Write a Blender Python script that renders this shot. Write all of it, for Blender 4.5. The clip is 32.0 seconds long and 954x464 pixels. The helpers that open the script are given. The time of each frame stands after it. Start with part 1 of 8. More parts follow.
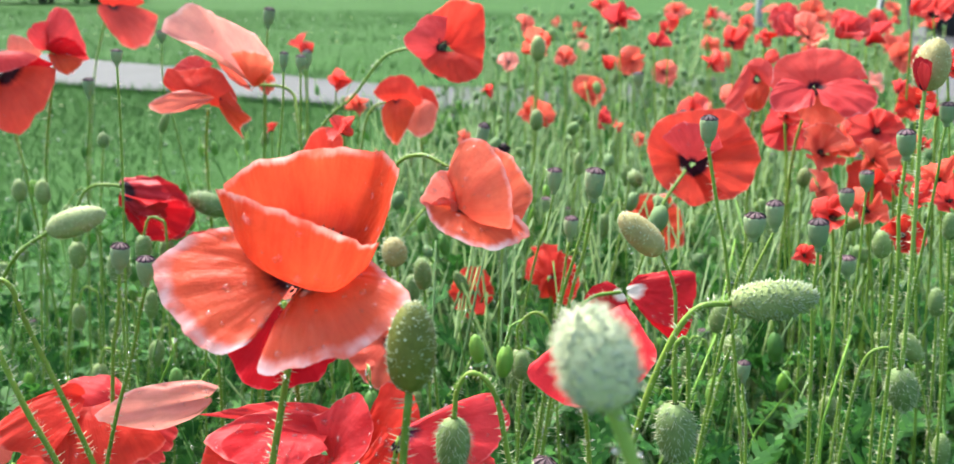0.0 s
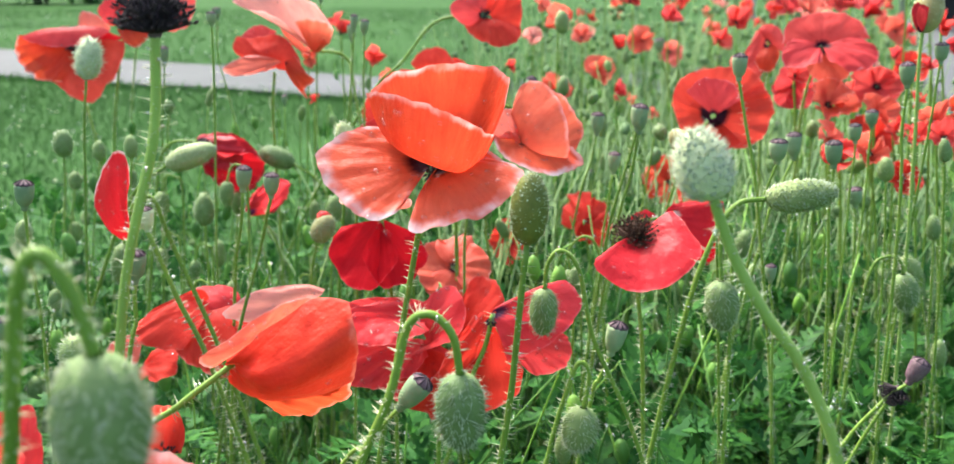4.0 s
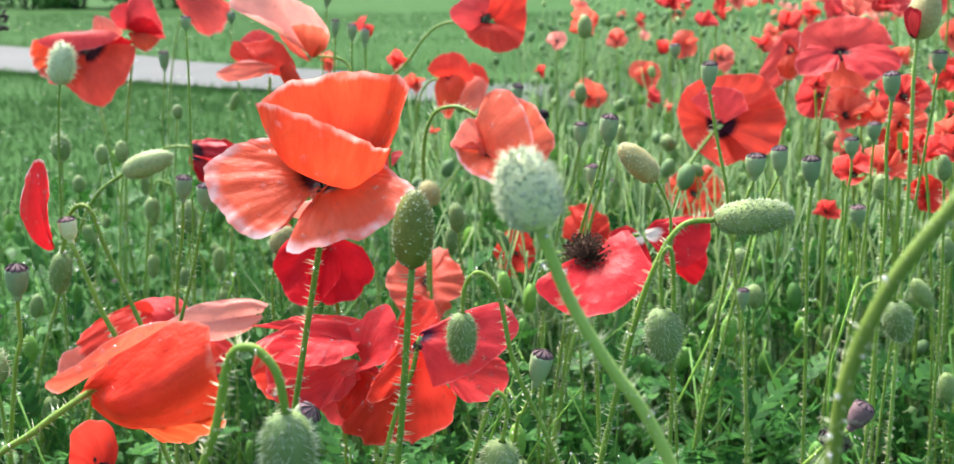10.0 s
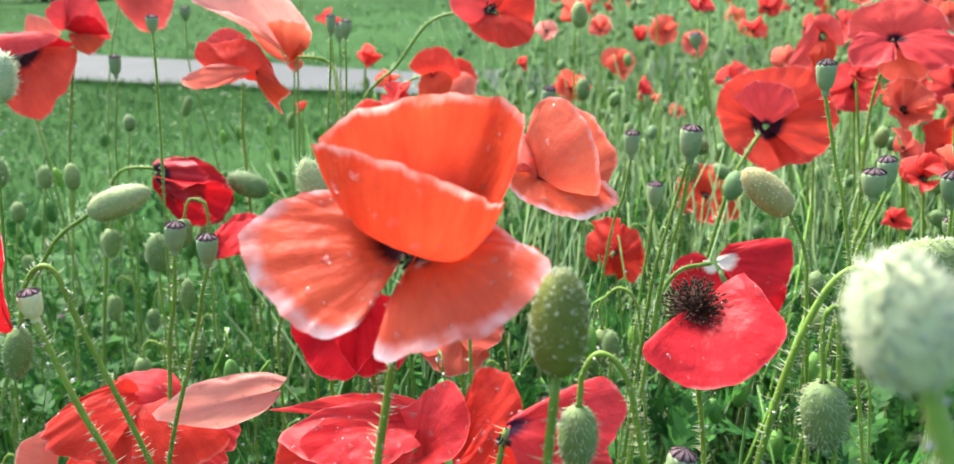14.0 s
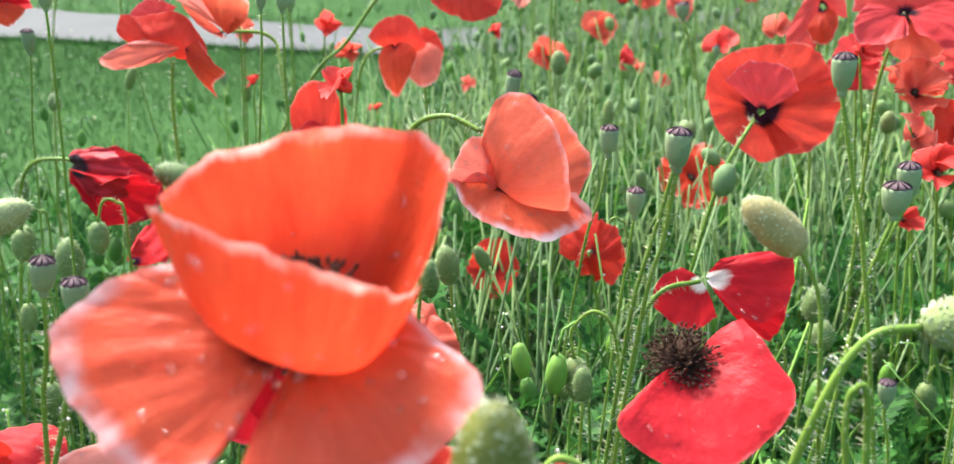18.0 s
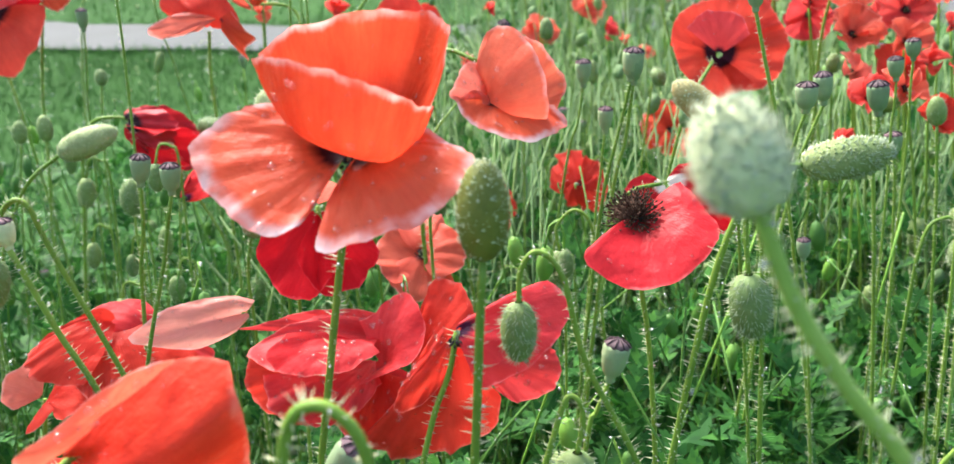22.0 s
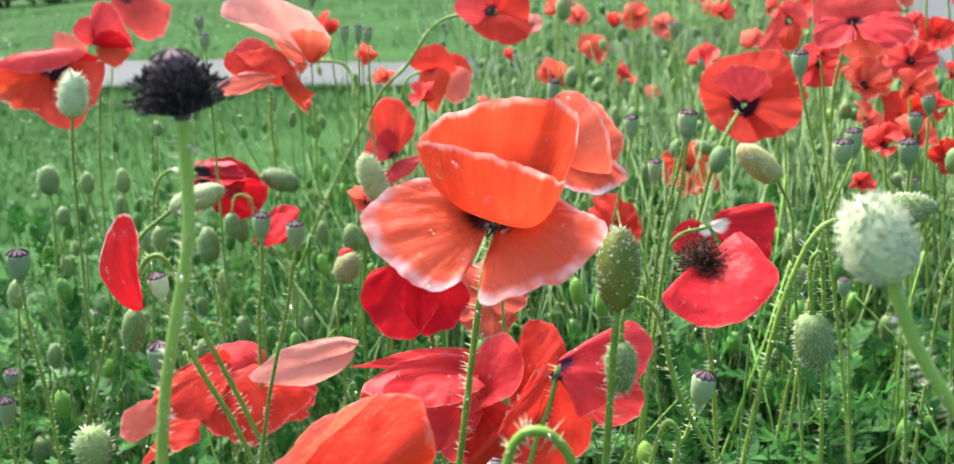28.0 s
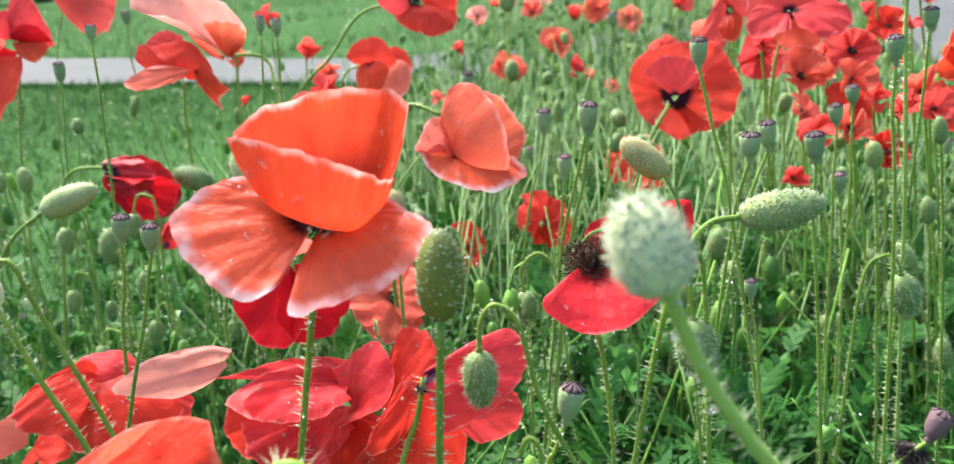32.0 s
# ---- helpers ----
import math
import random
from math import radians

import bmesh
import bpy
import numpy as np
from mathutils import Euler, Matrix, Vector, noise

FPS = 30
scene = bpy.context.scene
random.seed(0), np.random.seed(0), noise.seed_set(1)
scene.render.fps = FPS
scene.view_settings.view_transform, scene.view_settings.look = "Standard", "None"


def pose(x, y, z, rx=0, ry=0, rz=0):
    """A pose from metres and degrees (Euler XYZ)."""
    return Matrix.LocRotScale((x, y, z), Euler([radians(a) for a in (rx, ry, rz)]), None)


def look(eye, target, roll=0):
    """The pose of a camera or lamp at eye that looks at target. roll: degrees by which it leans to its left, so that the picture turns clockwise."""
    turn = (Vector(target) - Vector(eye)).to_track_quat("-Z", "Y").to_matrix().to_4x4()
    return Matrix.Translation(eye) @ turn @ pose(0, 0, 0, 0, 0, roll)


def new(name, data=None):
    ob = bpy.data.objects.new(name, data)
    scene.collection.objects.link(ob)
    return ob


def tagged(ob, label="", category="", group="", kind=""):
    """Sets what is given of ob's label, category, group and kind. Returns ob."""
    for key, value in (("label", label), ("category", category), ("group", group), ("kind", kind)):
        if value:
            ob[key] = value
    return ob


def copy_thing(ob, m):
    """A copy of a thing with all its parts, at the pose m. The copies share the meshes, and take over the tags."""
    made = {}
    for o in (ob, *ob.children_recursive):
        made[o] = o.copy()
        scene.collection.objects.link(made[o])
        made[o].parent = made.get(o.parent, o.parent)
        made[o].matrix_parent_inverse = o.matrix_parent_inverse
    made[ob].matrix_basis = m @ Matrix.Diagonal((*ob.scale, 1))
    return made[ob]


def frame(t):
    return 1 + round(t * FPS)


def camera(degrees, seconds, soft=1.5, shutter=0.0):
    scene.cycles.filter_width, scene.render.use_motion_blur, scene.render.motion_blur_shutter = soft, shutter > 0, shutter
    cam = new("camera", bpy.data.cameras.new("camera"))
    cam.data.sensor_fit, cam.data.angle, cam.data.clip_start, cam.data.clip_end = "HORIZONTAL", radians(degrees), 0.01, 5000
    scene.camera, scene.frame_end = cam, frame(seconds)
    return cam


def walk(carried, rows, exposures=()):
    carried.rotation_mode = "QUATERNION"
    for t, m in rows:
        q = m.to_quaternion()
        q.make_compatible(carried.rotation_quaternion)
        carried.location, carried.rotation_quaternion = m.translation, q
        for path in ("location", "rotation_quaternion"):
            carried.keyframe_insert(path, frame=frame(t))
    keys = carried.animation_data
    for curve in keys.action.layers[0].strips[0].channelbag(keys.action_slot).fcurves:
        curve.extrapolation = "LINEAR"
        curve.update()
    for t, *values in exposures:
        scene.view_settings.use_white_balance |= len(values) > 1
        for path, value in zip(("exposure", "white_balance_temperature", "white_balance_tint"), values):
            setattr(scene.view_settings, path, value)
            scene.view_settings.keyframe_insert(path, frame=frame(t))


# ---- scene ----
cam = camera(51.9, 32.0)
PATH = [
    (0, (0.079, 0.053, 0.648), (0.004, 1.984, 0.133), 0.5),
    (0.5, (0.078, 0.048, 0.642), (-0.008, 1.977, 0.123), 0.4),
    (1, (0.073, 0.057, 0.634), (-0.021, 1.986, 0.113), 0.3),
    (1.5, (0.071, 0.054, 0.639), (-0.033, 1.982, 0.117), 0.2),
    (2, (0.067, 0.027, 0.638), (-0.037, 1.954, 0.112), 0.3),
    (2.5, (0.065, 0.004, 0.636), (-0.032, 1.932, 0.111), 0.2),
    (3, (0.053, -0.015, 0.636), (-0.048, 1.912, 0.112), 0.0),
    (3.5, (0.043, -0.032, 0.629), (-0.039, 1.897, 0.108), 0.0),
    (5.5, (0.035, -0.079, 0.625), (-0.002, 1.852, 0.106), -0.5),
    (6, (0.04, -0.083, 0.621), (0.009, 1.849, 0.106), -0.5),
    (6.5, (0.048, -0.08, 0.623), (0.015, 1.853, 0.111), -0.6),
    (7, (0.057, -0.065, 0.623), (0.019, 1.867, 0.11), -0.7),
    (7.5, (0.069, -0.044, 0.623), (0.012, 1.889, 0.111), -0.7),
    (8, (0.078, -0.033, 0.618), (-0.03, 1.897, 0.105), -1.0),
    (8.5, (0.089, -0.026, 0.624), (-0.077, 1.9, 0.11), -1.2),
    (9, (0.099, -0.016, 0.629), (-0.105, 1.906, 0.117), -0.8),
    (9.5, (0.107, -0.01, 0.627), (-0.114, 1.911, 0.116), -0.4),
    (10, (0.113, -0.01, 0.626), (-0.112, 1.91, 0.114), -0.3),
    (10.5, (0.106, -0.014, 0.631), (-0.122, 1.907, 0.122), -0.3),
    (11, (0.094, -0.01, 0.633), (-0.135, 1.91, 0.121), -0.4),
    (11.5, (0.072, -0.002, 0.631), (-0.152, 1.917, 0.114), -0.4),
    (12, (0.05, 0.003, 0.629), (-0.162, 1.922, 0.109), -0.2),
    (12.5, (0.033, 0.017, 0.628), (-0.164, 1.937, 0.104), -0.2),
    (13, (0.028, 0.045, 0.627), (-0.158, 1.965, 0.101), -0.4),
    (13.5, (0.024, 0.073, 0.625), (-0.123, 1.995, 0.094), -0.8),
    (14, (0.037, 0.1, 0.626), (-0.053, 2.023, 0.085), -1.3),
    (14.5, (0.038, 0.122, 0.626), (-0.04, 2.044, 0.079), -2.2),
    (16.5, (0.042, 0.169, 0.632), (-0.023, 2.079, 0.039), -2.4),
    (17, (0.048, 0.177, 0.641), (-0.015, 2.084, 0.041), -1.6),
    (17.5, (0.048, 0.183, 0.64), (-0.012, 2.086, 0.028), -1.3),
    (18, (0.05, 0.188, 0.631), (-0.008, 2.086, 0.005), -1.2),
    (18.5, (0.053, 0.178, 0.637), (-0.003, 2.074, 0.002), -1.1),
    (19, (0.051, 0.161, 0.633), (0.0, 2.055, -0.009), -1.2),
    (19.5, (0.05, 0.146, 0.63), (0.003, 2.041, -0.008), -1.3),
    (20, (0.056, 0.132, 0.634), (0.006, 2.028, -0.003), -1.6),
    (20.5, (0.055, 0.122, 0.629), (0.003, 2.019, -0.002), -2.0),
    (21, (0.058, 0.112, 0.624), (0.0, 2.008, -0.009), -2.4),
    (21.5, (0.057, 0.09, 0.618), (-0.007, 1.988, -0.009), -2.8),
    (22, (0.055, 0.072, 0.615), (-0.015, 1.971, -0.009), -3.3),
    (22.5, (0.046, 0.057, 0.617), (-0.014, 1.959, 0.001), -3.6),
    (23, (0.047, 0.039, 0.613), (-0.013, 1.943, 0.005), -3.7),
    (23.5, (0.056, 0.027, 0.613), (-0.012, 1.936, 0.018), -3.9),
    (24, (0.052, 0.02, 0.617), (0.001, 1.927, 0.019), -4.0),
    (24.5, (0.058, 0.016, 0.631), (-0.009, 1.921, 0.025), -4.2),
    (26.5, (0.041, 0.017, 0.632), (-0.017, 1.932, 0.057), -4.4),
    (27, (0.026, 0.02, 0.637), (-0.034, 1.932, 0.054), -4.5),
    (27.5, (0.01, 0.017, 0.638), (-0.039, 1.933, 0.066), -4.0),
    (28, (0.003, 0.017, 0.646), (-0.027, 1.934, 0.075), -3.7),
    (28.5, (0.005, 0.018, 0.647), (-0.01, 1.935, 0.075), -3.6),
    (29, (0.015, 0.017, 0.648), (0.004, 1.933, 0.075), -3.6),
    (29.5, (0.027, 0.012, 0.649), (0.029, 1.927, 0.072), -3.6),
    (30, (0.038, 0.011, 0.649), (0.039, 1.922, 0.058), -4.1),
    (30.5, (0.049, 0.018, 0.645), (0.044, 1.934, 0.072), -4.0),
    (31, (0.058, 0.032, 0.648), (0.039, 1.944, 0.062), -4.1),
    (31.5, (0.059, 0.04, 0.638), (0.043, 1.955, 0.061), -4.0),
    (32, (0.063, 0.049, 0.635), (0.042, 1.963, 0.056), -4.0),
]
walk(cam, [(t, look(eye, target, roll)) for t, eye, target, roll in PATH])
cam.data.dof.use_dof, cam.data.dof.focus_distance, cam.data.dof.aperture_fstop = True, 0.45, 16.0
scene.view_settings.exposure = 1.57

# ---------------------------------------------------------------- light
world = bpy.data.worlds.new("overcast_sky")
scene.world = world
world.use_nodes = True
wn = world.node_tree.nodes
sky = wn.new("ShaderNodeTexSky")
sky.sky_type, sky.sun_disc = "NISHITA", False
sky.sun_elevation, sky.sun_rotation = radians(57), radians(-39)
sky.air_density, sky.dust_density, sky.ozone_density = 1.0, 4.0, 1.0
world.node_tree.links.new(sky.outputs[0], wn["Background"].inputs[0])
wn["Background"].inputs[1].default_value = 0.15
sun = new("sun", bpy.data.lights.new("sun", "SUN"))
sun.data.energy, sun.data.angle, sun.data.color = 3.2, radians(22), (1.0, 0.965, 0.91)
sun.matrix_world = look((-2.0, 2.5, 5.0), (0, 0, 0))


# ---------------------------------------------------------------- materials
def material(name):
    m = bpy.data.materials.new(name)
    m.use_nodes = True
    t = m.node_tree
    return m, t.nodes, t.links, t.nodes["Principled BSDF"]


def ramp(nodes, stops, kind="LINEAR"):
    r = nodes.new("ShaderNodeValToRGB")
    r.color_ramp.interpolation = kind
    els = r.color_ramp.elements
    while len(els) < len(stops):
        els.new(0.5)
    for e, (p, c) in zip(els, stops):
        e.position, e.color = p, (*c, 1)
    return r


def noise_tex(nodes, links, vector, scale, detail=4.0, rough=0.6):
    n = nodes.new("ShaderNodeTexNoise")
    n.inputs["Scale"].default_value, n.inputs["Detail"].default_value, n.inputs["Roughness"].default_value = scale, detail, rough
    if vector is not None:
        links.new(vector, n.inputs["Vector"])
    return n


def mix_rgb(nodes, links, mode, fac, a, b):
    m = nodes.new("ShaderNodeMix")
    m.data_type, m.blend_type = "RGBA", mode
    for sock, val in ((m.inputs[0], fac), (m.inputs[6], a), (m.inputs[7], b)):
        if isinstance(val, (int, float)):
            sock.default_value = val
        elif isinstance(val, tuple):
            sock.default_value = (*val, 1)
        else:
            links.new(val, sock)
    return m.outputs[2]


def translucent_out(m, nodes, links, bsdf, colour, share):
    tr = nodes.new("ShaderNodeBsdfTranslucent")
    links.new(colour, tr.inputs[0])
    mx = nodes.new("ShaderNodeMixShader")
    mx.inputs[0].default_value = share
    links.new(bsdf.outputs[0], mx.inputs[1])
    links.new(tr.outputs[0], mx.inputs[2])
    links.new(mx.outputs[0], nodes["Material Output"].inputs[0])


def petal_material(name, dark, body, edge, blotch=(0.02, 0.004, 0.012), blotch_to=0.17, edge_from=0.93, share=0.44, edge_wide=0.07, gloss=0.14, claw=0.5, wrinkle=0.0015):
    m, nodes, links, b = material(name)
    uv = nodes.new("ShaderNodeUVMap")
    uv.uv_map = "petal"
    sep = nodes.new("ShaderNodeSeparateXYZ")
    links.new(uv.outputs[0], sep.inputs[0])
    info = nodes.new("ShaderNodeObjectInfo")
    mp = nodes.new("ShaderNodeMapping")
    mp.inputs["Scale"].default_value = (15, 1.8, 1)
    links.new(uv.outputs[0], mp.inputs[0])
    links.new(info.outputs["Random"], mp.inputs["Location"])
    streak = noise_tex(nodes, links, mp.outputs[0], 1.0, 5.0, 0.65)
    tc = nodes.new("ShaderNodeTexCoord")
    cloud = noise_tex(nodes, links, tc.outputs["Object"], 55.0, 3.0)
    col = mix_rgb(nodes, links, "MIX", streak.outputs[0], dark, body)
    cl = ramp(nodes, [(0.3, (0.78, 0.74, 0.8)), (0.7, (1.12, 1.15, 1.1))])
    links.new(cloud.outputs[0], cl.inputs[0])
    col = mix_rgb(nodes, links, "MULTIPLY", 0.6, col, cl.outputs[0])
    vm2 = nodes.new("ShaderNodeMapping")
    vm2.inputs["Scale"].default_value = (46, 3, 1)
    links.new(uv.outputs[0], vm2.inputs[0])
    fine = noise_tex(nodes, links, vm2.outputs[0], 1.0, 3.0, 0.6)
    fr = ramp(nodes, [(0.35, (0.8, 0.66, 0.7)), (0.6, (1.04, 1.08, 1.06))])
    links.new(fine.outputs[0], fr.inputs[0])
    col = mix_rgb(nodes, links, "MULTIPLY", 0.2, col, fr.outputs[0])
    # pale margin, ragged along the veins
    add = nodes.new("ShaderNodeMath")
    add.operation = "MULTIPLY_ADD"
    links.new(streak.outputs[0], add.inputs[0])
    add.inputs[1].default_value = 0.13
    shift = nodes.new("ShaderNodeMath")
    shift.operation = "SUBTRACT"
    links.new(sep.outputs[1], shift.inputs[0])
    shift.inputs[1].default_value = 0.065
    links.new(shift.outputs[0], add.inputs[2])
    er = ramp(nodes, [(edge_from, (0, 0, 0)), (min(1.0, edge_from + edge_wide), (1, 1, 1))], "EASE")
    links.new(add.outputs[0], er.inputs[0])
    patch = noise_tex(nodes, links, tc.outputs["Object"], 90.0, 2.0)
    pr = ramp(nodes, [(0.35, (0.15, 0.15, 0.15)), (0.65, (1, 1, 1))])
    links.new(patch.outputs[0], pr.inputs[0])
    em = nodes.new("ShaderNodeMath")
    em.operation = "MULTIPLY"
    links.new(er.outputs[0], em.inputs[0])
    links.new(pr.outputs[0], em.inputs[1])
    # deeper colour towards the claw
    dr = ramp(nodes, [(0.1, (1, 1, 1)), (0.75, (0, 0, 0))], "EASE")
    links.new(add.outputs[0], dr.inputs[0])
    deep = nodes.new("ShaderNodeMath")
    deep.operation = "MULTIPLY"
    links.new(dr.outputs[0], deep.inputs[0])
    deep.inputs[1].default_value = claw
    col = mix_rgb(nodes, links, "MIX", deep.outputs[0], col, tuple(k * 0.72 for k in dark))
    col = mix_rgb(nodes, links, "MIX", em.outputs[0], col, edge)
    if blotch_to > 0:
        br = ramp(nodes, [(blotch_to, (1, 1, 1)), (blotch_to + 0.1, (0, 0, 0))])
        links.new(add.outputs[0], br.inputs[0])
        col = mix_rgb(nodes, links, "MIX", br.outputs[0], col, blotch)
    links.new(col, b.inputs["Base Color"])
    b.inputs["Roughness"].default_value = 0.42
    b.inputs["Specular IOR Level"].default_value = gloss
    bump = nodes.new("ShaderNodeBump")
    bump.inputs["Strength"].default_value, bump.inputs["Distance"].default_value = 0.6, wrinkle
    vm = nodes.new("ShaderNodeMapping")
    vm.inputs["Scale"].default_value = (58, 5, 1)
    links.new(uv.outputs[0], vm.inputs[0])
    vein = noise_tex(nodes, links, vm.outputs[0], 1.0, 3.0, 0.6)
    crumple = noise_tex(nodes, links, tc.outputs["Object"], 160.0, 3.0, 0.55)
    relief = nodes.new("ShaderNodeMath")
    relief.operation = "MULTIPLY_ADD"
    links.new(vein.outputs[0], relief.inputs[0])
    relief.inputs[1].default_value = 0.25
    soft_streak = nodes.new("ShaderNodeMath")
    soft_streak.operation = "MULTIPLY"
    links.new(streak.outputs[0], soft_streak.inputs[0])
    soft_streak.inputs[1].default_value = 0.45
    links.new(soft_streak.outputs[0], relief.inputs[2])
    both = nodes.new("ShaderNodeMath")
    both.operation = "MULTIPLY_ADD"
    links.new(crumple.outputs[0], both.inputs[0])
    both.inputs[1].default_value = 1.0
    links.new(relief.outputs[0], both.inputs[2])
    links.new(both.outputs[0], bump.inputs["Height"])
    links.new(bump.outputs[0], b.inputs["Normal"])
    translucent_out(m, nodes, links, b, col, share)
    return m


# dark blotch: the petal's own mark plus throat shade put into the colour
ORANGE_RIM = petal_material("petal_orange_pale_rim", (0.80, 0.072, 0.031), (0.92, 0.158, 0.070), (0.90, 0.66, 0.68), blotch=(0.05, 0.004, 0.008), blotch_to=0.15, edge_from=0.84, edge_wide=0.14, claw=0.28, gloss=0.28, wrinkle=0.0013)
ORANGE = petal_material("petal_orange_red", (0.66, 0.026, 0.011), (0.885, 0.127, 0.047), (0.92, 0.52, 0.46), blotch_to=0.05, edge_from=0.925, gloss=0.22, wrinkle=0.002)
# brightened orange for the lit lower petal; the light is in the colour
LIT_ORANGE = petal_material("petal_lit_orange", (0.70, 0.036, 0.012), (0.90, 0.145, 0.045), (0.92, 0.34, 0.24), blotch_to=0, edge_from=0.96, share=0.5)
RED = petal_material("petal_red", (0.64, 0.022, 0.015), (0.87, 0.085, 0.055), (0.88, 0.24, 0.2), edge_from=0.96, blotch_to=0)
# darkened orange for a downward-facing petal, its shade put into the colour
SHADED_ORANGE = petal_material("petal_shaded_orange", (0.58, 0.020, 0.009), (0.83, 0.080, 0.036), (0.9, 0.28, 0.2), edge_from=0.96, blotch_to=0, share=0.18)
WHITE_EDGED = petal_material("petal_crimson_white_edge", (0.56, 0.010, 0.016), (0.78, 0.026, 0.036), (0.86, 0.74, 0.70), edge_from=0.95, edge_wide=0.04, blotch_to=0)
CARMINE = petal_material("petal_carmine", (0.56, 0.013, 0.022), (0.80, 0.045, 0.056), (0.84, 0.18, 0.18), edge_from=0.965, blotch_to=0, share=0.32)
CRIMSON = petal_material("petal_crimson", (0.66, 0.028, 0.036), (0.87, 0.090, 0.095), (0.88, 0.24, 0.22), edge_from=0.965, blotch_to=0)
WHITE_BASED = petal_material("petal_crimson_white_base", (0.46, 0.009, 0.018), (0.72, 0.028, 0.04), (0.74, 0.1, 0.12), blotch=(0.8, 0.74, 0.7), edge_from=0.99)
PEACH = petal_material("petal_peach", (0.81, 0.105, 0.055), (0.91, 0.23, 0.135), (0.9, 0.40, 0.36), blotch_to=0, edge_from=0.93)
DEEP = petal_material("petal_deep_crimson", (0.46, 0.006, 0.012), (0.74, 0.018, 0.030), (0.76, 0.07, 0.09), blotch_to=0, edge_from=0.97, share=0.34, gloss=0.05)
SALMON = petal_material("petal_salmon", (0.80, 0.13, 0.09), (0.88, 0.25, 0.19), (0.9, 0.5, 0.46), blotch_to=0)
PINK = petal_material("petal_pale_pink", (0.88, 0.32, 0.265), (0.90, 0.39, 0.32), (0.9, 0.58, 0.55), blotch_to=0)
RED_HEART = petal_material("petal_red_dark_heart", (0.66, 0.03, 0.02), (0.87, 0.11, 0.072), (0.88, 0.24, 0.2), edge_from=0.965, blotch_to=0.2)
CRIMSON_BASE = petal_material("petal_crimson_dark_base", (0.64, 0.026, 0.036), (0.87, 0.085, 0.10), (0.86, 0.2, 0.22), blotch=(0.05, 0.01, 0.04), edge_from=0.965, blotch_to=0.1)
# three paler reds for the bed's flowers, with haze put into the colour
HAZY_CORAL = petal_material("petal_hazy_coral", (0.74, 0.085, 0.05), (0.88, 0.20, 0.135), (0.88, 0.38, 0.34), edge_from=0.95, blotch_to=0.06)
HAZY_ROSE_RED = petal_material("petal_hazy_rose_red", (0.70, 0.046, 0.042), (0.89, 0.132, 0.112), (0.88, 0.32, 0.3), edge_from=0.95, blotch_to=0.08)
HAZY_ROSE_CRIMSON = petal_material("petal_hazy_rose_crimson", (0.60, 0.036, 0.042), (0.81, 0.10, 0.10), (0.84, 0.26, 0.28), edge_from=0.96, blotch_to=0.08)
WINE = petal_material("petal_dark_wine", (0.34, 0.010, 0.022), (0.64, 0.036, 0.048), (0.66, 0.12, 0.14), blotch_to=0.3, edge_from=0.99, share=0.25)


def green_material(name, low, high, scale=60.0, rough=0.5, share=0.0, island=False, relief=0.0006, gloss=0.25, vary=1.0, sward=0.0):
    m, nodes, links, b = material(name)
    b.inputs["Specular IOR Level"].default_value = gloss
    tc = nodes.new("ShaderNodeTexCoord")
    n1 = noise_tex(nodes, links, tc.outputs["Object"], scale, 5.0, 0.65)
    n2 = noise_tex(nodes, links, tc.outputs["Object"], scale * 0.12, 2.0)
    col = mix_rgb(nodes, links, "MIX", n1.outputs[0], low, high)
    vr = ramp(nodes, [(0.3, (0.75, 0.8, 0.7)), (0.7, (1.2, 1.15, 1.15))])
    links.new(n2.outputs[0], vr.inputs[0])
    col = mix_rgb(nodes, links, "MULTIPLY", 0.8, col, vr.outputs[0])
    if island:
        geo = nodes.new("ShaderNodeNewGeometry")
        r = ramp(nodes, [(0.0, (1 - 0.55 * vary, 1 - 0.45 * vary, 1 - 0.45 * vary)), (0.5, (1, 1, 1)), (1.0, (1 + 0.6 * vary, 1 + 0.4 * vary, 1.0))])
        links.new(geo.outputs["Random Per Island"], r.inputs[0])
        col = mix_rgb(nodes, links, "MULTIPLY", 1.0, col, r.outputs[0])
    else:
        info = nodes.new("ShaderNodeObjectInfo")
        r = ramp(nodes, [(0.0, (0.82, 0.86, 0.85)), (1.0, (1.2, 1.12, 1.1))])
        links.new(info.outputs["Random"], r.inputs[0])
        col = mix_rgb(nodes, links, "MULTIPLY", 1.0, col, r.outputs[0])
    links.new(col, b.inputs["Base Color"])
    b.inputs["Roughness"].default_value = rough
    if relief:
        bump = nodes.new("ShaderNodeBump")
        bump.inputs["Strength"].default_value, bump.inputs["Distance"].default_value = 0.6, relief
        links.new(n1.outputs[0], bump.inputs["Height"])
        links.new(bump.outputs[0], b.inputs["Normal"])
    if sward:
        turned = nodes.new("ShaderNodeNewGeometry")
        upward = nodes.new("ShaderNodeMix")
        upward.data_type = "VECTOR"
        upward.inputs[0].default_value = sward
        links.new(turned.outputs["Normal"], upward.inputs[4])
        upward.inputs[5].default_value = (0, 0, 1)
        even = nodes.new("ShaderNodeVectorMath")
        even.operation = "NORMALIZE"
        links.new(upward.outputs[1], even.inputs[0])
        links.new(even.outputs[0], b.inputs["Normal"])
    if share:
        translucent_out(m, nodes, links, b, col, share)
    return m


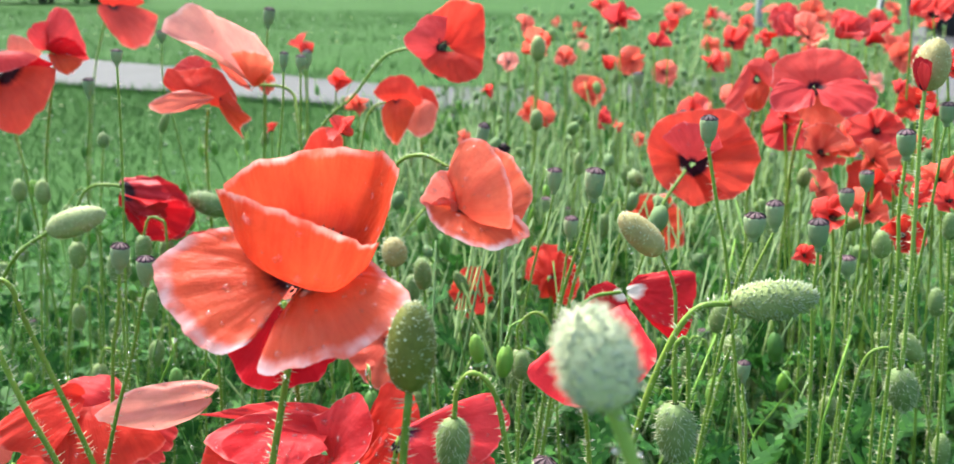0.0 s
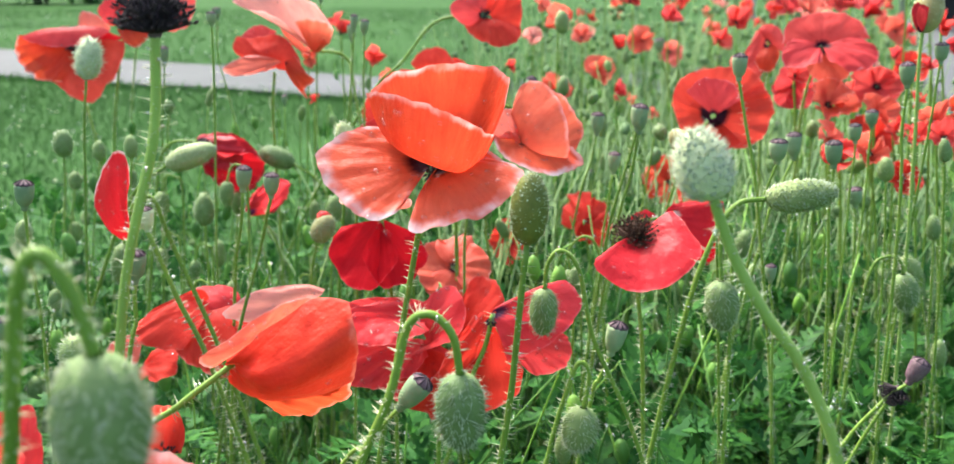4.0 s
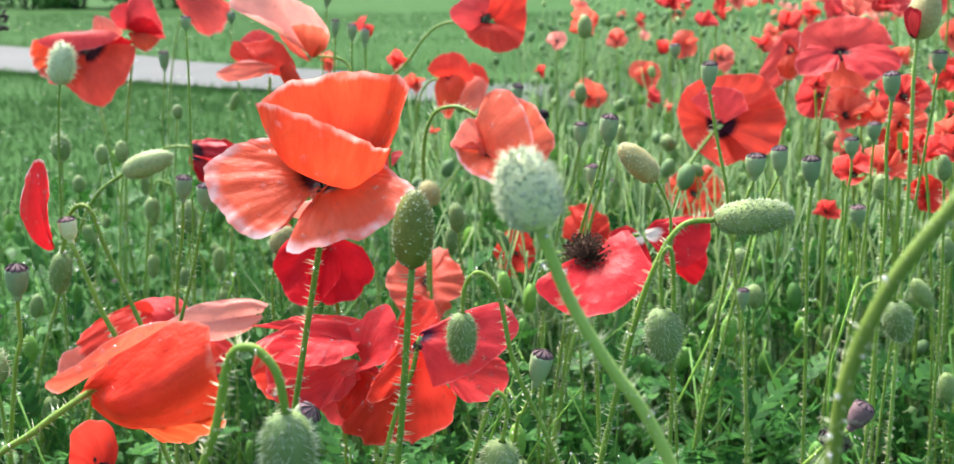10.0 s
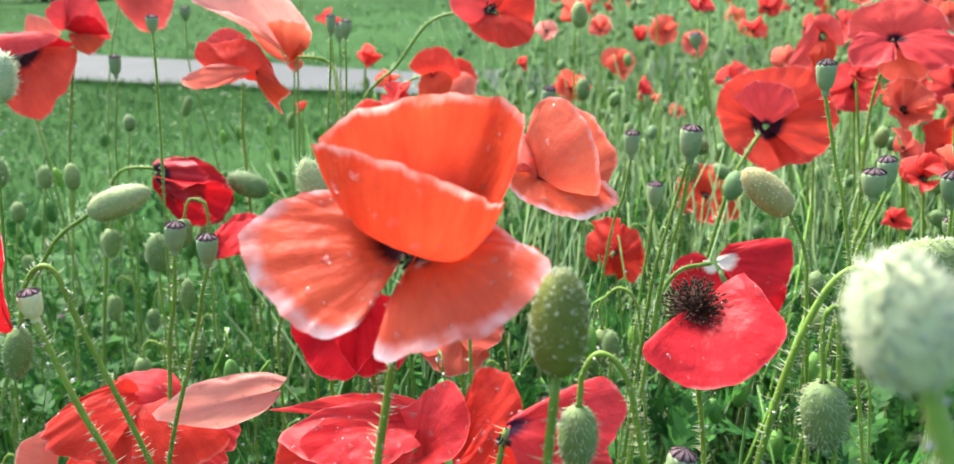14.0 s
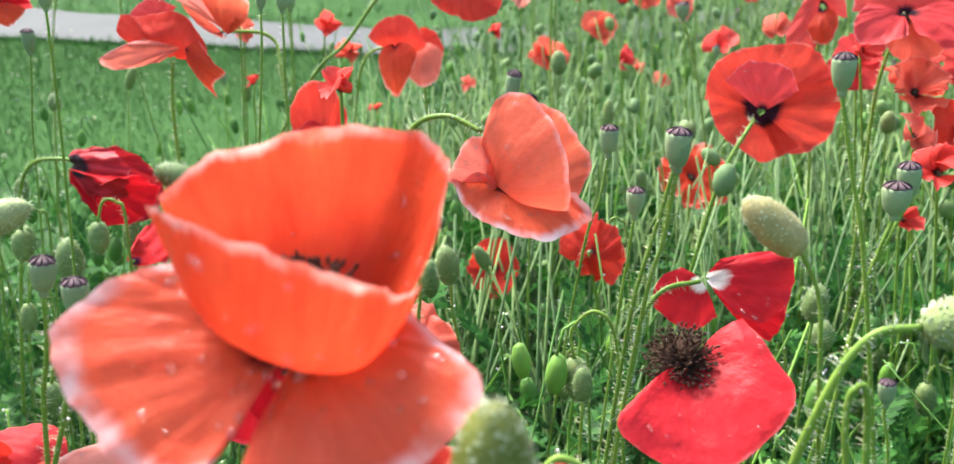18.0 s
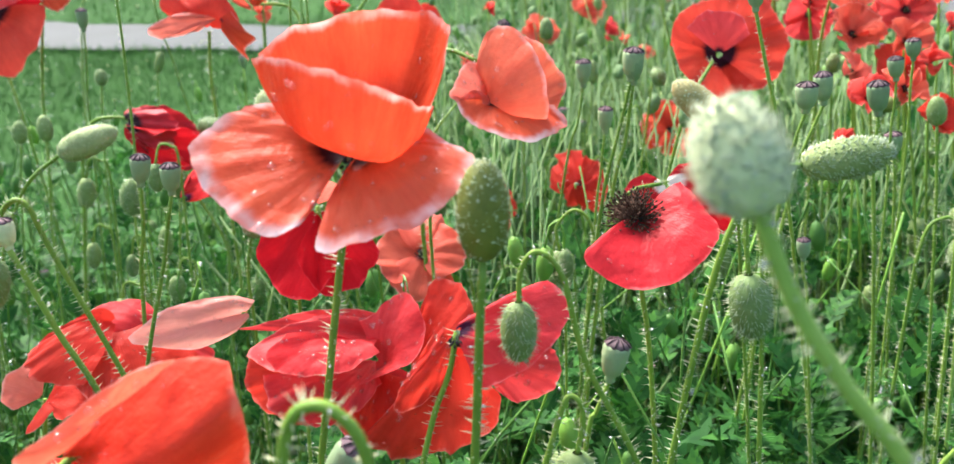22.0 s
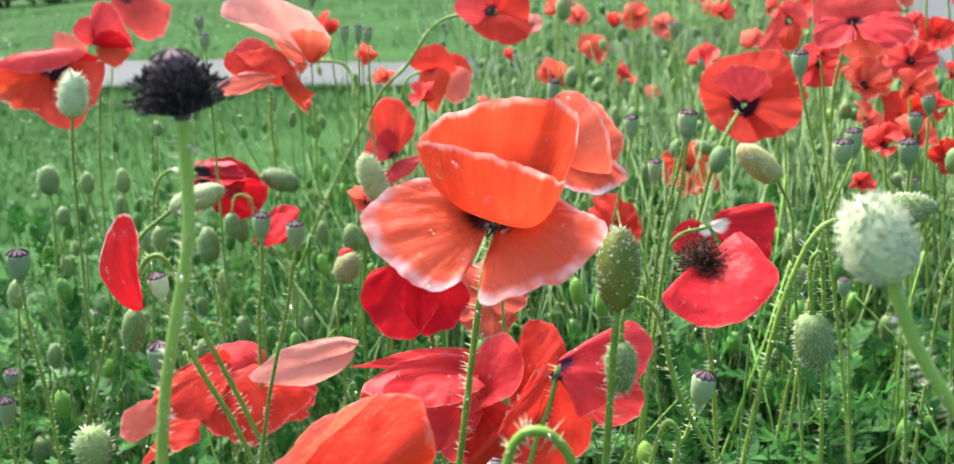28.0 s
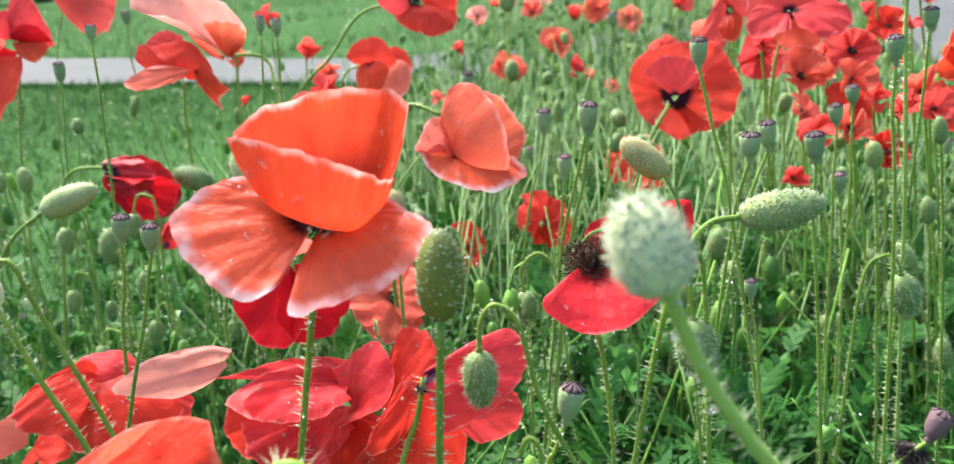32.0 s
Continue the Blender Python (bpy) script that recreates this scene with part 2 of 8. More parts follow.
STEM = green_material("stem_green", (0.10, 0.21, 0.025), (0.28, 0.45, 0.08), 120.0, 0.45, 0.1)
# stem green darkened for one sun-facing stem, shade put into its colour
STEM_SHADED = green_material("stem_shaded_green", (0.07, 0.135, 0.018), (0.19, 0.29, 0.055), 120.0, 0.5, 0.1)
STEM_PALE = green_material("stem_pale_green", (0.20, 0.36, 0.06), (0.34, 0.52, 0.14), 120.0, 0.5, 0.1)
HAIR = green_material("hair_pale", (0.5, 0.58, 0.36), (0.72, 0.76, 0.58), 50.0, 0.35, 0.35, relief=0)
HAIR_FINE = green_material("hair_silvery", (0.5, 0.6, 0.42), (0.72, 0.78, 0.6), 50.0, 0.35, 0.3, relief=0)
BUD = green_material("bud_green", (0.09, 0.16, 0.045), (0.24, 0.34, 0.13), 300.0, 0.55, relief=0.0012)
BUD_PALE = green_material("bud_pale_green", (0.44, 0.53, 0.28), (0.70, 0.76, 0.50), 300.0, 0.6, relief=0.0012)
BUD_OLIVE = green_material("bud_olive", (0.05, 0.075, 0.010), (0.18, 0.21, 0.045), 260.0, 0.5, relief=0.0012)
BUD_GREY = green_material("bud_grey_green", (0.15, 0.22, 0.08), (0.36, 0.44, 0.22), 300.0, 0.6, relief=0.0012)
BUD_LIGHT = green_material("bud_light_green", (0.13, 0.20, 0.05), (0.36, 0.44, 0.18), 420.0, 0.6, relief=0.0014)
BUD_STRAW = green_material("bud_straw", (0.20, 0.19, 0.07), (0.46, 0.42, 0.20), 420.0, 0.6, relief=0.0012)
CAPSULE = green_material("capsule_green", (0.15, 0.24, 0.12), (0.27, 0.37, 0.21), 150.0, 0.5)
STIGMA = green_material("stigma_purple_brown", (0.06, 0.035, 0.05), (0.22, 0.15, 0.17), 600.0, 0.7)
BLACK = green_material("anther_black", (0.012, 0.010, 0.014), (0.05, 0.035, 0.04), 500.0, 0.75)
BROWN = green_material("anther_brown", (0.03, 0.015, 0.01), (0.10, 0.05, 0.03), 500.0, 0.8)
LEAF = green_material("leaf_green", (0.018, 0.088, 0.020), (0.062, 0.215, 0.046), 90.0, 0.5, 0.3, island=True, relief=0, gloss=0.12)
BLADE = green_material("grass_blade", (0.029, 0.097, 0.023), (0.048, 0.141, 0.035), 40.0, 0.6, 0.3, island=True, relief=0, gloss=0.04, vary=0.25, sward=0.75)
BED_BLADE = green_material("bed_grass_blade", (0.022, 0.09, 0.02), (0.07, 0.20, 0.045), 40.0, 0.6, 0.3, island=True, relief=0, gloss=0.1)
THIN_STEM = green_material("thin_stems", (0.07, 0.19, 0.035), (0.21, 0.44, 0.10), 60.0, 0.5, 0.2, island=True, relief=0)
# greyed and paled green: background haze put into the stem colour
HAZY_FAR_STEM = green_material("far_stems", (0.13, 0.235, 0.095), (0.235, 0.36, 0.17), 60.0, 0.55, 0.2, island=True, relief=0, gloss=0.15, vary=0.6)
LAWN = green_material("lawn", (0.020, 0.063, 0.017), (0.039, 0.104, 0.027), 9.0, 0.9, relief=0.02, gloss=0.05)
# very dark soil: deep shade under the leaves put into the colour
SHADED_SOIL = green_material("soil", (0.012, 0.03, 0.008), (0.03, 0.06, 0.015), 18.0, 0.9, relief=0.01)
PAVING = green_material("paving_grey", (0.046, 0.053, 0.056), (0.074, 0.083, 0.086), 6.0, 0.75, relief=0.002)
CLOVER_SPARKLE = green_material("clover_sparkle_white", (0.25, 0.35, 0.22), (0.45, 0.52, 0.38), 60.0, 0.7, island=True, relief=0)
DARK_PAINT = green_material("black_paint", (0.012, 0.013, 0.016), (0.025, 0.026, 0.03), 20.0, 0.5)
GREY_METAL = green_material("blue_grey_metal", (0.20, 0.23, 0.27), (0.32, 0.35, 0.39), 8.0, 0.5)


def water_material(name, shine_share, rough):
    m, nodes, links, _ = material(name)
    clear, shine, film = (nodes.new(k) for k in ("ShaderNodeBsdfTransparent", "ShaderNodeBsdfGlossy", "ShaderNodeMixShader"))
    clear.inputs[0].default_value, shine.inputs["Roughness"].default_value, film.inputs[0].default_value = (0.96, 0.96, 0.96, 1), rough, shine_share
    links.new(clear.outputs[0], film.inputs[1])
    links.new(shine.outputs[0], film.inputs[2])
    links.new(film.outputs[0], nodes["Material Output"].inputs[0])
    return m


WATER = water_material("water_drop", 0.07, 0.14)
DEW = water_material("dew_drop", 0.45, 0.25)


# ---------------------------------------------------------------- mesh helpers
class Shape:
    """Vertices, faces and petal coordinates gathered from many pieces."""

    def __init__(self):
        self.v, self.f, self.uv, self.n = [], [], [], 0

    def add(self, v, f, uv=None):
        v = np.asarray(v, float).reshape(-1, 3)
        self.f += [tuple(int(i) + self.n for i in face) for face in f]
        self.v.append(v)
        self.uv.append(np.zeros((len(v), 2)) if uv is None else uv)
        self.n += len(v)
        return self

    def mesh(self, name, mat, uv=False, smooth=True):
        me = bpy.data.meshes.new(name)
        me.from_pydata(np.concatenate(self.v).tolist() if self.v else [], [], self.f)
        if uv:
            layer, co = me.uv_layers.new(name="petal"), np.concatenate(self.uv)
            idx = np.empty(len(me.loops), int)
            me.loops.foreach_get("vertex_index", idx)
            layer.data.foreach_set("uv", co[idx].ravel())
        me.polygons.foreach_set("use_smooth", [smooth] * len(me.polygons))
        me.materials.append(mat)
        return me


def part(name, shape, mat, parent, label="", uv=False, kind="", smooth=True):
    ob = new(name, shape.mesh(name, mat, uv, smooth) if isinstance(shape, Shape) else shape)
    ob.parent = parent
    return tagged(ob, label=label, kind=kind)


def thing(name, at, label, category, group="", kind=""):
    ob = new(name)
    ob.empty_display_size = 0.02
    ob.location = at
    return tagged(ob, label, category, group, kind)


def unit(v):
    v = np.asarray(v, float)
    return v / (np.linalg.norm(v) + 1e-12)


def spline(points, steps=6):
    """Catmull-Rom through the points."""
    p = [np.asarray(q, float) for q in points]
    p = [2 * p[0] - p[1], *p, 2 * p[-1] - p[-2]]
    out = []
    for a, b, c, d in zip(p, p[1:], p[2:], p[3:]):
        for s in np.arange(steps) / steps:
            out.append(0.5 * (2 * b + (c - a) * s + (2 * a - 5 * b + 4 * c - d) * s * s + (3 * b - a - 3 * c + d) * s**3))
    return np.array(out + [p[-2]])


def tube(line, radius, sides=6):
    """Verts and faces of a tube with closed ends along a line; radius: a number or one for each point."""
    line = np.asarray(line, float)
    n, radius = len(line), np.broadcast_to(radius, len(line))
    tang = np.gradient(line, axis=0)
    tang /= np.linalg.norm(tang, axis=1)[:, None] + 1e-12
    ref = np.array((0.31, 0.87, 0.17)) if abs(tang[0] @ unit((0.31, 0.87, 0.17))) < 0.9 else np.array((1.0, 0, 0))
    side = np.cross(tang, ref)
    side /= np.linalg.norm(side, axis=1)[:, None] + 1e-12
    up = np.cross(tang, side)
    a = np.arange(sides) * 2 * np.pi / sides
    ring = np.cos(a)[None, :, None] * side[:, None] + np.sin(a)[None, :, None] * up[:, None]
    v = (line[:, None] + ring * radius[:, None, None]).reshape(-1, 3)
    f = [(i * sides + j, i * sides + (j + 1) % sides, (i + 1) * sides + (j + 1) % sides, (i + 1) * sides + j) for i in range(n - 1) for j in range(sides)]
    f += [tuple(range(sides))[::-1], tuple((n - 1) * sides + j for j in range(sides))]
    return v, f


def frame_of(axis):
    axis = unit(axis)
    side = unit(np.cross(axis, (0.2, 1, 0.1) if abs(axis[1]) < 0.9 else (1, 0, 0)))
    return side, np.cross(axis, side), axis


def lathe(profile, base, axis, sides=14, ridge=0.0, ridges=0, a0=0.0, a1=2 * np.pi):
    """A turned form: profile rows of (radius, height) from base along axis; ridges: lengthwise ribs."""
    x, y, z = frame_of(axis)
    full = a1 - a0 > 6.2
    a = a0 + (a1 - a0) * np.arange(sides + (0 if full else 1)) / sides
    k = len(a)
    v = []
    for r, h in profile:
        rr = r * (1 + ridge * np.cos(ridges * a))
        v.append(np.asarray(base) + rr[:, None] * (np.cos(a)[:, None] * x + np.sin(a)[:, None] * y) + h * z)
    v = np.concatenate(v)
    f = []
    for i in range(len(profile) - 1):
        for j in range(sides):
            j2 = (j + 1) % k
            f.append((i * k + j, i * k + j2, (i + 1) * k + j2, (i + 1) * k + j))
    return v, f


def spikes(shape, at, way, length, width):
    """Thin three-sided hairs: roots, directions, lengths."""
    at, way = np.asarray(at), np.asarray(way)
    n = len(at)
    if not n:
        return shape
    s = np.cross(way, (0.3, 0.5, 0.81))
    s /= np.linalg.norm(s, axis=1)[:, None] + 1e-9
    u = np.cross(way, s)
    length, width = np.broadcast_to(length, n)[:, None], np.broadcast_to(width, n)[:, None]
    v = np.stack([at + s * width, at - s * width * 0.5 + u * width * 0.87, at - s * width * 0.5 - u * width * 0.87, at + way * length], 1).reshape(-1, 3)
    f = [t for i in range(0, 4 * n, 4) for t in ((i, i + 1, i + 3), (i + 1, i + 2, i + 3), (i + 2, i, i + 3))]
    return shape.add(v, f)


def ball_data(rings=5, sides=8):
    v, f = [(0, 0, 1)], []
    for i in range(1, rings):
        th = np.pi * i / rings
        v += [(np.sin(th) * np.cos(a), np.sin(th) * np.sin(a), np.cos(th)) for a in np.arange(sides) * 2 * np.pi / sides]
    v.append((0, 0, -1))
    f += [(0, 1 + j, 1 + (j + 1) % sides) for j in range(sides)]
    for i in range(rings - 2):
        f += [(1 + i * sides + j, 1 + (i + 1) * sides + j, 1 + (i + 1) * sides + (j + 1) % sides, 1 + i * sides + (j + 1) % sides) for j in range(sides)]
    last = len(v) - 1
    f += [(last, 1 + (rings - 2) * sides + (j + 1) % sides, 1 + (rings - 2) * sides + j) for j in range(sides)]
    return np.array(v), f


BALL_V, BALL_F = ball_data()


def blobs(shape, at, normal, size, flat=0.7):
    for p, n, s in zip(at, normal, np.broadcast_to(size, len(at))):
        x, y, z = frame_of(n)
        shape.add(p + s * (BALL_V[:, :1] * x + BALL_V[:, 1:2] * y + flat * BALL_V[:, 2:] * z), BALL_F)
    return shape


# ---------------------------------------------------------------- plants
def stem_parts(owner, pts, r0, r1, hairy=True, mat=None, wet=True, fine=7):
    """A stem through world points from the ground up, with bristles and dew."""
    o = np.array(owner.location)
    line = spline([np.asarray(p) - o for p in pts], fine)
    sway, reach = np.random.rand(4) * 6.28, np.linspace(0, 1, len(line))
    bow = np.sin(np.pi * reach) * 0.0012
    line[:, 0] += bow * (np.sin(7 * reach + sway[0]) + 0.4 * np.sin(15 * reach + sway[1]))
    line[:, 1] += bow * (np.sin(6 * reach + sway[2]) + 0.4 * np.sin(14 * reach + sway[3]))
    slim = 0.74 if hairy else 0.85
    r0, r1 = r0 * slim, r1 * slim
    radius = np.linspace(r0, r1, len(line))
    stem = part("stem", Shape().add(*tube(line, radius, 7 if hairy else 5)), mat or STEM, owner)
    if hairy:
        seg = np.linalg.norm(np.diff(line, axis=0), axis=1)
        total = seg.sum()
        count = int(min(760, total / 0.00075))
        s = np.sort(np.random.rand(count)) * total
        cum = np.r_[0, np.cumsum(seg)]
        at = np.stack([np.interp(s, cum, line[:, k]) for k in range(3)], 1)
        rr = np.interp(s, cum, radius)
        tang = np.stack([np.interp(s, cum, np.gradient(line[:, k], cum)) for k in range(3)], 1)
        tang /= np.linalg.norm(tang, axis=1)[:, None]
        way = np.cross(tang, np.random.randn(count, 3))
        way /= np.linalg.norm(way, axis=1)[:, None]
        way = way + tang * 0.15
        part("bristle_coat", spikes(Shape(), at + way * rr[:, None] * 0.8, way, r1 * ((1.0 if r1 > 0.0015 else 1.6) + 2.5 * np.random.rand(count)), r1 * (0.12 if r1 > 0.0015 else 0.19)), HAIR, stem, "pale stiff bristles", kind="stuff")
        if wet:
            k = max(5, int(total / 0.010))
            pick = np.random.randint(0, count, k)
            part("dew", blobs(Shape(), at[pick] + way[pick] * (rr[pick] + r1 * 0.8)[:, None], way[pick], min(r1, 0.0012) * (0.28 + 0.38 * np.random.rand(k)), 1.0), DEW, stem, "clear dew drops", kind="stuff")
    return stem


def petal_shape(base, tip, face, width, bend, cup, ruffle, seed, nu=22, nv=14):
    """A fan-shaped petal from base to tip, bent along its length and across, with a wavy ragged margin. Also its grid of points."""
    rnd = np.random.RandomState(seed)
    base, chord = np.asarray(base, float), np.asarray(tip, float) - base
    size = np.linalg.norm(chord)
    beta = radians(bend) if abs(bend) > 1 else radians(1)
    gamma = radians(cup) if abs(cup) > 1 else radians(1)
    length = size * (beta / 2) / np.sin(beta / 2)
    u, v = np.meshgrid(np.linspace(-1, 1, nu + 1), np.linspace(0.04, 1, nv + 1))
    ph = rnd.rand(8) * 6.28
    phi = u * 1.42
    wide = width / (2 * 0.84 * length)
    reach = length * (1 - 0.30 * np.abs(u) ** 3 - 0.05 * np.exp(-((u - rnd.uniform(-0.5, 0.5)) / 0.1) ** 2))
    reach = reach * (1 + 0.035 * np.sin(4 * phi + ph[0]) + 0.03 * np.sin(9 * phi + ph[1]) + 0.010 * np.sin(23 * phi + ph[2]) + 0.005 * np.sin(47 * phi + ph[3]))
    x, s = v * reach * np.sin(phi) * wide, v * reach * np.cos(phi)
    s = s + v * (length - reach * np.cos(phi)) * 0.25
    ruffle = ruffle * min(1.0, width / length)
    lift = ruffle * length * v**2 * (0.55 * np.sin(3.2 * phi + ph[4]) + 0.35 * np.sin(7 * phi + ph[5] + 2 * v) + 0.24 * np.sin(16 * phi + ph[6]) * v)
    pleat = min(1.0, width / length) ** 2
    lift += pleat * length * v * (0.004 * np.sin(36 * phi + ph[7]) + 0.006 * np.abs(np.sin(8 * phi + ph[2] + 1.5 * v)))
    lift += ruffle * length * v * (0.35 * np.sin(5 * v + 3 * phi + ph[1]) + 0.2 * np.sin(9 * v + 6 * phi + ph[3]))
    crumple = [[noise.noise(Vector((2.6 * a / length, 2.6 * b / length, 1.7 * seed))) + 0.5 * noise.noise(Vector((6.5 * a / length, 6.5 * b / length, 2.3 * seed))) for a, b in zip(ra, rb)] for ra, rb in zip(x, s)]
    lift += (0.5 * ruffle + 0.03) * min(width, length) * v**1.3 * np.array(crumple)
    kx, ky = gamma / max(width, 1e-4), beta / length
    zc = (1 - np.cos(kx * x)) / kx * np.clip(s / length * 1.8, 0, 1) + lift
    xx = np.sin(kx * x) / kx
    yy, zz = np.sin(ky * s) / ky - np.sin(ky * s) * zc, (1 - np.cos(ky * s)) / ky + np.cos(ky * s) * zc
    c, d = np.cos(beta / 2), np.sin(beta / 2)
    yy, zz = c * yy + d * zz, -d * yy + c * zz
    ey = unit(chord)
    ez = unit(np.asarray(face, float) - ey * (np.asarray(face, float) @ ey))
    ex = np.cross(ey, ez)
    pts = base + xx[..., None] * ex + yy[..., None] * ey + zz[..., None] * ez
    w = nu + 1
    f = [(i * w + j, i * w + j + 1, (i + 1) * w + j + 1, (i + 1) * w + j) for i in range(nv) for j in range(nu)]
    return Shape().add(pts.reshape(-1, 3), f, np.stack([u.ravel() * 0.5 + 0.5, v.ravel()], 1)), pts


def petal_fan(base, left, tip, right, bulge, ruffle, seed, nu=26, nv=18, belly=0.8):
    """A petal spread from its claw to a margin that runs from left over tip to right; bulge: how far its middle swells towards the viewer's side; belly: below 1 it widens early, like a bowl."""
    rnd = np.random.RandomState(seed)
    base, left, tip, right = (np.asarray(p, float) for p in (base, left, tip, right))
    u, v = np.meshgrid(np.linspace(-1, 1, nu + 1), np.linspace(0.03, 1, nv + 1))
    ph = rnd.rand(9) * 6.28
    size = np.linalg.norm(tip - base)
    across = right - left
    n = np.cross(left - base, right - base) + 0.5 * np.cross(tip - base, right - base) + 0.5 * np.cross(left - base, tip - base)
    slim = min(1.0, np.linalg.norm(across) / size) ** 1.5
    n = unit(n)
    n = n if n @ np.array([0, -1, 0.45]) > 0 else -n
    un = u + 0.03 * np.sin(5 * u + ph[8])
    rim = (un * (un - 1) / 2)[..., None] * left + (1 - un * un)[..., None] * tip + (un * (un + 1) / 2)[..., None] * right
    ragged = 1 - 0.05 * np.abs(u) ** 6 + 0.018 * np.sin(7 * u + ph[0]) + 0.014 * np.sin(17 * u + ph[1]) + 0.005 * np.sin(38 * u + ph[2]) + 0.0025 * np.sin(71 * u + ph[3])
    ragged = ragged - 0.05 * np.exp(-((u - rnd.uniform(-0.6, 0.6)) / 0.07) ** 2)
    reach = v * (1 + (ragged - 1) * v**2)
    pts = base + (tip - base) * reach[..., None] + (rim - tip) * (reach**belly)[..., None]
    pts = pts + across * (0.07 * u * np.sin(np.pi * v) * (1 - 0.3 * v))[..., None]
    lift = bulge * np.sin(np.pi * v**0.8) * (1 - 0.55 * u * u)
    lift = lift + slim * ruffle * size * v**2.5 * (0.5 * np.sin(5 * u + ph[4]) + 0.4 * np.sin(11 * u + ph[5]) + 0.3 * np.sin(23 * u + ph[6]))
    lift = lift + slim * size * v * (0.0022 * np.sin(44 * u + ph[7]) + 0.0035 * np.abs(np.sin(4.5 * u + ph[1] + 1.8 * v)))
    soft = [[noise.noise(Vector((3 * a, 2.4 * c, 1.7 * seed))) + 0.5 * noise.noise(Vector((8 * a, 5 * c, 2.3 * seed))) for a, c in zip(ra, rc)] for ra, rc in zip(u, v)]
    lift = lift + slim * (0.5 * ruffle + 0.03) * size * v**1.2 * np.array(soft)
    pts = pts + n * lift[..., None]
    w = nu + 1
    f = [(i * w + j, i * w + j + 1, (i + 1) * w + j + 1, (i + 1) * w + j) for i in range(nv) for j in range(nu)]
    return Shape().add(pts.reshape(-1, 3), f, np.stack([u.ravel() * 0.5 + 0.5, v.ravel()], 1)), pts


def petal_sheet(base, rim, bulge, ruffle, seed, nu=30, nv=20, belly=0.9):
    """A petal spread from its claw to a margin that runs through the rim points; the margin is ruffled and the blade pleated along its veins."""
    rnd = np.random.RandomState(seed)
    base = np.asarray(base, float)
    edge = spline(rim, 12)
    run = np.r_[0, np.cumsum(np.linalg.norm(np.diff(edge, axis=0), axis=1))]
    along = np.linspace(0, 1, nu + 1)
    edge = np.stack([np.interp(along * run[-1], run, edge[:, k]) for k in range(3)], 1)
    u, v = np.meshgrid(along * 2 - 1, np.linspace(0.03, 1, nv + 1))
    tip = edge.mean(axis=0)
    spokes = edge - base
    size = np.linalg.norm(spokes, axis=1).max()
    n = unit(np.cross(spokes[:-1], spokes[1:]).sum(axis=0))
    n = n if n @ np.array([0, -1, 0.45]) > 0 else -n
    ph = rnd.rand(9) * 6.28
    slim = min(1.0, run[-1] / (1.6 * size))
    ragged = 1 + 0.012 * np.sin(9 * u + ph[0]) + 0.010 * np.sin(21 * u + ph[1]) + 0.006 * np.sin(43 * u + ph[2]) + 0.003 * np.sin(83 * u + ph[3])
    reach = v * (1 + (ragged - 1) * v**3)
    pts = base + (tip - base) * reach[..., None] + (edge - tip)[None] * (reach**belly)[..., None]
    lift = bulge * np.sin(np.pi * v**0.8) * (1 - 0.55 * u * u)
    lift = lift + slim * ruffle * size * v**3 * (0.5 * np.sin(6 * u + ph[4]) + 0.45 * np.sin(14 * u + ph[5]) + 0.35 * np.sin(29 * u + ph[6]) + 0.2 * np.sin(57 * u + ph[7]))
    lift = lift + slim * size * v * (0.0022 * np.sin(46 * u + ph[7]) + 0.006 * np.abs(np.sin(4.5 * u + ph[1] + 1.6 * v)))
    soft = [[noise.noise(Vector((3 * a, 2.4 * c, 1.7 * seed))) + 0.5 * noise.noise(Vector((8 * a, 5 * c, 2.3 * seed))) for a, c in zip(ra, rc)] for ra, rc in zip(u, v)]
    lift = lift + slim * (0.5 * ruffle + 0.028) * size * v**1.2 * np.array(soft)
    pts = pts + n * lift[..., None]
    w = nu + 1
    f = [(i * w + j, i * w + j + 1, (i + 1) * w + j + 1, (i + 1) * w + j) for i in range(nv) for j in range(nu)]
    return Shape().add(pts.reshape(-1, 3), f, np.stack([u.ravel() * 0.5 + 0.5, v.ravel()], 1)), pts


def petal_drops(owner, pts, count, size, seed):
    rnd = np.random.RandomState(seed + 5)
    du, dv = np.gradient(pts, axis=1), np.gradient(pts, axis=0)
    nor = np.cross(du, dv)
    nor /= np.linalg.norm(nor, axis=2)[..., None] + 1e-12
    lead = np.where(np.abs(nor[..., 1:2]) > 0.45, -nor[..., 1:2], nor[..., 2:3])
    nor *= np.where(lead < 0, -1, 1)
    i, j = rnd.randint(3, pts.shape[0], count), rnd.randint(1, pts.shape[1] - 1, count)
    at = pts[i, j] + (pts[np.clip(i - 1, 0, None), j] - pts[i, j]) * rnd.rand(count, 1)
    big = size * (0.25 + rnd.rand(count) ** 3 * 1.2)
    part("rain_water", blobs(Shape(), at + nor[i, j] * big[:, None] * 0.45, nor[i, j], big, 0.6), WATER, owner, "clear water drops", kind="stuff")


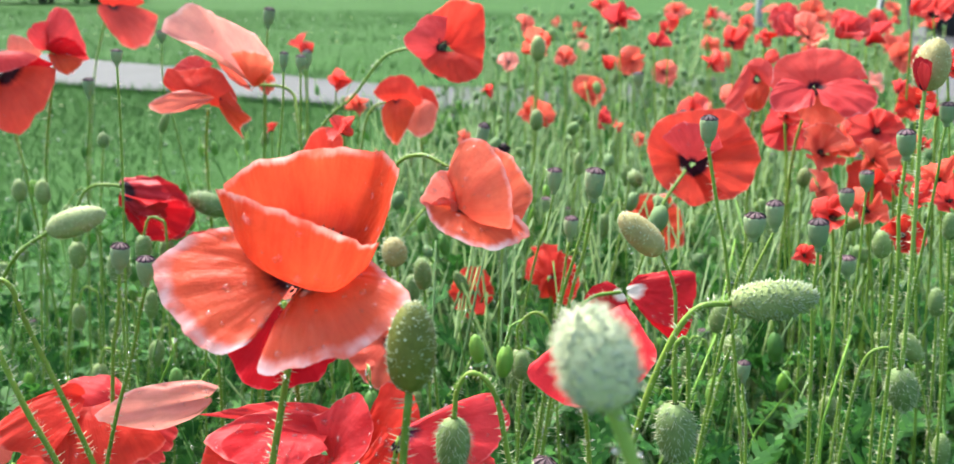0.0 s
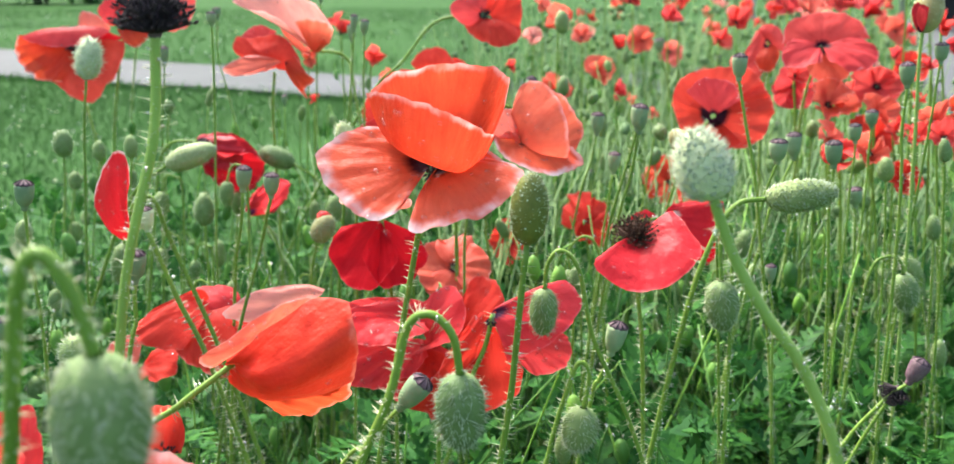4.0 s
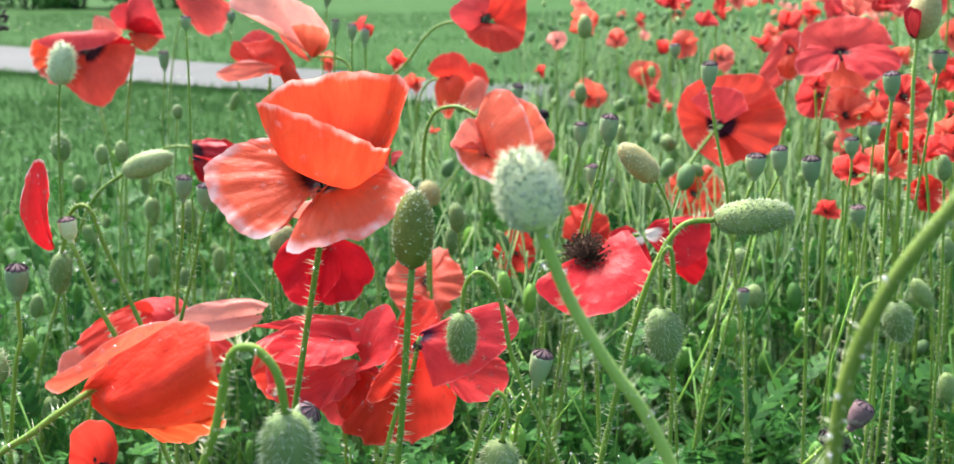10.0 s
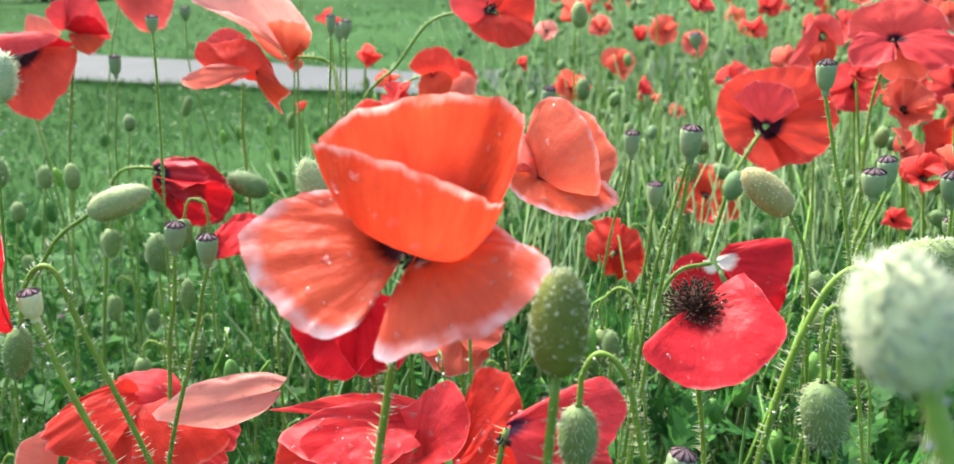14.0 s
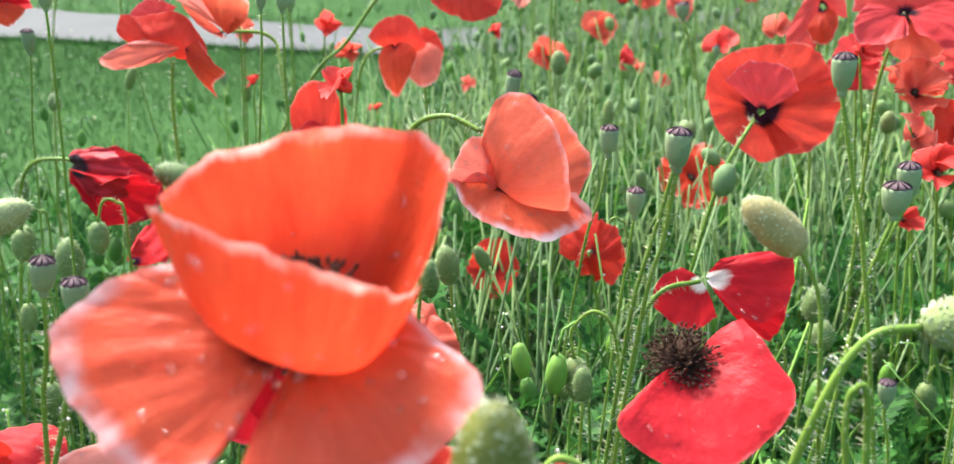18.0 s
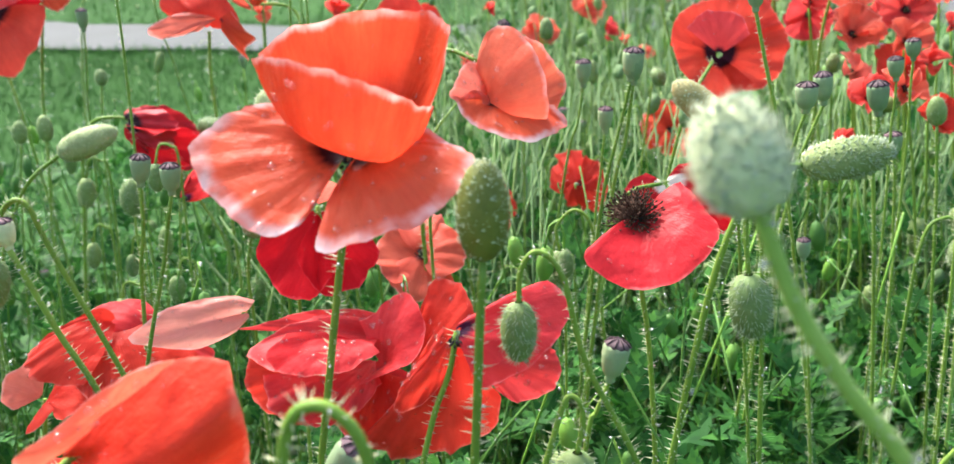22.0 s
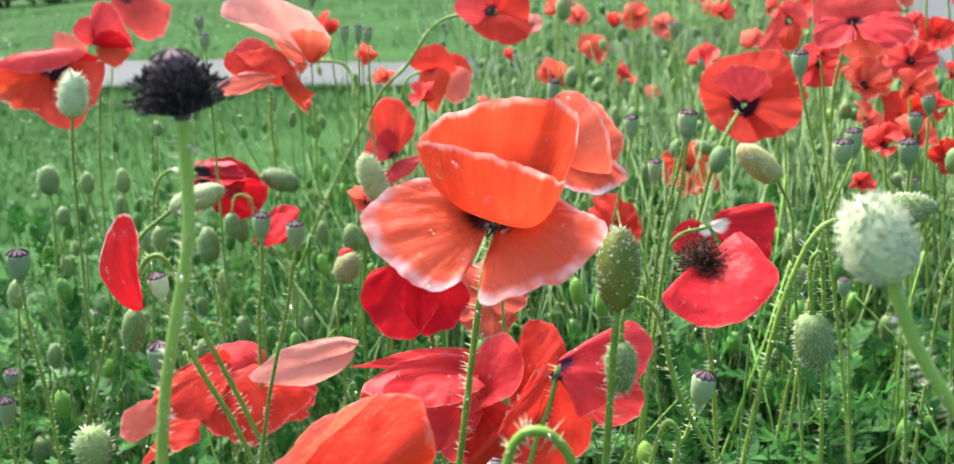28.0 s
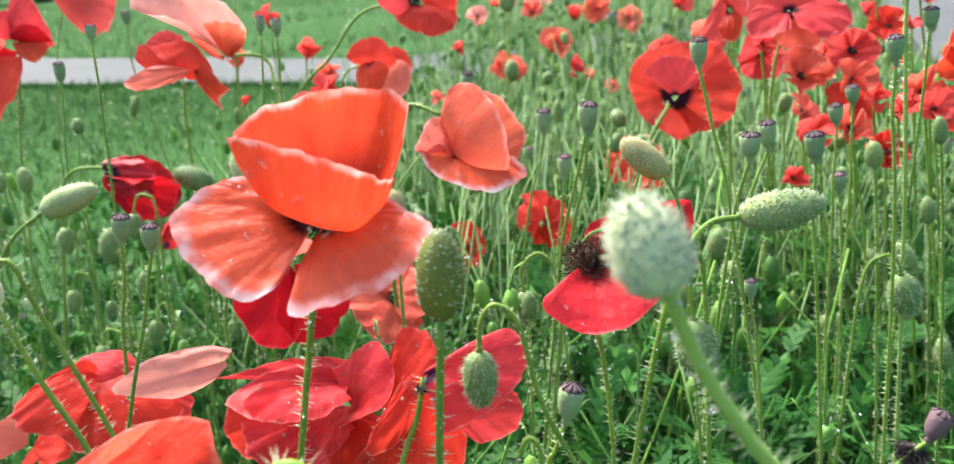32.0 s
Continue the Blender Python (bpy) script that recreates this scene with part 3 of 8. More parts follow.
def stamens(owner, core, axis, size, count=60, mat=None, spread=0.9, name="stamen_ring"):
    rnd = np.random.RandomState(count)
    x, y, z = frame_of(axis)
    sh = Shape()
    a = rnd.rand(count) * 6.283
    el = 0.15 + spread * rnd.rand(count)
    way = np.sin(el)[:, None] * (np.cos(a)[:, None] * x + np.sin(a)[:, None] * y) + np.cos(el)[:, None] * z
    ln = size * (0.7 + 0.4 * rnd.rand(count))
    spikes(sh, np.asarray(core) + way * size * 0.1, way, ln, size * (0.022 if count < 100 else 0.04))
    blobs(sh, np.asarray(core) + way * ln[:, None], way, size * (0.075 if count < 100 else 0.03), 2.0)
    return part(name, sh, mat or BLACK, owner, "dark stamens", kind="stuff")


def capsule_parts(owner, foot, top, width, hat=True, mat=None, sides=14):
    """A ribbed urn with its rayed lid, from foot to top in the owner's space."""
    foot, top = np.asarray(foot, float), np.asarray(top, float)
    ax = top - foot
    h, r = np.linalg.norm(ax), width * 0.455
    urn = [(0.26 * r, -0.06 * h), (0.40 * r, 0.0), (0.36 * r, 0.06 * h), (0.40 * r, 0.12 * h), (0.66 * r, 0.20 * h), (0.85 * r, 0.38 * h), (0.96 * r, 0.6 * h), (1.0 * r, 0.8 * h), (0.93 * r, 0.88 * h), (0.3 * r, 0.9 * h)]
    cap = part("capsule", Shape().add(*lathe(urn, foot, ax, sides, 0.025, 7)), mat or CAPSULE, owner)
    if hat:
        lid = [(0.5 * r, 0.87 * h), (0.92 * r, 0.87 * h), (0.97 * r, 0.90 * h), (0.66 * r, 0.97 * h), (0.12 * r, 1.05 * h), (0.0, 1.05 * h)]
        part("stigma_disc", Shape().add(*lathe(lid, foot, ax, 20, 0.07, 10)), STIGMA, cap, "purple-brown rayed lid")
        ray = Shape()
        x, y, z = frame_of(ax)
        for a in np.arange(9) * 2 * np.pi / 9:
            d = np.cos(a) * x + np.sin(a) * y
            ray.add(*tube([foot + z * 1.05 * h, foot + z * 1.0 * h + d * 0.6 * r, foot + z * 0.915 * h + d * 0.96 * r], r * 0.055, 4))
        part("ray_star", ray, BLACK, cap, "dark rays", kind="stuff")
    return cap


def lean_of(pts):
    """How far the stem through these points leans at its lowest one, sideways for each metre of height."""
    a, b = np.asarray(pts[0], float), np.asarray(pts[1], float)
    slope = (a - b)[:2] / max(0.02, (b - a)[2]) if b[2] > a[2] + 0.01 else np.zeros(2)
    return slope * min(1, 0.8 / (np.linalg.norm(slope) + 1e-9))


def rooted(pts):
    """The stem's points from the ground on, where it stands upright, to the points given."""
    a, lean = np.asarray(pts[0], float), lean_of(pts)
    low = [np.r_[a[:2] + lean * a[2] * out, a[2] * (1 - down)] for down, out in ((1.0, 0.36), (0.6, 0.33), (0.28, 0.2))]
    return [*low, *[np.asarray(p, float) for p in pts]]


SEED = [100]


def next_seed():
    SEED[0] += 1
    return SEED[0]


def poppy(label, tint, pts, petals, group="poppies in bloom", wet=24, r=0.0017, grid=(22, 14), stalk=True, hairy=True, eye=0.011, axis=None, fans=(), sheets=(), ring=None):
    """A poppy with petals of its own: pts lead up the stem to the core; petal rows of tip, face, width, bend, cup, ruffle, and its own tint where it differs."""
    line = rooted(pts)
    g = thing("poppy", line[0], label, "poppy", group)
    o = np.asarray(line[0])
    core = np.asarray(pts[-1], float) - o
    if stalk:
        stem_parts(g, line, r * 1.15, r, hairy)
    ax = unit(np.mean([np.asarray(p[0]) - pts[-1] for p in petals] + [np.asarray(p[2]) - p[0] for p in fans] + [np.mean(p[1], axis=0) - p[0] for p in sheets], axis=0)) if axis is None else unit(axis)
    if eye:
        part("ovary", Shape().add(*lathe([(0.1 * eye, -0.1 * eye), (0.35 * eye, 0.2 * eye), (0.42 * eye, 0.6 * eye), (0.45 * eye, 0.75 * eye), (0, 0.85 * eye)], core, ax, 10)), CAPSULE, g, "green ovary")
        stamens(g, core, ax, eye, 70)
    for p in petals:
        tip, face, width, bend, cup, ruffle = p[:6]
        k = next_seed()
        sh, grid_pts = petal_shape((np.asarray(p[7]) - o) if len(p) > 7 else core + 0.002 * unit(np.asarray(tip) - pts[-1]), np.asarray(tip) - o, face, width, bend, cup, ruffle, k, *grid)
        pe = part("petal", sh, p[6] if len(p) > 6 else tint, g, uv=True)
        if wet:
            petal_drops(pe, grid_pts, wet, 0.0012, k)
    for claw, left, tip, right, bulge, ruffle, colour, *belly in fans:
        k = next_seed()
        sh, grid_pts = petal_fan(np.asarray(claw) - o, np.asarray(left) - o, np.asarray(tip) - o, np.asarray(right) - o, bulge, ruffle, k, *grid, *belly)
        pe = part("petal", sh, colour, g, uv=True)
        if wet:
            petal_drops(pe, grid_pts, wet, 0.0012, k)
    for claw, rim, bulge, ruffle, colour, belly in sheets:
        k = next_seed()
        sh, grid_pts = petal_sheet(np.asarray(claw) - o, [np.asarray(q) - o for q in rim], bulge, ruffle, k, *grid, belly)
        pe = part("petal", sh, colour, g, uv=True)
        if wet:
            petal_drops(pe, grid_pts, wet, 0.0012, k)
    if ring:
        stamens(g, core, ax if len(ring) < 3 else ring[2], ring[1], ring[0], BROWN, 1.3 if len(ring) < 3 else 0.5)
    return g


def open_poppy(label, tint, pts, facing, size, lift=20.0, bend=25.0, cup=30.0, ruffle=0.11, turn=0.0, group="poppies in bloom", wet=0, hairy=False, grid=(14, 9), r=0.0014, spread=1.5):
    """A poppy whose four petals stand evenly round the way it faces; lift: how far they rise out of the flat, in degrees."""
    x, y, z = frame_of(facing)
    rnd = np.random.RandomState(next_seed())
    core, rows = np.asarray(pts[-1], float), []
    for k in range(4):
        e = radians(lift + rnd.uniform(-16, 16))
        far = size * 0.5 * rnd.uniform(0.82, 1.16)
        half = spread * radians(rnd.uniform(30, 40) if k % 2 else rnd.uniform(38, 46))
        mid = radians(turn + 90 * k + rnd.uniform(-14, 14))

        def out(a, rise, reach):
            return core + z * 0.004 * size * k + far * reach * (np.cos(rise) * (np.cos(a) * x + np.sin(a) * y) + np.sin(rise) * z)

        fold = radians(cup) * 0.5
        rows.append((core + z * 0.004 * size * k, out(mid - half, e + fold * rnd.rand(), 0.92), out(mid, e, 1.0), out(mid + half, e + fold * rnd.rand(), 0.92), size * radians(bend) * rnd.uniform(-0.34, 0.24), 1.45 * ruffle, tint))
    return poppy(label, tint, pts, [], group, wet, r, grid, True, hairy, size * 0.085, z, rows)


def bud(label, pts, tip, width, mat=None, hairs=260, r=0.0014, wet=True, group="poppy buds", split=None, stem_mat=None, hair_len=0.13):
    """A bud on its stem: pts lead up the stem to the bud's foot, tip is its far end. Two sepals meet in a seam."""
    line = rooted(pts)
    g = thing("poppy_bud", line[0], label, "flower bud", group)
    o = np.asarray(line[0])
    stem_parts(g, line, r * 1.1, r * 0.9, hairs > 0, stem_mat, wet)
    foot, ax = np.asarray(pts[-1], float) - o, np.asarray(tip, float) - pts[-1]
    h, w = np.linalg.norm(ax), width / 2
    prof = [(0.22 * w, -0.02 * h), (0.55 * w, 0.03 * h), (0.82 * w, 0.14 * h), (0.97 * w, 0.3 * h), (1.0 * w, 0.45 * h), (0.95 * w, 0.62 * h), (0.8 * w, 0.78 * h), (0.55 * w, 0.91 * h), (0.25 * w, 0.985 * h), (0.0, 1.0 * h)]
    x, y, z = frame_of(ax)
    rnd = np.random.RandomState(next_seed())
    for k in range(2):
        v, f = lathe(prof, foot + (0.012 * w if k else -0.012 * w) * y, ax, 11, 0.02, 9, k * np.pi, (k + 1) * np.pi)
        se = part("sepal", Shape().add(v, f), mat or BUD, g)
        if hairs:
            n = hairs // 2
            t = rnd.rand(n) ** 0.9
            a = k * np.pi + rnd.rand(n) * np.pi
            rad = np.interp(t, [p[1] / h for p in prof], [p[0] for p in prof])
            out = np.cos(a)[:, None] * x + np.sin(a)[:, None] * y
            at = foot + rad[:, None] * out * 0.97 + (t * h)[:, None] * z
            way = out * 0.85 + z * (0.25 + 0.9 * np.clip(t - 0.5, 0, 1))[:, None] + rnd.randn(n, 3) * 0.22
            way /= np.linalg.norm(way, axis=1)[:, None]
            if hairs >= 300 and (hair_len < 0.09 or mat is BUD_PALE):
                m = n // 3
                part("tubercle_coat", blobs(Shape(), at[:m], out[:m], width * (0.03 if mat in (BUD_PALE, BUD_LIGHT) else 0.02) * (0.6 + rnd.rand(m)), 0.8), BUD_LIGHT if mat is BUD_LIGHT else HAIR_FINE, se, "pale bumps", kind="stuff")
            part("hair_coat", spikes(Shape(), at, way, width * hair_len * (0.7 + 1.1 * rnd.rand(n)), width * (0.02 if mat is BUD_LIGHT else 0.015 if mat is BUD_PALE else 0.011)), HAIR_FINE, se, "silvery hairs", kind="stuff")
    if split:
        part("petal_tuft", Shape().add(*lathe([(0, 0.5 * h), (0.5 * w, 0.62 * h), (0.66 * w, 0.8 * h), (0.5 * w, 0.97 * h), (0, 1.04 * h)], foot + 0.36 * w * split[1] * x - 0.25 * w * y, ax, 14, 0.14, 6)), split[0], g, "crumpled red petal tips")
    return g


def seed_head(label, pts, top, width, mat=None, r=0.0013, hairy=True, group="poppy seed heads", wet=True, stem_mat=None):
    line = rooted(pts)
    g = thing("poppy_seed_head", line[0], label, "seed head", group)
    o = np.asarray(line[0])
    stem_parts(g, line, r * 1.15, r * 0.9, hairy, stem_mat, wet)
    capsule_parts(g, np.asarray(pts[-1]) - o, np.asarray(top) - o, width, True, mat)
    return g


def dark_head(label, pts, top, width, r):
    """A head whose petals have dropped: an ovary in a thick ring of withered black stamens."""
    line = rooted(pts)
    g = thing("poppy_stamen_head", line[0], label, "seed head", "poppies shedding petals")
    o = np.asarray(line[0])
    stem_parts(g, line, r * 1.1, r, True, STEM_PALE if r > 0.002 else None)
    foot, ax = np.asarray(pts[-1]) - o, np.asarray(top) - np.asarray(pts[-1])
    capsule_parts(g, foot, foot + unit(ax) * width * 0.62, width * 0.46, True, STIGMA)
    stamens(g, foot + unit(ax) * width * 0.02, ax, width * 0.5, 420, BLACK, 1.25)
    stamens(g, foot + unit(ax) * width * 0.1, ax, width * 0.46, 300, BLACK, 0.95)
    return g


# ---------------------------------------------------------------- setting
def flat(name, outline, z, thick, mat, label, category):
    """A slab with its upper side at z."""
    bm = bmesh.new()
    top = bm.faces.new([bm.verts.new((x, y, z)) for x, y in outline])
    if top.normal.z < 0:
        top.normal_flip()
    ext = bmesh.ops.extrude_face_region(bm, geom=[top])
    bmesh.ops.translate(bm, verts=[v for v in ext["geom"] if isinstance(v, bmesh.types.BMVert)], vec=(0, 0, -thick))
    bmesh.ops.recalc_face_normals(bm, faces=bm.faces)
    me = bpy.data.meshes.new(name)
    bm.to_mesh(me)
    bm.free()
    me.materials.append(mat)
    return tagged(new(name, me), label, category, kind="structure")


def bed_left(y):
    return np.interp(y, [0.0, 1.0, 1.35, 1.7, 3.0, 4.2], [-1.25, -1.1, -0.75, -0.42, -0.3, -0.2])


def bed_far(x):
    return np.interp(x, [-1.3, -0.5, 0.0, 1.5, 3.5], [1.3, 2.0, 3.6, 4.6, 5.2])


def bed_right(y):
    return np.interp(y, [0.3, 1.2, 1.6, 2.8, 5.2], [0.95, 0.76, 0.72, 1.2, 2.1])


def path_near(x):
    return np.interp(x, [-14, -3.8, -2.2, -0.5, 0.4, 1.6, 2.6], [11.2, 6.3, 5.55, 4.85, 4.7, 5.4, 6.2]) + 0.03 * np.sin(2.9 * x) + 0.02 * np.sin(7.3 * x + 1)


def path_far(x):
    return path_near(x) + 0.03 * np.sin(3.7 * x + 2) + np.interp(x, [-14, -4, -0.5, 2.6], [2.2, 1.5, 0.95, 1.6])


def in_bed(x, y):
    return (x > bed_left(y)) & (x < bed_right(y)) & (y < bed_far(x))


sheet = Shape()
edges = np.r_[-400, -120, -40, -15, np.linspace(-9, 9, 73), 15, 40, 120, 400]
gx, gy = np.meshgrid(edges, edges + 4)
near = np.exp(-((gx / 14) ** 2) - ((gy - 4) / 14) ** 2)
gz = -0.03 + 0.012 * near * (np.sin(gx * 1.7 + 0.4 * gy) + np.sin(gy * 2.3 - gx * 0.6))
k = len(edges)
sheet.add(np.stack([gx, gy, gz], -1).reshape(-1, 3), [(i * k + j, i * k + j + 1, (i + 1) * k + j + 1, (i + 1) * k + j) for i in range(k - 1) for j in range(k - 1)])
tagged(new("ground", sheet.mesh("ground", LAWN)), "mown green lawn with white clover", "lawn", kind="structure")

xs = np.linspace(-14, 2.6, 120)
flat("path", [(x, path_near(x)) for x in xs] + [(x, path_far(x)) for x in xs[::-1]], -0.008, 0.06, PAVING, "pale grey paved garden path", "path")
flat("pavement", [(2.45, 5.9), (2.2, 4.9), (1.95, 4.1), (2.4, 3.5), (9.0, 3.0), (14.0, 9.0), (12.0, 20.0), (6.6, 15.6), (4.3, 11.2)], 0.016, 0.08, PAVING, "grey paved square beyond the flower bed", "pavement")

soil = Shape()
gx, gy = np.meshgrid(np.linspace(-1.4, 2.3, 70), np.linspace(-0.9, 5.2, 80))
gz = np.where(in_bed(gx, gy), 0.012, -0.07) + 0.008 * np.sin(gx * 21 + 3 * np.sin(gy * 9)) * np.sin(gy * 17)
k = gx.shape[1]
soil.add(np.stack([gx, gy, gz], -1).reshape(-1, 3), [(i * k + j, i * k + j + 1, (i + 1) * k + j + 1, (i + 1) * k + j) for i in range(gx.shape[0] - 1) for j in range(k - 1)])
tagged(new("flower_bed_soil", soil.mesh("flower_bed_soil", SHADED_SOIL)), "soil of the flower bed, coloured dark for leaf shade", "soil", kind="structure")


# ---------------------------------------------------------------- things beyond the bed
def box_part(name, size, at, mat, parent, taper=1.0, bevel=0.01, label=""):
    bm = bmesh.new()
    bmesh.ops.create_cube(bm, size=1.0)
    for v in bm.verts:
        s = taper if v.co.z < 0 else 1.0
        v.co = Vector((v.co.x * size[0] * s, v.co.y * size[1] * s, v.co.z * size[2])) + Vector(at)
    bmesh.ops.bevel(bm, geom=bm.edges[:], offset=bevel, segments=2, affect="EDGES")
    me = bpy.data.meshes.new(name)
    bm.to_mesh(me)
    bm.free()
    me.materials.append(mat)
    ob = new(name, me)
    ob.parent = parent
    return tagged(ob, label=label)


def litter_bin(at):
    g = thing("litter_bin", at, "black metal litter bin on grey paving", "bin")
    box_part("body", (0.42, 0.42, 0.72), (0, 0, 0.40), DARK_PAINT, g, 0.9, 0.03)
    box_part("foot", (0.34, 0.34, 0.05), (0, 0, 0.02), DARK_PAINT, g)
    box_part("rim", (0.46, 0.46, 0.06), (0, 0, 0.79), DARK_PAINT, g)
    box_part("lid", (0.40, 0.40, 0.10), (0, 0, 0.87), DARK_PAINT, g, 1.1, 0.03)


def bench(at, turn):
    g = thing("bench", at, "blue-grey metal bench with splayed legs on paving", "bench")
    g.rotation_euler = (0, 0, radians(turn))
    for y in (-0.16, 0.0, 0.16):
        box_part("slat", (1.5, 0.12, 0.03), (0, y, 0.45), GREY_METAL, g, 1, 0.006)
    for z in (0.62, 0.78):
        box_part("backrest_slat", (1.5, 0.03, 0.11), (0, 0.26, z), GREY_METAL, g, 1, 0.006)
    for x in (-0.62, 0.62):
        for y, top in ((-0.2, 0.44), (0.26, 0.84)):
            part("leg", Shape().add(*tube([(x, y * 1.35, 0), (x, y, 0.44), (x, y * 1.05, top + 0.005)], 0.03, 8)), GREY_METAL, g)
        part("arm", Shape().add(*tube([(x, -0.25, 0.44), (x, -0.25, 0.64), (x, 0.26, 0.66)], 0.02, 8)), GREY_METAL, g)


def post(at, height, label):
    g = thing("post", at, label, "post")
    part("shaft", Shape().add(*lathe([(0.0, 0.0), (0.055, 0.0), (0.05, 0.1), (0.045, height), (0.0, height)], (0, 0, 0), (0, 0, 1), 12)), GREY_METAL, g)
    part("cap", Shape().add(*lathe([(0.05, height), (0.055, height + 0.02), (0.03, height + 0.05), (0, height + 0.06)], (0, 0, 0), (0, 0, 1), 12)), GREY_METAL, g)
    part("base_plate", Shape().add(*lathe([(0.0, 0.0), (0.1, 0.0), (0.1, 0.015), (0.0, 0.016)], (0, 0, 0), (0, 0, 1), 12)), GREY_METAL, g)


def leaf_cards(centre, radius, count, size, seed):
    """Many small pointed leaves in uneven clumps round a centre."""
    rnd = np.random.RandomState(seed)
    clumps = rnd.randn(max(6, count // 60), 3) * np.asarray(radius) * 0.55
    at = clumps[rnd.randint(0, len(clumps), count)] + rnd.randn(count, 3) * np.asarray(radius) * 0.22 + centre
    at[:, 2] = np.maximum(at[:, 2], 0.03)
    d = rnd.randn(count, 3)
    d /= np.linalg.norm(d, axis=1)[:, None]
    s = np.cross(d, rnd.randn(count, 3))
    s /= np.linalg.norm(s, axis=1)[:, None]
    ln = size * (0.6 + rnd.rand(count, 1) * 0.8)
    v = np.stack([at, at + d * ln * 0.5 + s * ln * 0.28, at + d * ln, at + d * ln * 0.5 - s * ln * 0.28], 1).reshape(-1, 3)
    return Shape().add(v, [(i, i + 1, i + 2, i + 3) for i in range(0, 4 * count, 4)])


def bush(at, radius, label, seed):
    g = thing("bush", at, label, "bush", "bushes beyond the lawn")
    for a in np.arange(5) * 1.2566:
        part("branch", Shape().add(*tube(spline([(0.1 * np.cos(a), 0.1 * np.sin(a), 0), (0.3 * radius * np.cos(a), 0.3 * radius * np.sin(a), radius * 0.5), (0.55 * radius * np.cos(a), 0.55 * radius * np.sin(a), radius)], 3), np.linspace(0.03, 0.012, 7), 5)), DARK_PAINT, g)
    part("foliage", leaf_cards((0, 0, radius * 0.7), (radius, radius, radius * 0.6), 1500, 0.13, seed), LEAF, g, kind="stuff")


litter_bin((4.7, 11.0, 0.016))
bench((4.35, 10.2, 0.016), -55)
post((3.25, 13.4, -0.03), 1.1, "grey metal post standing in the lawn")
for n, (x, y, r) in enumerate([(-11.4, 19.4, 0.8), (-10.2, 19.2, 0.9), (-9.1, 19.3, 0.8), (-8.2, 19.6, 0.7), (-13.2, 20.2, 1.0), (-15.0, 20.5, 1.1)]):
    bush((x, y, -0.03), r, "dark green bush at the far edge of the lawn", 20 + n)
for n, x in enumerate(np.arange(-30, 31, 3.0)):
    bush((x, 34 + 1.5 * np.sin(x), -0.03), 2.0, "tall dark hedge bush closing the far lawn", 60 + n)

# ---------------------------------------------------------------- the poppies near the eye
poppy("large orange-red poppy with pale petal edges and rain drops", ORANGE, [(-0.0139, 0.3850, 0.4581), (-0.0025, 0.3880, 0.5119), (0.0064, 0.3840, 0.5405)], [
], wet=52, grid=(44, 28), r=0.0018, eye=0.0075, axis=(0, -0.85, 0.05), ring=(130, 0.0185, (0.05, 0.1, 1)), sheets=[
    ((0.0070, 0.3870, 0.5415), [(-0.0222, 0.3810, 0.5755), (-0.0130, 0.3910, 0.5815), (0.0030, 0.4010, 0.5840), (0.0194, 0.4050, 0.5845), (0.0310, 0.4030, 0.5840), (0.0378, 0.3910, 0.5800), (0.0370, 0.3780, 0.5710), (0.0318, 0.3770, 0.5585)], -0.008, 0.02, ORANGE, 0.45),
    ((0.0060, 0.3770, 0.5450), [(-0.0234, 0.3800, 0.5750), (-0.0146, 0.3660, 0.5770), (-0.0040, 0.3590, 0.5750), (0.0075, 0.3560, 0.5715), (0.0190, 0.3580, 0.5665), (0.0300, 0.3680, 0.5600), (0.0325, 0.3790, 0.5565)], 0.010, 0.015, ORANGE, 0.34),
    ((0.0030, 0.3800, 0.5430), [(-0.0150, 0.3860, 0.5600), (-0.0315, 0.3850, 0.5580), (-0.0458, 0.3780, 0.5485), (-0.0400, 0.3660, 0.5365), (-0.0245, 0.3560, 0.5252), (-0.0105, 0.3560, 0.5255), (-0.0055, 0.3640, 0.5335)], 0.003, 0.03, ORANGE_RIM, 0.9),
    ((0.0090, 0.3800, 0.5420), [(0.0277, 0.3830, 0.5500), (0.0364, 0.3730, 0.5465), (0.0455, 0.3570, 0.5430), (0.0325, 0.3490, 0.5305), (0.0151, 0.3450, 0.5240), (-0.0029, 0.3440, 0.5225), (0.0030, 0.3610, 0.5360)], 0.004, 0.03, ORANGE_RIM, 0.9),
])
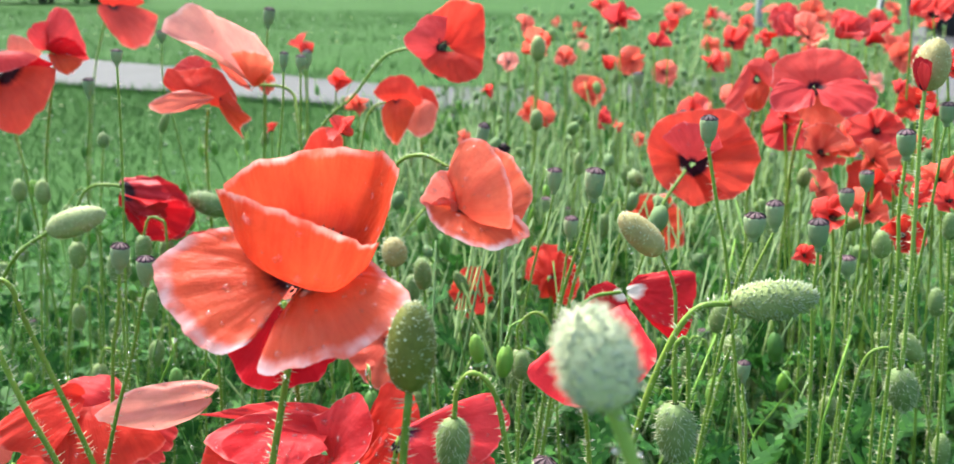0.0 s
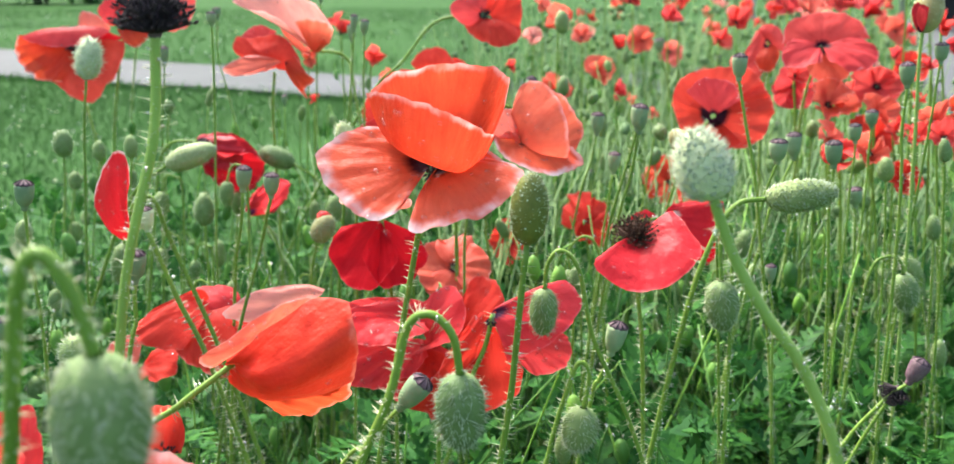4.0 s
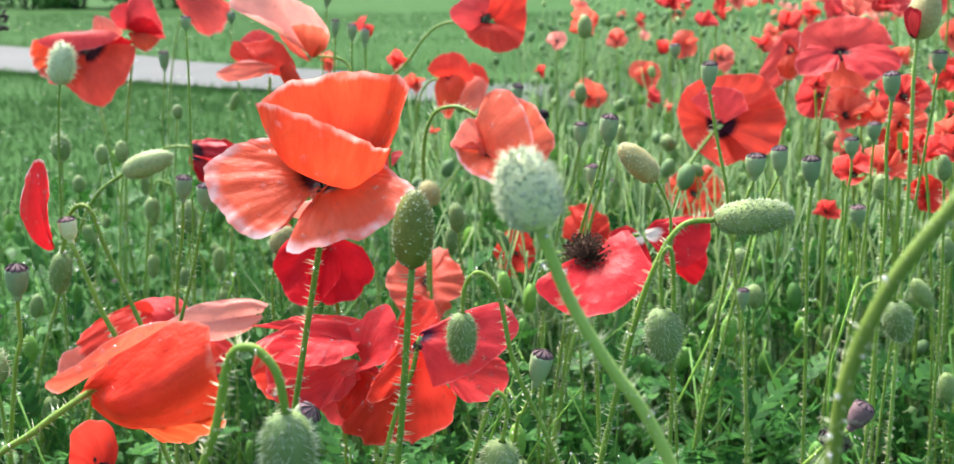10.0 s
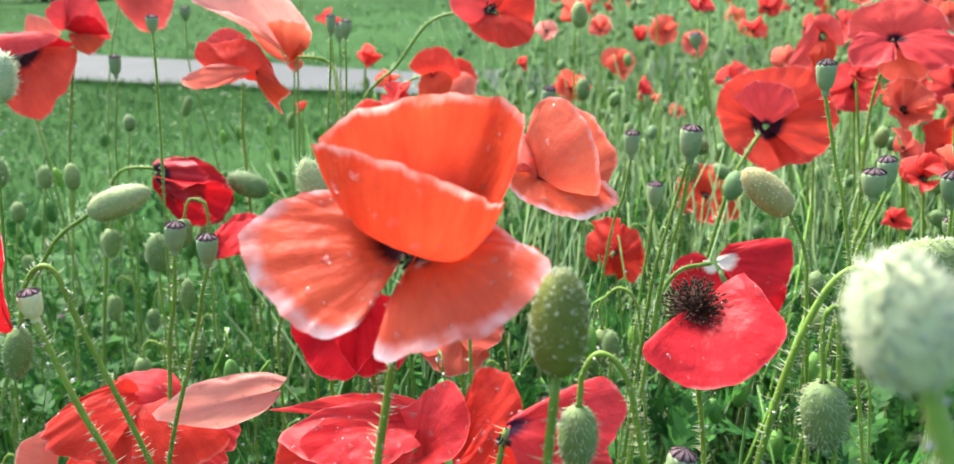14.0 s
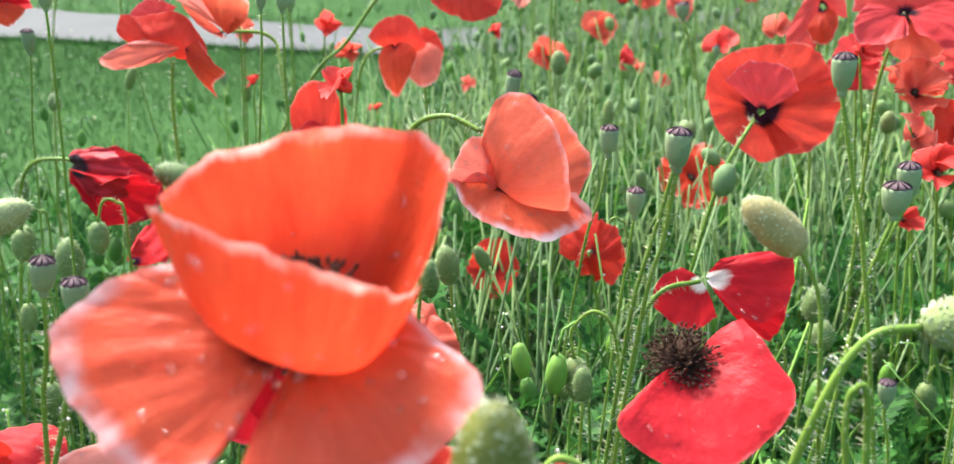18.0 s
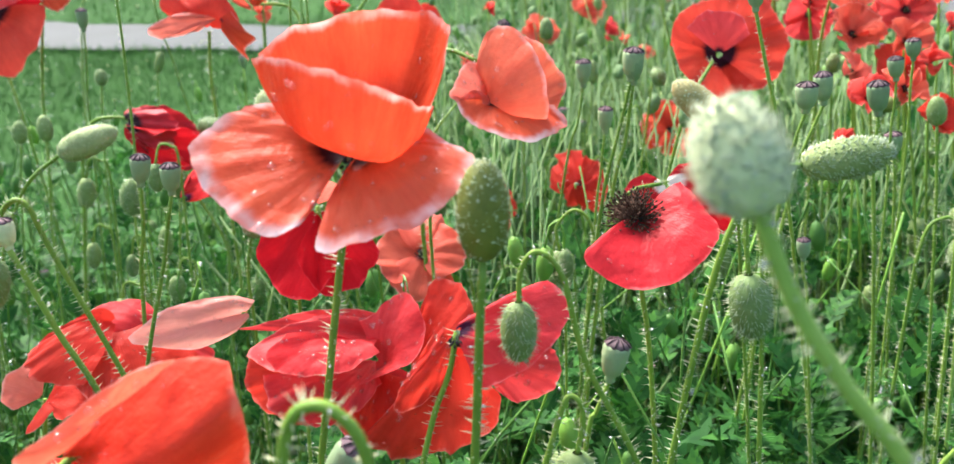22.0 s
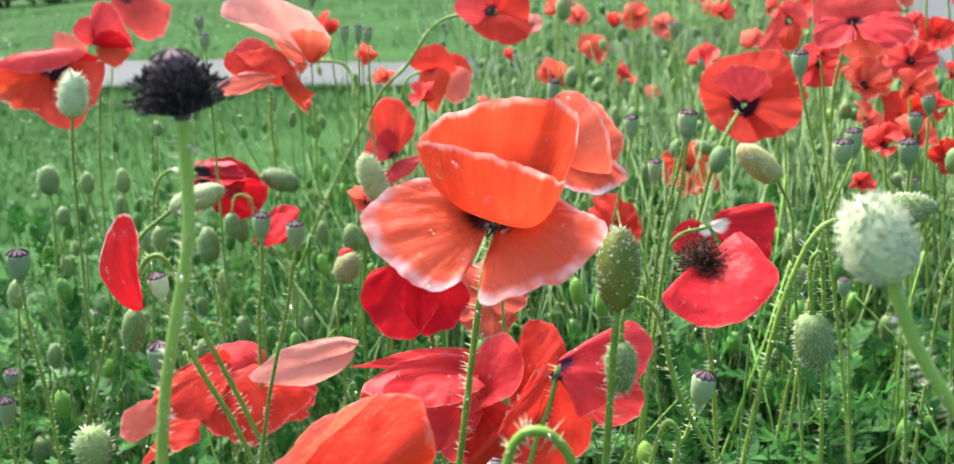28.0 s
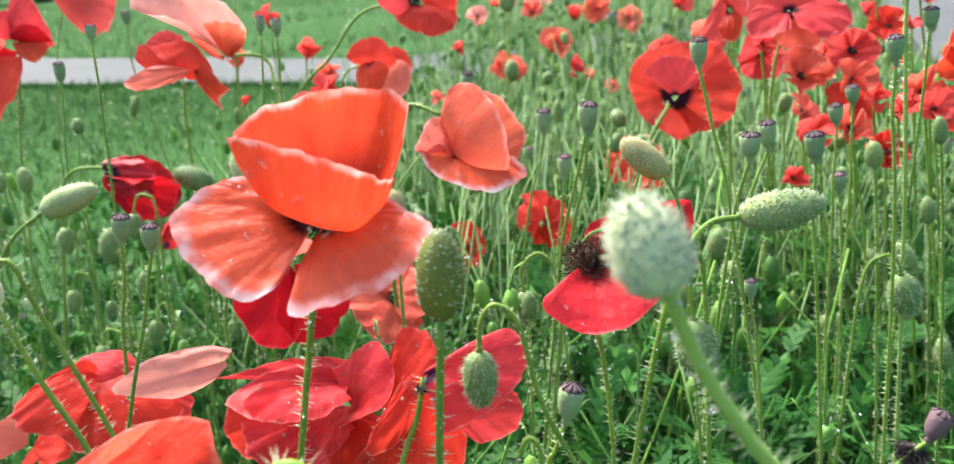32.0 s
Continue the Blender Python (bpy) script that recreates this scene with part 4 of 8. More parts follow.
poppy("half-open salmon poppy with pale pink rim", PEACH, [(-0.0000, 0.6500, 0.4600), (-0.0005, 0.6480, 0.5019), (0.0064, 0.6450, 0.5312), (0.0220, 0.6400, 0.5394), (0.0397, 0.6300, 0.5338)], [
], wet=40, grid=(34, 22), eye=0, sheets=[
    ((0.0451, 0.6150, 0.5121), [(0.0400, 0.6120, 0.5325), (0.0445, 0.6160, 0.5480), (0.0553, 0.6180, 0.5542), (0.0664, 0.6120, 0.5492), (0.0744, 0.6020, 0.5351), (0.0785, 0.5980, 0.5150), (0.0753, 0.6000, 0.5028), (0.0607, 0.6040, 0.5057)], 0.01, 0.015, PEACH, 0.8),
    ((0.0557, 0.6280, 0.5039), [(0.0610, 0.6320, 0.5494), (0.0769, 0.6320, 0.5402), (0.0872, 0.6300, 0.5248), (0.0900, 0.6280, 0.5166), (0.0841, 0.6220, 0.5058), (0.0776, 0.6160, 0.4999)], -0.002, 0.03, PEACH, 0.85),
    ((0.0473, 0.6120, 0.5126), [(0.0269, 0.5980, 0.5206), (0.0295, 0.5940, 0.5140), (0.0382, 0.5880, 0.5062), (0.0524, 0.5840, 0.4994), (0.0693, 0.5860, 0.4952), (0.0876, 0.5980, 0.5016), (0.0809, 0.6060, 0.5093)], 0.003, 0.03, ORANGE_RIM, 0.9),
    ((0.0451, 0.6140, 0.5138), [(0.0401, 0.6120, 0.5361), (0.0331, 0.6040, 0.5353), (0.0264, 0.5980, 0.5233), (0.0289, 0.5980, 0.5178), (0.0382, 0.6020, 0.5221), (0.0441, 0.6040, 0.5115)], 0.004, 0.03, SALMON, 0.9),
])
poppy("orange poppy hanging its petals forward over its stem, wet", ORANGE, [(-0.1227, 0.3050, 0.4305), (-0.0903, 0.3050, 0.4608), (-0.0707, 0.3160, 0.4749)], [
], wet=30, grid=(40, 26), eye=0, sheets=[
    ((-0.0723, 0.3180, 0.4736), [(-0.0679, 0.3160, 0.4858), (-0.0586, 0.3160, 0.4945), (-0.0483, 0.3180, 0.4982), (-0.0349, 0.3180, 0.5022), (-0.0257, 0.3140, 0.5006), (-0.0213, 0.3080, 0.4949), (-0.0205, 0.3080, 0.4828), (-0.0233, 0.3200, 0.4673), (-0.0352, 0.3320, 0.4563), (-0.0512, 0.3380, 0.4530), (-0.0639, 0.3380, 0.4551), (-0.0702, 0.3320, 0.4604)], 0.015, 0.02, SHADED_ORANGE, 0.85),
    ((-0.0577, 0.3030, 0.4919), [(-0.0390, 0.3160, 0.5021), (-0.0424, 0.3120, 0.5032), (-0.0497, 0.3060, 0.5023), (-0.0578, 0.3020, 0.4985), (-0.0657, 0.3000, 0.4925), (-0.0717, 0.2970, 0.4889), (-0.0772, 0.2940, 0.4858), (-0.0771, 0.2940, 0.4829), (-0.0736, 0.2950, 0.4811), (-0.0713, 0.2990, 0.4833), (-0.0657, 0.3030, 0.4858), (-0.0600, 0.3060, 0.4913), (-0.0510, 0.3120, 0.4978)], 0.002, 0.02, PEACH, 1),
    ((-0.0747, 0.3360, 0.4630), [(-0.0717, 0.3380, 0.4594), (-0.0708, 0.3390, 0.4514), (-0.0656, 0.3400, 0.4440), (-0.0573, 0.3410, 0.4392), (-0.0464, 0.3400, 0.4411), (-0.0344, 0.3360, 0.4480), (-0.0265, 0.3300, 0.4556), (-0.0261, 0.3280, 0.4671)], 0.003, 0.03, LIT_ORANGE, 0.95),
])
poppy("drooping red poppy with one pale pink petal, rain-wet", RED, [(-0.1343, 0.53, 0.3273), (-0.1414, 0.54, 0.3688), (-0.1525, 0.53, 0.4185)], [
], wet=26, grid=(28, 20), eye=0, fans=[
    ((-0.1327, 0.535, 0.4153), (-0.1404, 0.55, 0.4285), (-0.1624, 0.535, 0.4291), (-0.1573, 0.52, 0.4088), 0.006, 0.03, CRIMSON),
    ((-0.1496, 0.53, 0.4254), (-0.1651, 0.525, 0.4311), (-0.193, 0.515, 0.4103), (-0.1593, 0.5, 0.4027), 0.008, 0.04, RED),
    ((-0.1519, 0.535, 0.4218), (-0.1655, 0.505, 0.4056), (-0.1375, 0.5, 0.3889), (-0.1017, 0.52, 0.4056), 0.008, 0.05, RED),
    ((-0.1509, 0.54, 0.4178), (-0.1354, 0.53, 0.3884), (-0.1118, 0.53, 0.3871), (-0.1037, 0.54, 0.4023), 0, 0.05, CRIMSON),
], sheets=[
    ((-0.0801, 0.5230, 0.4300), [(-0.0745, 0.5240, 0.4361), (-0.0876, 0.5220, 0.4399), (-0.1134, 0.5140, 0.4384), (-0.1264, 0.5080, 0.4314), (-0.1340, 0.5060, 0.4244), (-0.1227, 0.5050, 0.4215), (-0.1028, 0.5070, 0.4183), (-0.0847, 0.5140, 0.4228), (-0.0772, 0.5200, 0.4288)], 0.005, 0.012, PINK, 0.9),
])
poppy("small salmon poppy low among the stems", SALMON, [(-0.2161, 0.55, 0.3197), (-0.2105, 0.55, 0.3438), (-0.205, 0.55, 0.3731)], [
    ((-0.2228, 0.55, 0.3877), (-0.15, -0.52, 0.84), 0.0315, -20, -20, 0.06),
    ((-0.197, 0.54, 0.3700), (0.04, -0.87, 0.48), 0.042, -20, -30, 0.06, RED),
    ((-0.175, 0.54, 0.3820), (0.37, -0.67, 0.64), 0.0312, -20, -20, 0.06, RED),
], wet=8, eye=0)
poppy("broad crimson poppy spread flat and low, wet", CRIMSON, [(-0.0036, 0.4800, 0.3501), (-0.0021, 0.4800, 0.3881), (-0.0033, 0.4900, 0.4299)], [
], wet=60, grid=(32, 20), eye=0, sheets=[
    ((-0.0090, 0.4920, 0.4277), [(-0.0764, 0.4980, 0.4316), (-0.0557, 0.4980, 0.4368), (-0.0372, 0.4970, 0.4407), (-0.0167, 0.4970, 0.4393), (0.0044, 0.4950, 0.4343)], -0.003, 0.03, CRIMSON, 1),
    ((-0.0073, 0.4850, 0.4305), [(-0.0102, 0.4620, 0.4307), (-0.0333, 0.4580, 0.4262), (-0.0572, 0.4680, 0.4246), (-0.0675, 0.4840, 0.4285), (-0.0365, 0.4870, 0.4415), (-0.0092, 0.4870, 0.4382)], 0.006, 0.02, CRIMSON, 0.95),
    ((-0.0061, 0.4780, 0.4191), [(-0.0152, 0.4800, 0.4409), (0.0026, 0.4820, 0.4530), (0.0112, 0.4770, 0.4516), (0.0146, 0.4700, 0.4423), (0.0097, 0.4620, 0.4298), (-0.0145, 0.4580, 0.4201)], 0.004, 0.03, CRIMSON, 0.9),
    ((-0.0103, 0.4820, 0.4208), [(-0.0617, 0.4800, 0.4159), (-0.0617, 0.4740, 0.4076), (-0.0543, 0.4700, 0.3988), (-0.0348, 0.4660, 0.3959), (-0.0133, 0.4640, 0.4071), (-0.0067, 0.4660, 0.4170)], 0.004, 0.05, CRIMSON, 1),
    ((0.0079, 0.4750, 0.4138), [(0.0092, 0.4800, 0.4383), (0.0182, 0.4860, 0.4557), (0.0312, 0.4840, 0.4561), (0.0359, 0.4740, 0.4474), (0.0304, 0.4620, 0.4307), (0.0183, 0.4580, 0.4199)], 0.004, 0.03, RED, 0.9),
    ((-0.0062, 0.4780, 0.4155), [(-0.0218, 0.4700, 0.4004), (-0.0144, 0.4680, 0.3873), (0.0057, 0.4660, 0.3893), (0.0192, 0.4680, 0.4103)], 0.003, 0.05, RED, 0.9),
    ((-0.0224, 0.4880, 0.4143), [(-0.0697, 0.4900, 0.4261), (-0.0724, 0.4880, 0.4121), (-0.0685, 0.4860, 0.3965), (-0.0504, 0.4840, 0.3908), (-0.0286, 0.4820, 0.3964)], 0.002, 0.05, RED, 1),
    ((-0.0074, 0.4840, 0.4201), [(-0.0267, 0.4780, 0.4146), (-0.0344, 0.4780, 0.3961), (-0.0212, 0.4780, 0.3821), (0.0065, 0.4780, 0.3872), (0.0206, 0.4780, 0.4060)], 0.002, 0.05, CRIMSON, 1),
    ((-0.0191, 0.4780, 0.4327), [(-0.0475, 0.4720, 0.4392), (-0.0568, 0.4680, 0.4316), (-0.0446, 0.4600, 0.4249), (-0.0202, 0.4560, 0.4276), (-0.0051, 0.4620, 0.4343)], 0.006, 0.03, CRIMSON, 0.9),
])
poppy("crimson poppy seen from behind with dark petal bases, wet", CRIMSON, [(0.0132, 0.4450, 0.3959), (0.0258, 0.4450, 0.4290), (0.0305, 0.4450, 0.4494)], [
], wet=50, grid=(32, 20), eye=0.006, sheets=[
    ((0.0304, 0.4460, 0.4496), [(0.0344, 0.4520, 0.4521), (0.0528, 0.4620, 0.4577), (0.0703, 0.4660, 0.4619), (0.0791, 0.4620, 0.4491), (0.0705, 0.4500, 0.4399), (0.0556, 0.4380, 0.4328), (0.0387, 0.4340, 0.4276)], 0.005, 0.03, CRIMSON_BASE, 0.9),
    ((0.0378, 0.4560, 0.4334), [(0.0620, 0.4660, 0.4355), (0.0724, 0.4640, 0.4282), (0.0721, 0.4600, 0.4156), (0.0556, 0.4540, 0.4104), (0.0449, 0.4500, 0.4195)], 0.003, 0.04, CRIMSON, 1),
    ((0.0296, 0.4500, 0.4438), [(0.0174, 0.4620, 0.4267), (-0.0084, 0.4700, 0.3974), (-0.0178, 0.4680, 0.3856), (-0.0003, 0.4640, 0.3770), (0.0257, 0.4600, 0.3865), (0.0447, 0.4580, 0.3969), (0.0471, 0.4560, 0.4135)], 0.004, 0.05, RED, 1),
    ((0.0294, 0.4480, 0.4478), [(0.0301, 0.4460, 0.4372), (0.0183, 0.4480, 0.4191), (0.0032, 0.4500, 0.4090), (0.0010, 0.4520, 0.4149), (0.0219, 0.4500, 0.4491)], 0.003, 0.03, RED, 1),
])
poppy("deep red poppy hanging behind the large bloom", DEEP, [(-0.033, 0.53, 0.365), (-0.0332, 0.53, 0.4292), (-0.0393, 0.53, 0.4816)], [
    ((-0.0592, 0.52, 0.4399), (-0.19, -0.82, 0.54), 0.0509, 30, 40, 0.05),
    ((-0.0243, 0.52, 0.4397), (0.32, -0.84, 0.44), 0.043, 30, 40, 0.05),
    ((-0.0399, 0.5, 0.5051), (0.01, -0.43, 0.9), 0.0479, -25, -30, 0.04, SALMON),
], wet=6, eye=0)
poppy("crimson poppy that has kept one hanging petal and brown stamens", CRIMSON, [(0.1190, 0.5120, 0.4000), (0.1165, 0.5110, 0.4400), (0.1130, 0.5080, 0.4735)], [
], wet=40, grid=(36, 24), eye=0.006, axis=(-0.2, -0.3, 0.9), ring=(340, 0.0145), sheets=[
    ((0.1165, 0.5090, 0.4755), [(0.1030, 0.4990, 0.4715), (0.0869, 0.4803, 0.4690), (0.0944, 0.4740, 0.4590), (0.1118, 0.4705, 0.4535), (0.1306, 0.4740, 0.4590), (0.1475, 0.4850, 0.4725), (0.1425, 0.4990, 0.4815), (0.1345, 0.5140, 0.4900)], 0.004, 0.025, CARMINE, 0.8),
])
poppy("nodding crimson poppy with white petal bases on a hooked stem", WHITE_BASED, [(0.1018, 0.6200, 0.3652), (0.1135, 0.6400, 0.4167), (0.1182, 0.6450, 0.4345), (0.1306, 0.6500, 0.4471), (0.1482, 0.6550, 0.4493)], [
], wet=14, grid=(28, 18), eye=0, sheets=[
    ((0.1523, 0.6600, 0.4487), [(0.1600, 0.6620, 0.4590), (0.1780, 0.6660, 0.4605), (0.1972, 0.6660, 0.4590), (0.1944, 0.6550, 0.4395), (0.1800, 0.6480, 0.4290), (0.1650, 0.6480, 0.4345)], 0.005, 0.03, WHITE_BASED, 0.9),
    ((0.1500, 0.6600, 0.4477), [(0.1400, 0.6620, 0.4545), (0.1285, 0.6600, 0.4490), (0.1265, 0.6550, 0.4348), (0.1442, 0.6500, 0.4243), (0.1580, 0.6550, 0.4300)], 0.003, 0.03, WHITE_BASED, 0.9),
    ((0.1580, 0.6680, 0.4400), [(0.1780, 0.6720, 0.4430), (0.1970, 0.6720, 0.4330), (0.1907, 0.6680, 0.4107), (0.1720, 0.6680, 0.4220)], 0.002, 0.04, DEEP, 0.9),
])
poppy("broad red poppy seen from behind with a dark heart", RED_HEART, [(0.1813, 0.8218, 0.4098), (0.1969, 0.8218, 0.4662), (0.2169, 0.8380, 0.4937)], [
], wet=14, grid=(32, 20), r=0.0018, eye=0, sheets=[
    ((0.2247, 0.8500, 0.4977), [(0.1873, 0.8580, 0.5040), (0.1919, 0.8620, 0.5248), (0.2115, 0.8660, 0.5361), (0.2400, 0.8680, 0.5398), (0.2641, 0.8660, 0.5354), (0.2763, 0.8620, 0.5124)], -0.006, 0.04, RED_HEART, 0.8),
    ((0.2243, 0.8460, 0.4972), [(0.2701, 0.8580, 0.5259), (0.2788, 0.8560, 0.5054), (0.2747, 0.8520, 0.4822), (0.2546, 0.8480, 0.4671), (0.2361, 0.8460, 0.4704)], -0.004, 0.04, RED_HEART, 0.8),
    ((0.2224, 0.8430, 0.4961), [(0.2514, 0.8460, 0.4722), (0.2286, 0.8440, 0.4626), (0.2151, 0.8420, 0.4687), (0.1936, 0.8420, 0.4864), (0.1861, 0.8460, 0.5110)], -0.004, 0.05, RED_HEART, 0.8),
    ((0.2214, 0.8360, 0.4998), [(0.1969, 0.8400, 0.5197), (0.2119, 0.8440, 0.5312), (0.2372, 0.8420, 0.5275), (0.2451, 0.8380, 0.5127)], 0.002, 0.03, HAZY_ROSE_CRIMSON, 0.9),
])
poppy("wide red poppy turned to the light, dark centre", HAZY_ROSE_RED, [(0.3161, 0.9000, 0.4164), (0.3194, 0.9000, 0.4983), (0.3287, 0.8920, 0.5523)], [
], eye=0.008, wet=0, grid=(26, 16), axis=(0, -0.9, 0.3), sheets=[
    ((0.3264, 0.8840, 0.5566), [(0.2905, 0.8850, 0.5590), (0.2988, 0.8950, 0.5777), (0.3306, 0.9020, 0.5868), (0.3587, 0.9000, 0.5833), (0.3719, 0.8860, 0.5644)], 0.004, 0.05, HAZY_ROSE_RED, 0.9),
    ((0.3235, 0.8800, 0.5564), [(0.2989, 0.8780, 0.5658), (0.2846, 0.8620, 0.5515), (0.2931, 0.8520, 0.5402), (0.3100, 0.8500, 0.5415), (0.3199, 0.8560, 0.5461)], 0.004, 0.06, HAZY_ROSE_CRIMSON, 0.9),
    ((0.3275, 0.8800, 0.5569), [(0.3273, 0.8580, 0.5459), (0.3454, 0.8520, 0.5375), (0.3667, 0.8560, 0.5423), (0.3733, 0.8660, 0.5541), (0.3601, 0.8800, 0.5658)], 0.004, 0.06, HAZY_ROSE_CRIMSON, 0.9),
    ((0.3273, 0.8840, 0.5529), [(0.3102, 0.8740, 0.5412), (0.3184, 0.8720, 0.5289), (0.3369, 0.8720, 0.5217), (0.3511, 0.8720, 0.5323), (0.3500, 0.8760, 0.5444)], 0.004, 0.06, HAZY_CORAL, 0.9),
])
poppy("orange-red poppy with drooping petals and two dark hearts", HAZY_CORAL, [(0.3074, 1.0, 0.4008), (0.3058, 1.0, 0.474), (0.307, 1.0, 0.5387)], [
], eye=0.009, wet=0, grid=(20, 14), axis=(0, -1, 0.1), fans=[
    ((0.3054, 1.0, 0.5514), (0.2952, 1.0, 0.565), (0.2761, 0.99, 0.5176), (0.2991, 0.985, 0.5163), 0.006, 0.05, HAZY_ROSE_RED),
    ((0.3057, 0.995, 0.5485), (0.2911, 0.985, 0.5312), (0.3054, 0.98, 0.5229), (0.3188, 0.99, 0.54), 0.005, 0.05, ORANGE),
    ((0.3071, 0.998, 0.5527), (0.2962, 1.0, 0.5672), (0.3167, 1.0, 0.5675), (0.3255, 0.99, 0.5413), 0.006, 0.05, HAZY_ROSE_RED),
])
poppy("salmon poppy with windblown folded petals", SALMON, [(-0.1110, 0.9000, 0.5053), (-0.1216, 0.9200, 0.5428), (-0.1523, 0.9000, 0.5512)], [
], eye=0, wet=16, grid=(34, 22), sheets=[
    ((-0.1515, 0.9050, 0.5506), [(-0.1354, 0.9000, 0.5598), (-0.1300, 0.8940, 0.5760), (-0.1487, 0.8950, 0.5951), (-0.1772, 0.8980, 0.6068), (-0.1999, 0.8980, 0.6203), (-0.2152, 0.8720, 0.6002), (-0.1929, 0.8640, 0.5886), (-0.1750, 0.8660, 0.5847), (-0.1636, 0.8720, 0.5744)], 0.006, 0.05, PINK, 0.9),
    # darker sheet under the hood, underside shade put into its colour
    ((-0.1535, 0.9080, 0.5482), [(-0.1818, 0.8960, 0.5814), (-0.1770, 0.8980, 0.5668), (-0.1676, 0.9000, 0.5541), (-0.1537, 0.9020, 0.5451)], -0.003, 0.04, HAZY_CORAL, 1),
    ((-0.1497, 0.9000, 0.5491), [(-0.1619, 0.8780, 0.5809), (-0.1417, 0.8740, 0.5815), (-0.1271, 0.8800, 0.5761), (-0.1325, 0.8900, 0.5577), (-0.1375, 0.8840, 0.5634), (-0.1494, 0.8940, 0.5456)], 0.004, 0.05, PEACH, 1),
])
poppy("red poppy with one salmon petal folded down", RED, [(-0.1846, 0.8700, 0.4534), (-0.1845, 0.8700, 0.4961), (-0.1810, 0.8700, 0.5337)], [
], eye=0, wet=12, grid=(28, 20), sheets=[
    ((-0.1799, 0.8720, 0.5365), [(-0.2109, 0.8800, 0.5413), (-0.2214, 0.8840, 0.5536), (-0.2197, 0.8860, 0.5653), (-0.2048, 0.8820, 0.5638), (-0.1767, 0.8780, 0.5676), (-0.1598, 0.8720, 0.5516), (-0.1550, 0.8700, 0.5340)], 0.006, 0.03, RED, 0.9),
    ((-0.1718, 0.8640, 0.5438), [(-0.1838, 0.8620, 0.5479), (-0.1995, 0.8560, 0.5504), (-0.2234, 0.8480, 0.5401), (-0.2129, 0.8480, 0.5322), (-0.1852, 0.8560, 0.5355)], 0.003, 0.02, SALMON, 1),
    ((-0.1699, 0.8660, 0.5436), [(-0.1609, 0.8680, 0.5485), (-0.1493, 0.8640, 0.5329), (-0.1409, 0.8620, 0.5261), (-0.1520, 0.8620, 0.5198), (-0.1484, 0.8600, 0.5089), (-0.1597, 0.8620, 0.5207), (-0.1688, 0.8640, 0.5336)], 0.003, 0.03, ORANGE, 1),
    ((-0.1952, 0.9000, 0.5575), [(-0.2216, 0.9000, 0.5624), (-0.2110, 0.9020, 0.5712), (-0.2001, 0.9040, 0.5748), (-0.1838, 0.9000, 0.5686)], 0.003, 0.03, HAZY_ROSE_CRIMSON, 1),
])
poppy("red poppy cupped sideways with a dark heart", CRIMSON, [(-0.1000, 0.9200, 0.5038), (-0.0645, 0.9200, 0.5392), (-0.0330, 0.9200, 0.5769), (0.0109, 0.9200, 0.5828)], [
], eye=0.009, wet=12, axis=(0.5, -0.8, 0), grid=(28, 18), sheets=[
    ((0.0184, 0.9350, 0.5818), [(0.0011, 0.9300, 0.6093), (0.0216, 0.9350, 0.6229), (0.0379, 0.9400, 0.6218), (0.0482, 0.9400, 0.6167), (0.0501, 0.9400, 0.5914), (0.0483, 0.9350, 0.5661)], -0.008, 0.04, RED, 0.9),
    ((0.0122, 0.9180, 0.5830), [(0.0171, 0.9300, 0.6084), (0.0002, 0.9220, 0.6107), (-0.0103, 0.9100, 0.6003), (-0.0188, 0.9050, 0.5898), (-0.0048, 0.9060, 0.5744), (0.0108, 0.9080, 0.5749)], 0.006, 0.03, HAZY_ROSE_CRIMSON, 0.9),
    ((0.0197, 0.9160, 0.5801), [(-0.0050, 0.9080, 0.5763), (0.0018, 0.9020, 0.5655), (0.0256, 0.9000, 0.5550), (0.0463, 0.9060, 0.5594), (0.0495, 0.9150, 0.5701)], 0.006, 0.05, RED, 0.9),
])
poppy("red poppy nodding with one hanging petal in the bed", RED, [(-0.102, 1.15, 0.3897), (-0.0917, 1.15, 0.4712), (-0.0829, 1.15, 0.4969), (-0.069, 1.15, 0.5039), (-0.0567, 1.15, 0.5061)], [
], eye=0, wet=0, grid=(20, 14), fans=[
    ((-0.0533, 1.15, 0.5041), (-0.081, 1.14, 0.5186), (-0.0481, 1.15, 0.5354), (-0.0238, 1.15, 0.5059), 0.012, 0.04, RED),
    ((-0.0541, 1.14, 0.5081), (-0.0314, 1.13, 0.5016), (-0.0536, 1.12, 0.4623), (-0.0706, 1.13, 0.4944), 0.006, 0.04, ORANGE),
])
poppy("pink poppy with folded petals in the bed", PINK, [(-0.024, 1.16, 0.3887), (-0.0278, 1.16, 0.453), (-0.0303, 1.16, 0.5018)], [
], eye=0, wet=0, grid=(18, 12), fans=[
    ((-0.0316, 1.16, 0.5045), (-0.0474, 1.15, 0.4781), (-0.0217, 1.14, 0.4676), (-0.0074, 1.15, 0.4979), 0.006, 0.05, SALMON),
    ((-0.0307, 1.165, 0.5025), (-0.0311, 1.17, 0.5212), (-0.0159, 1.17, 0.5145), (-0.0082, 1.16, 0.4951), 0, 0.05, RED),
])
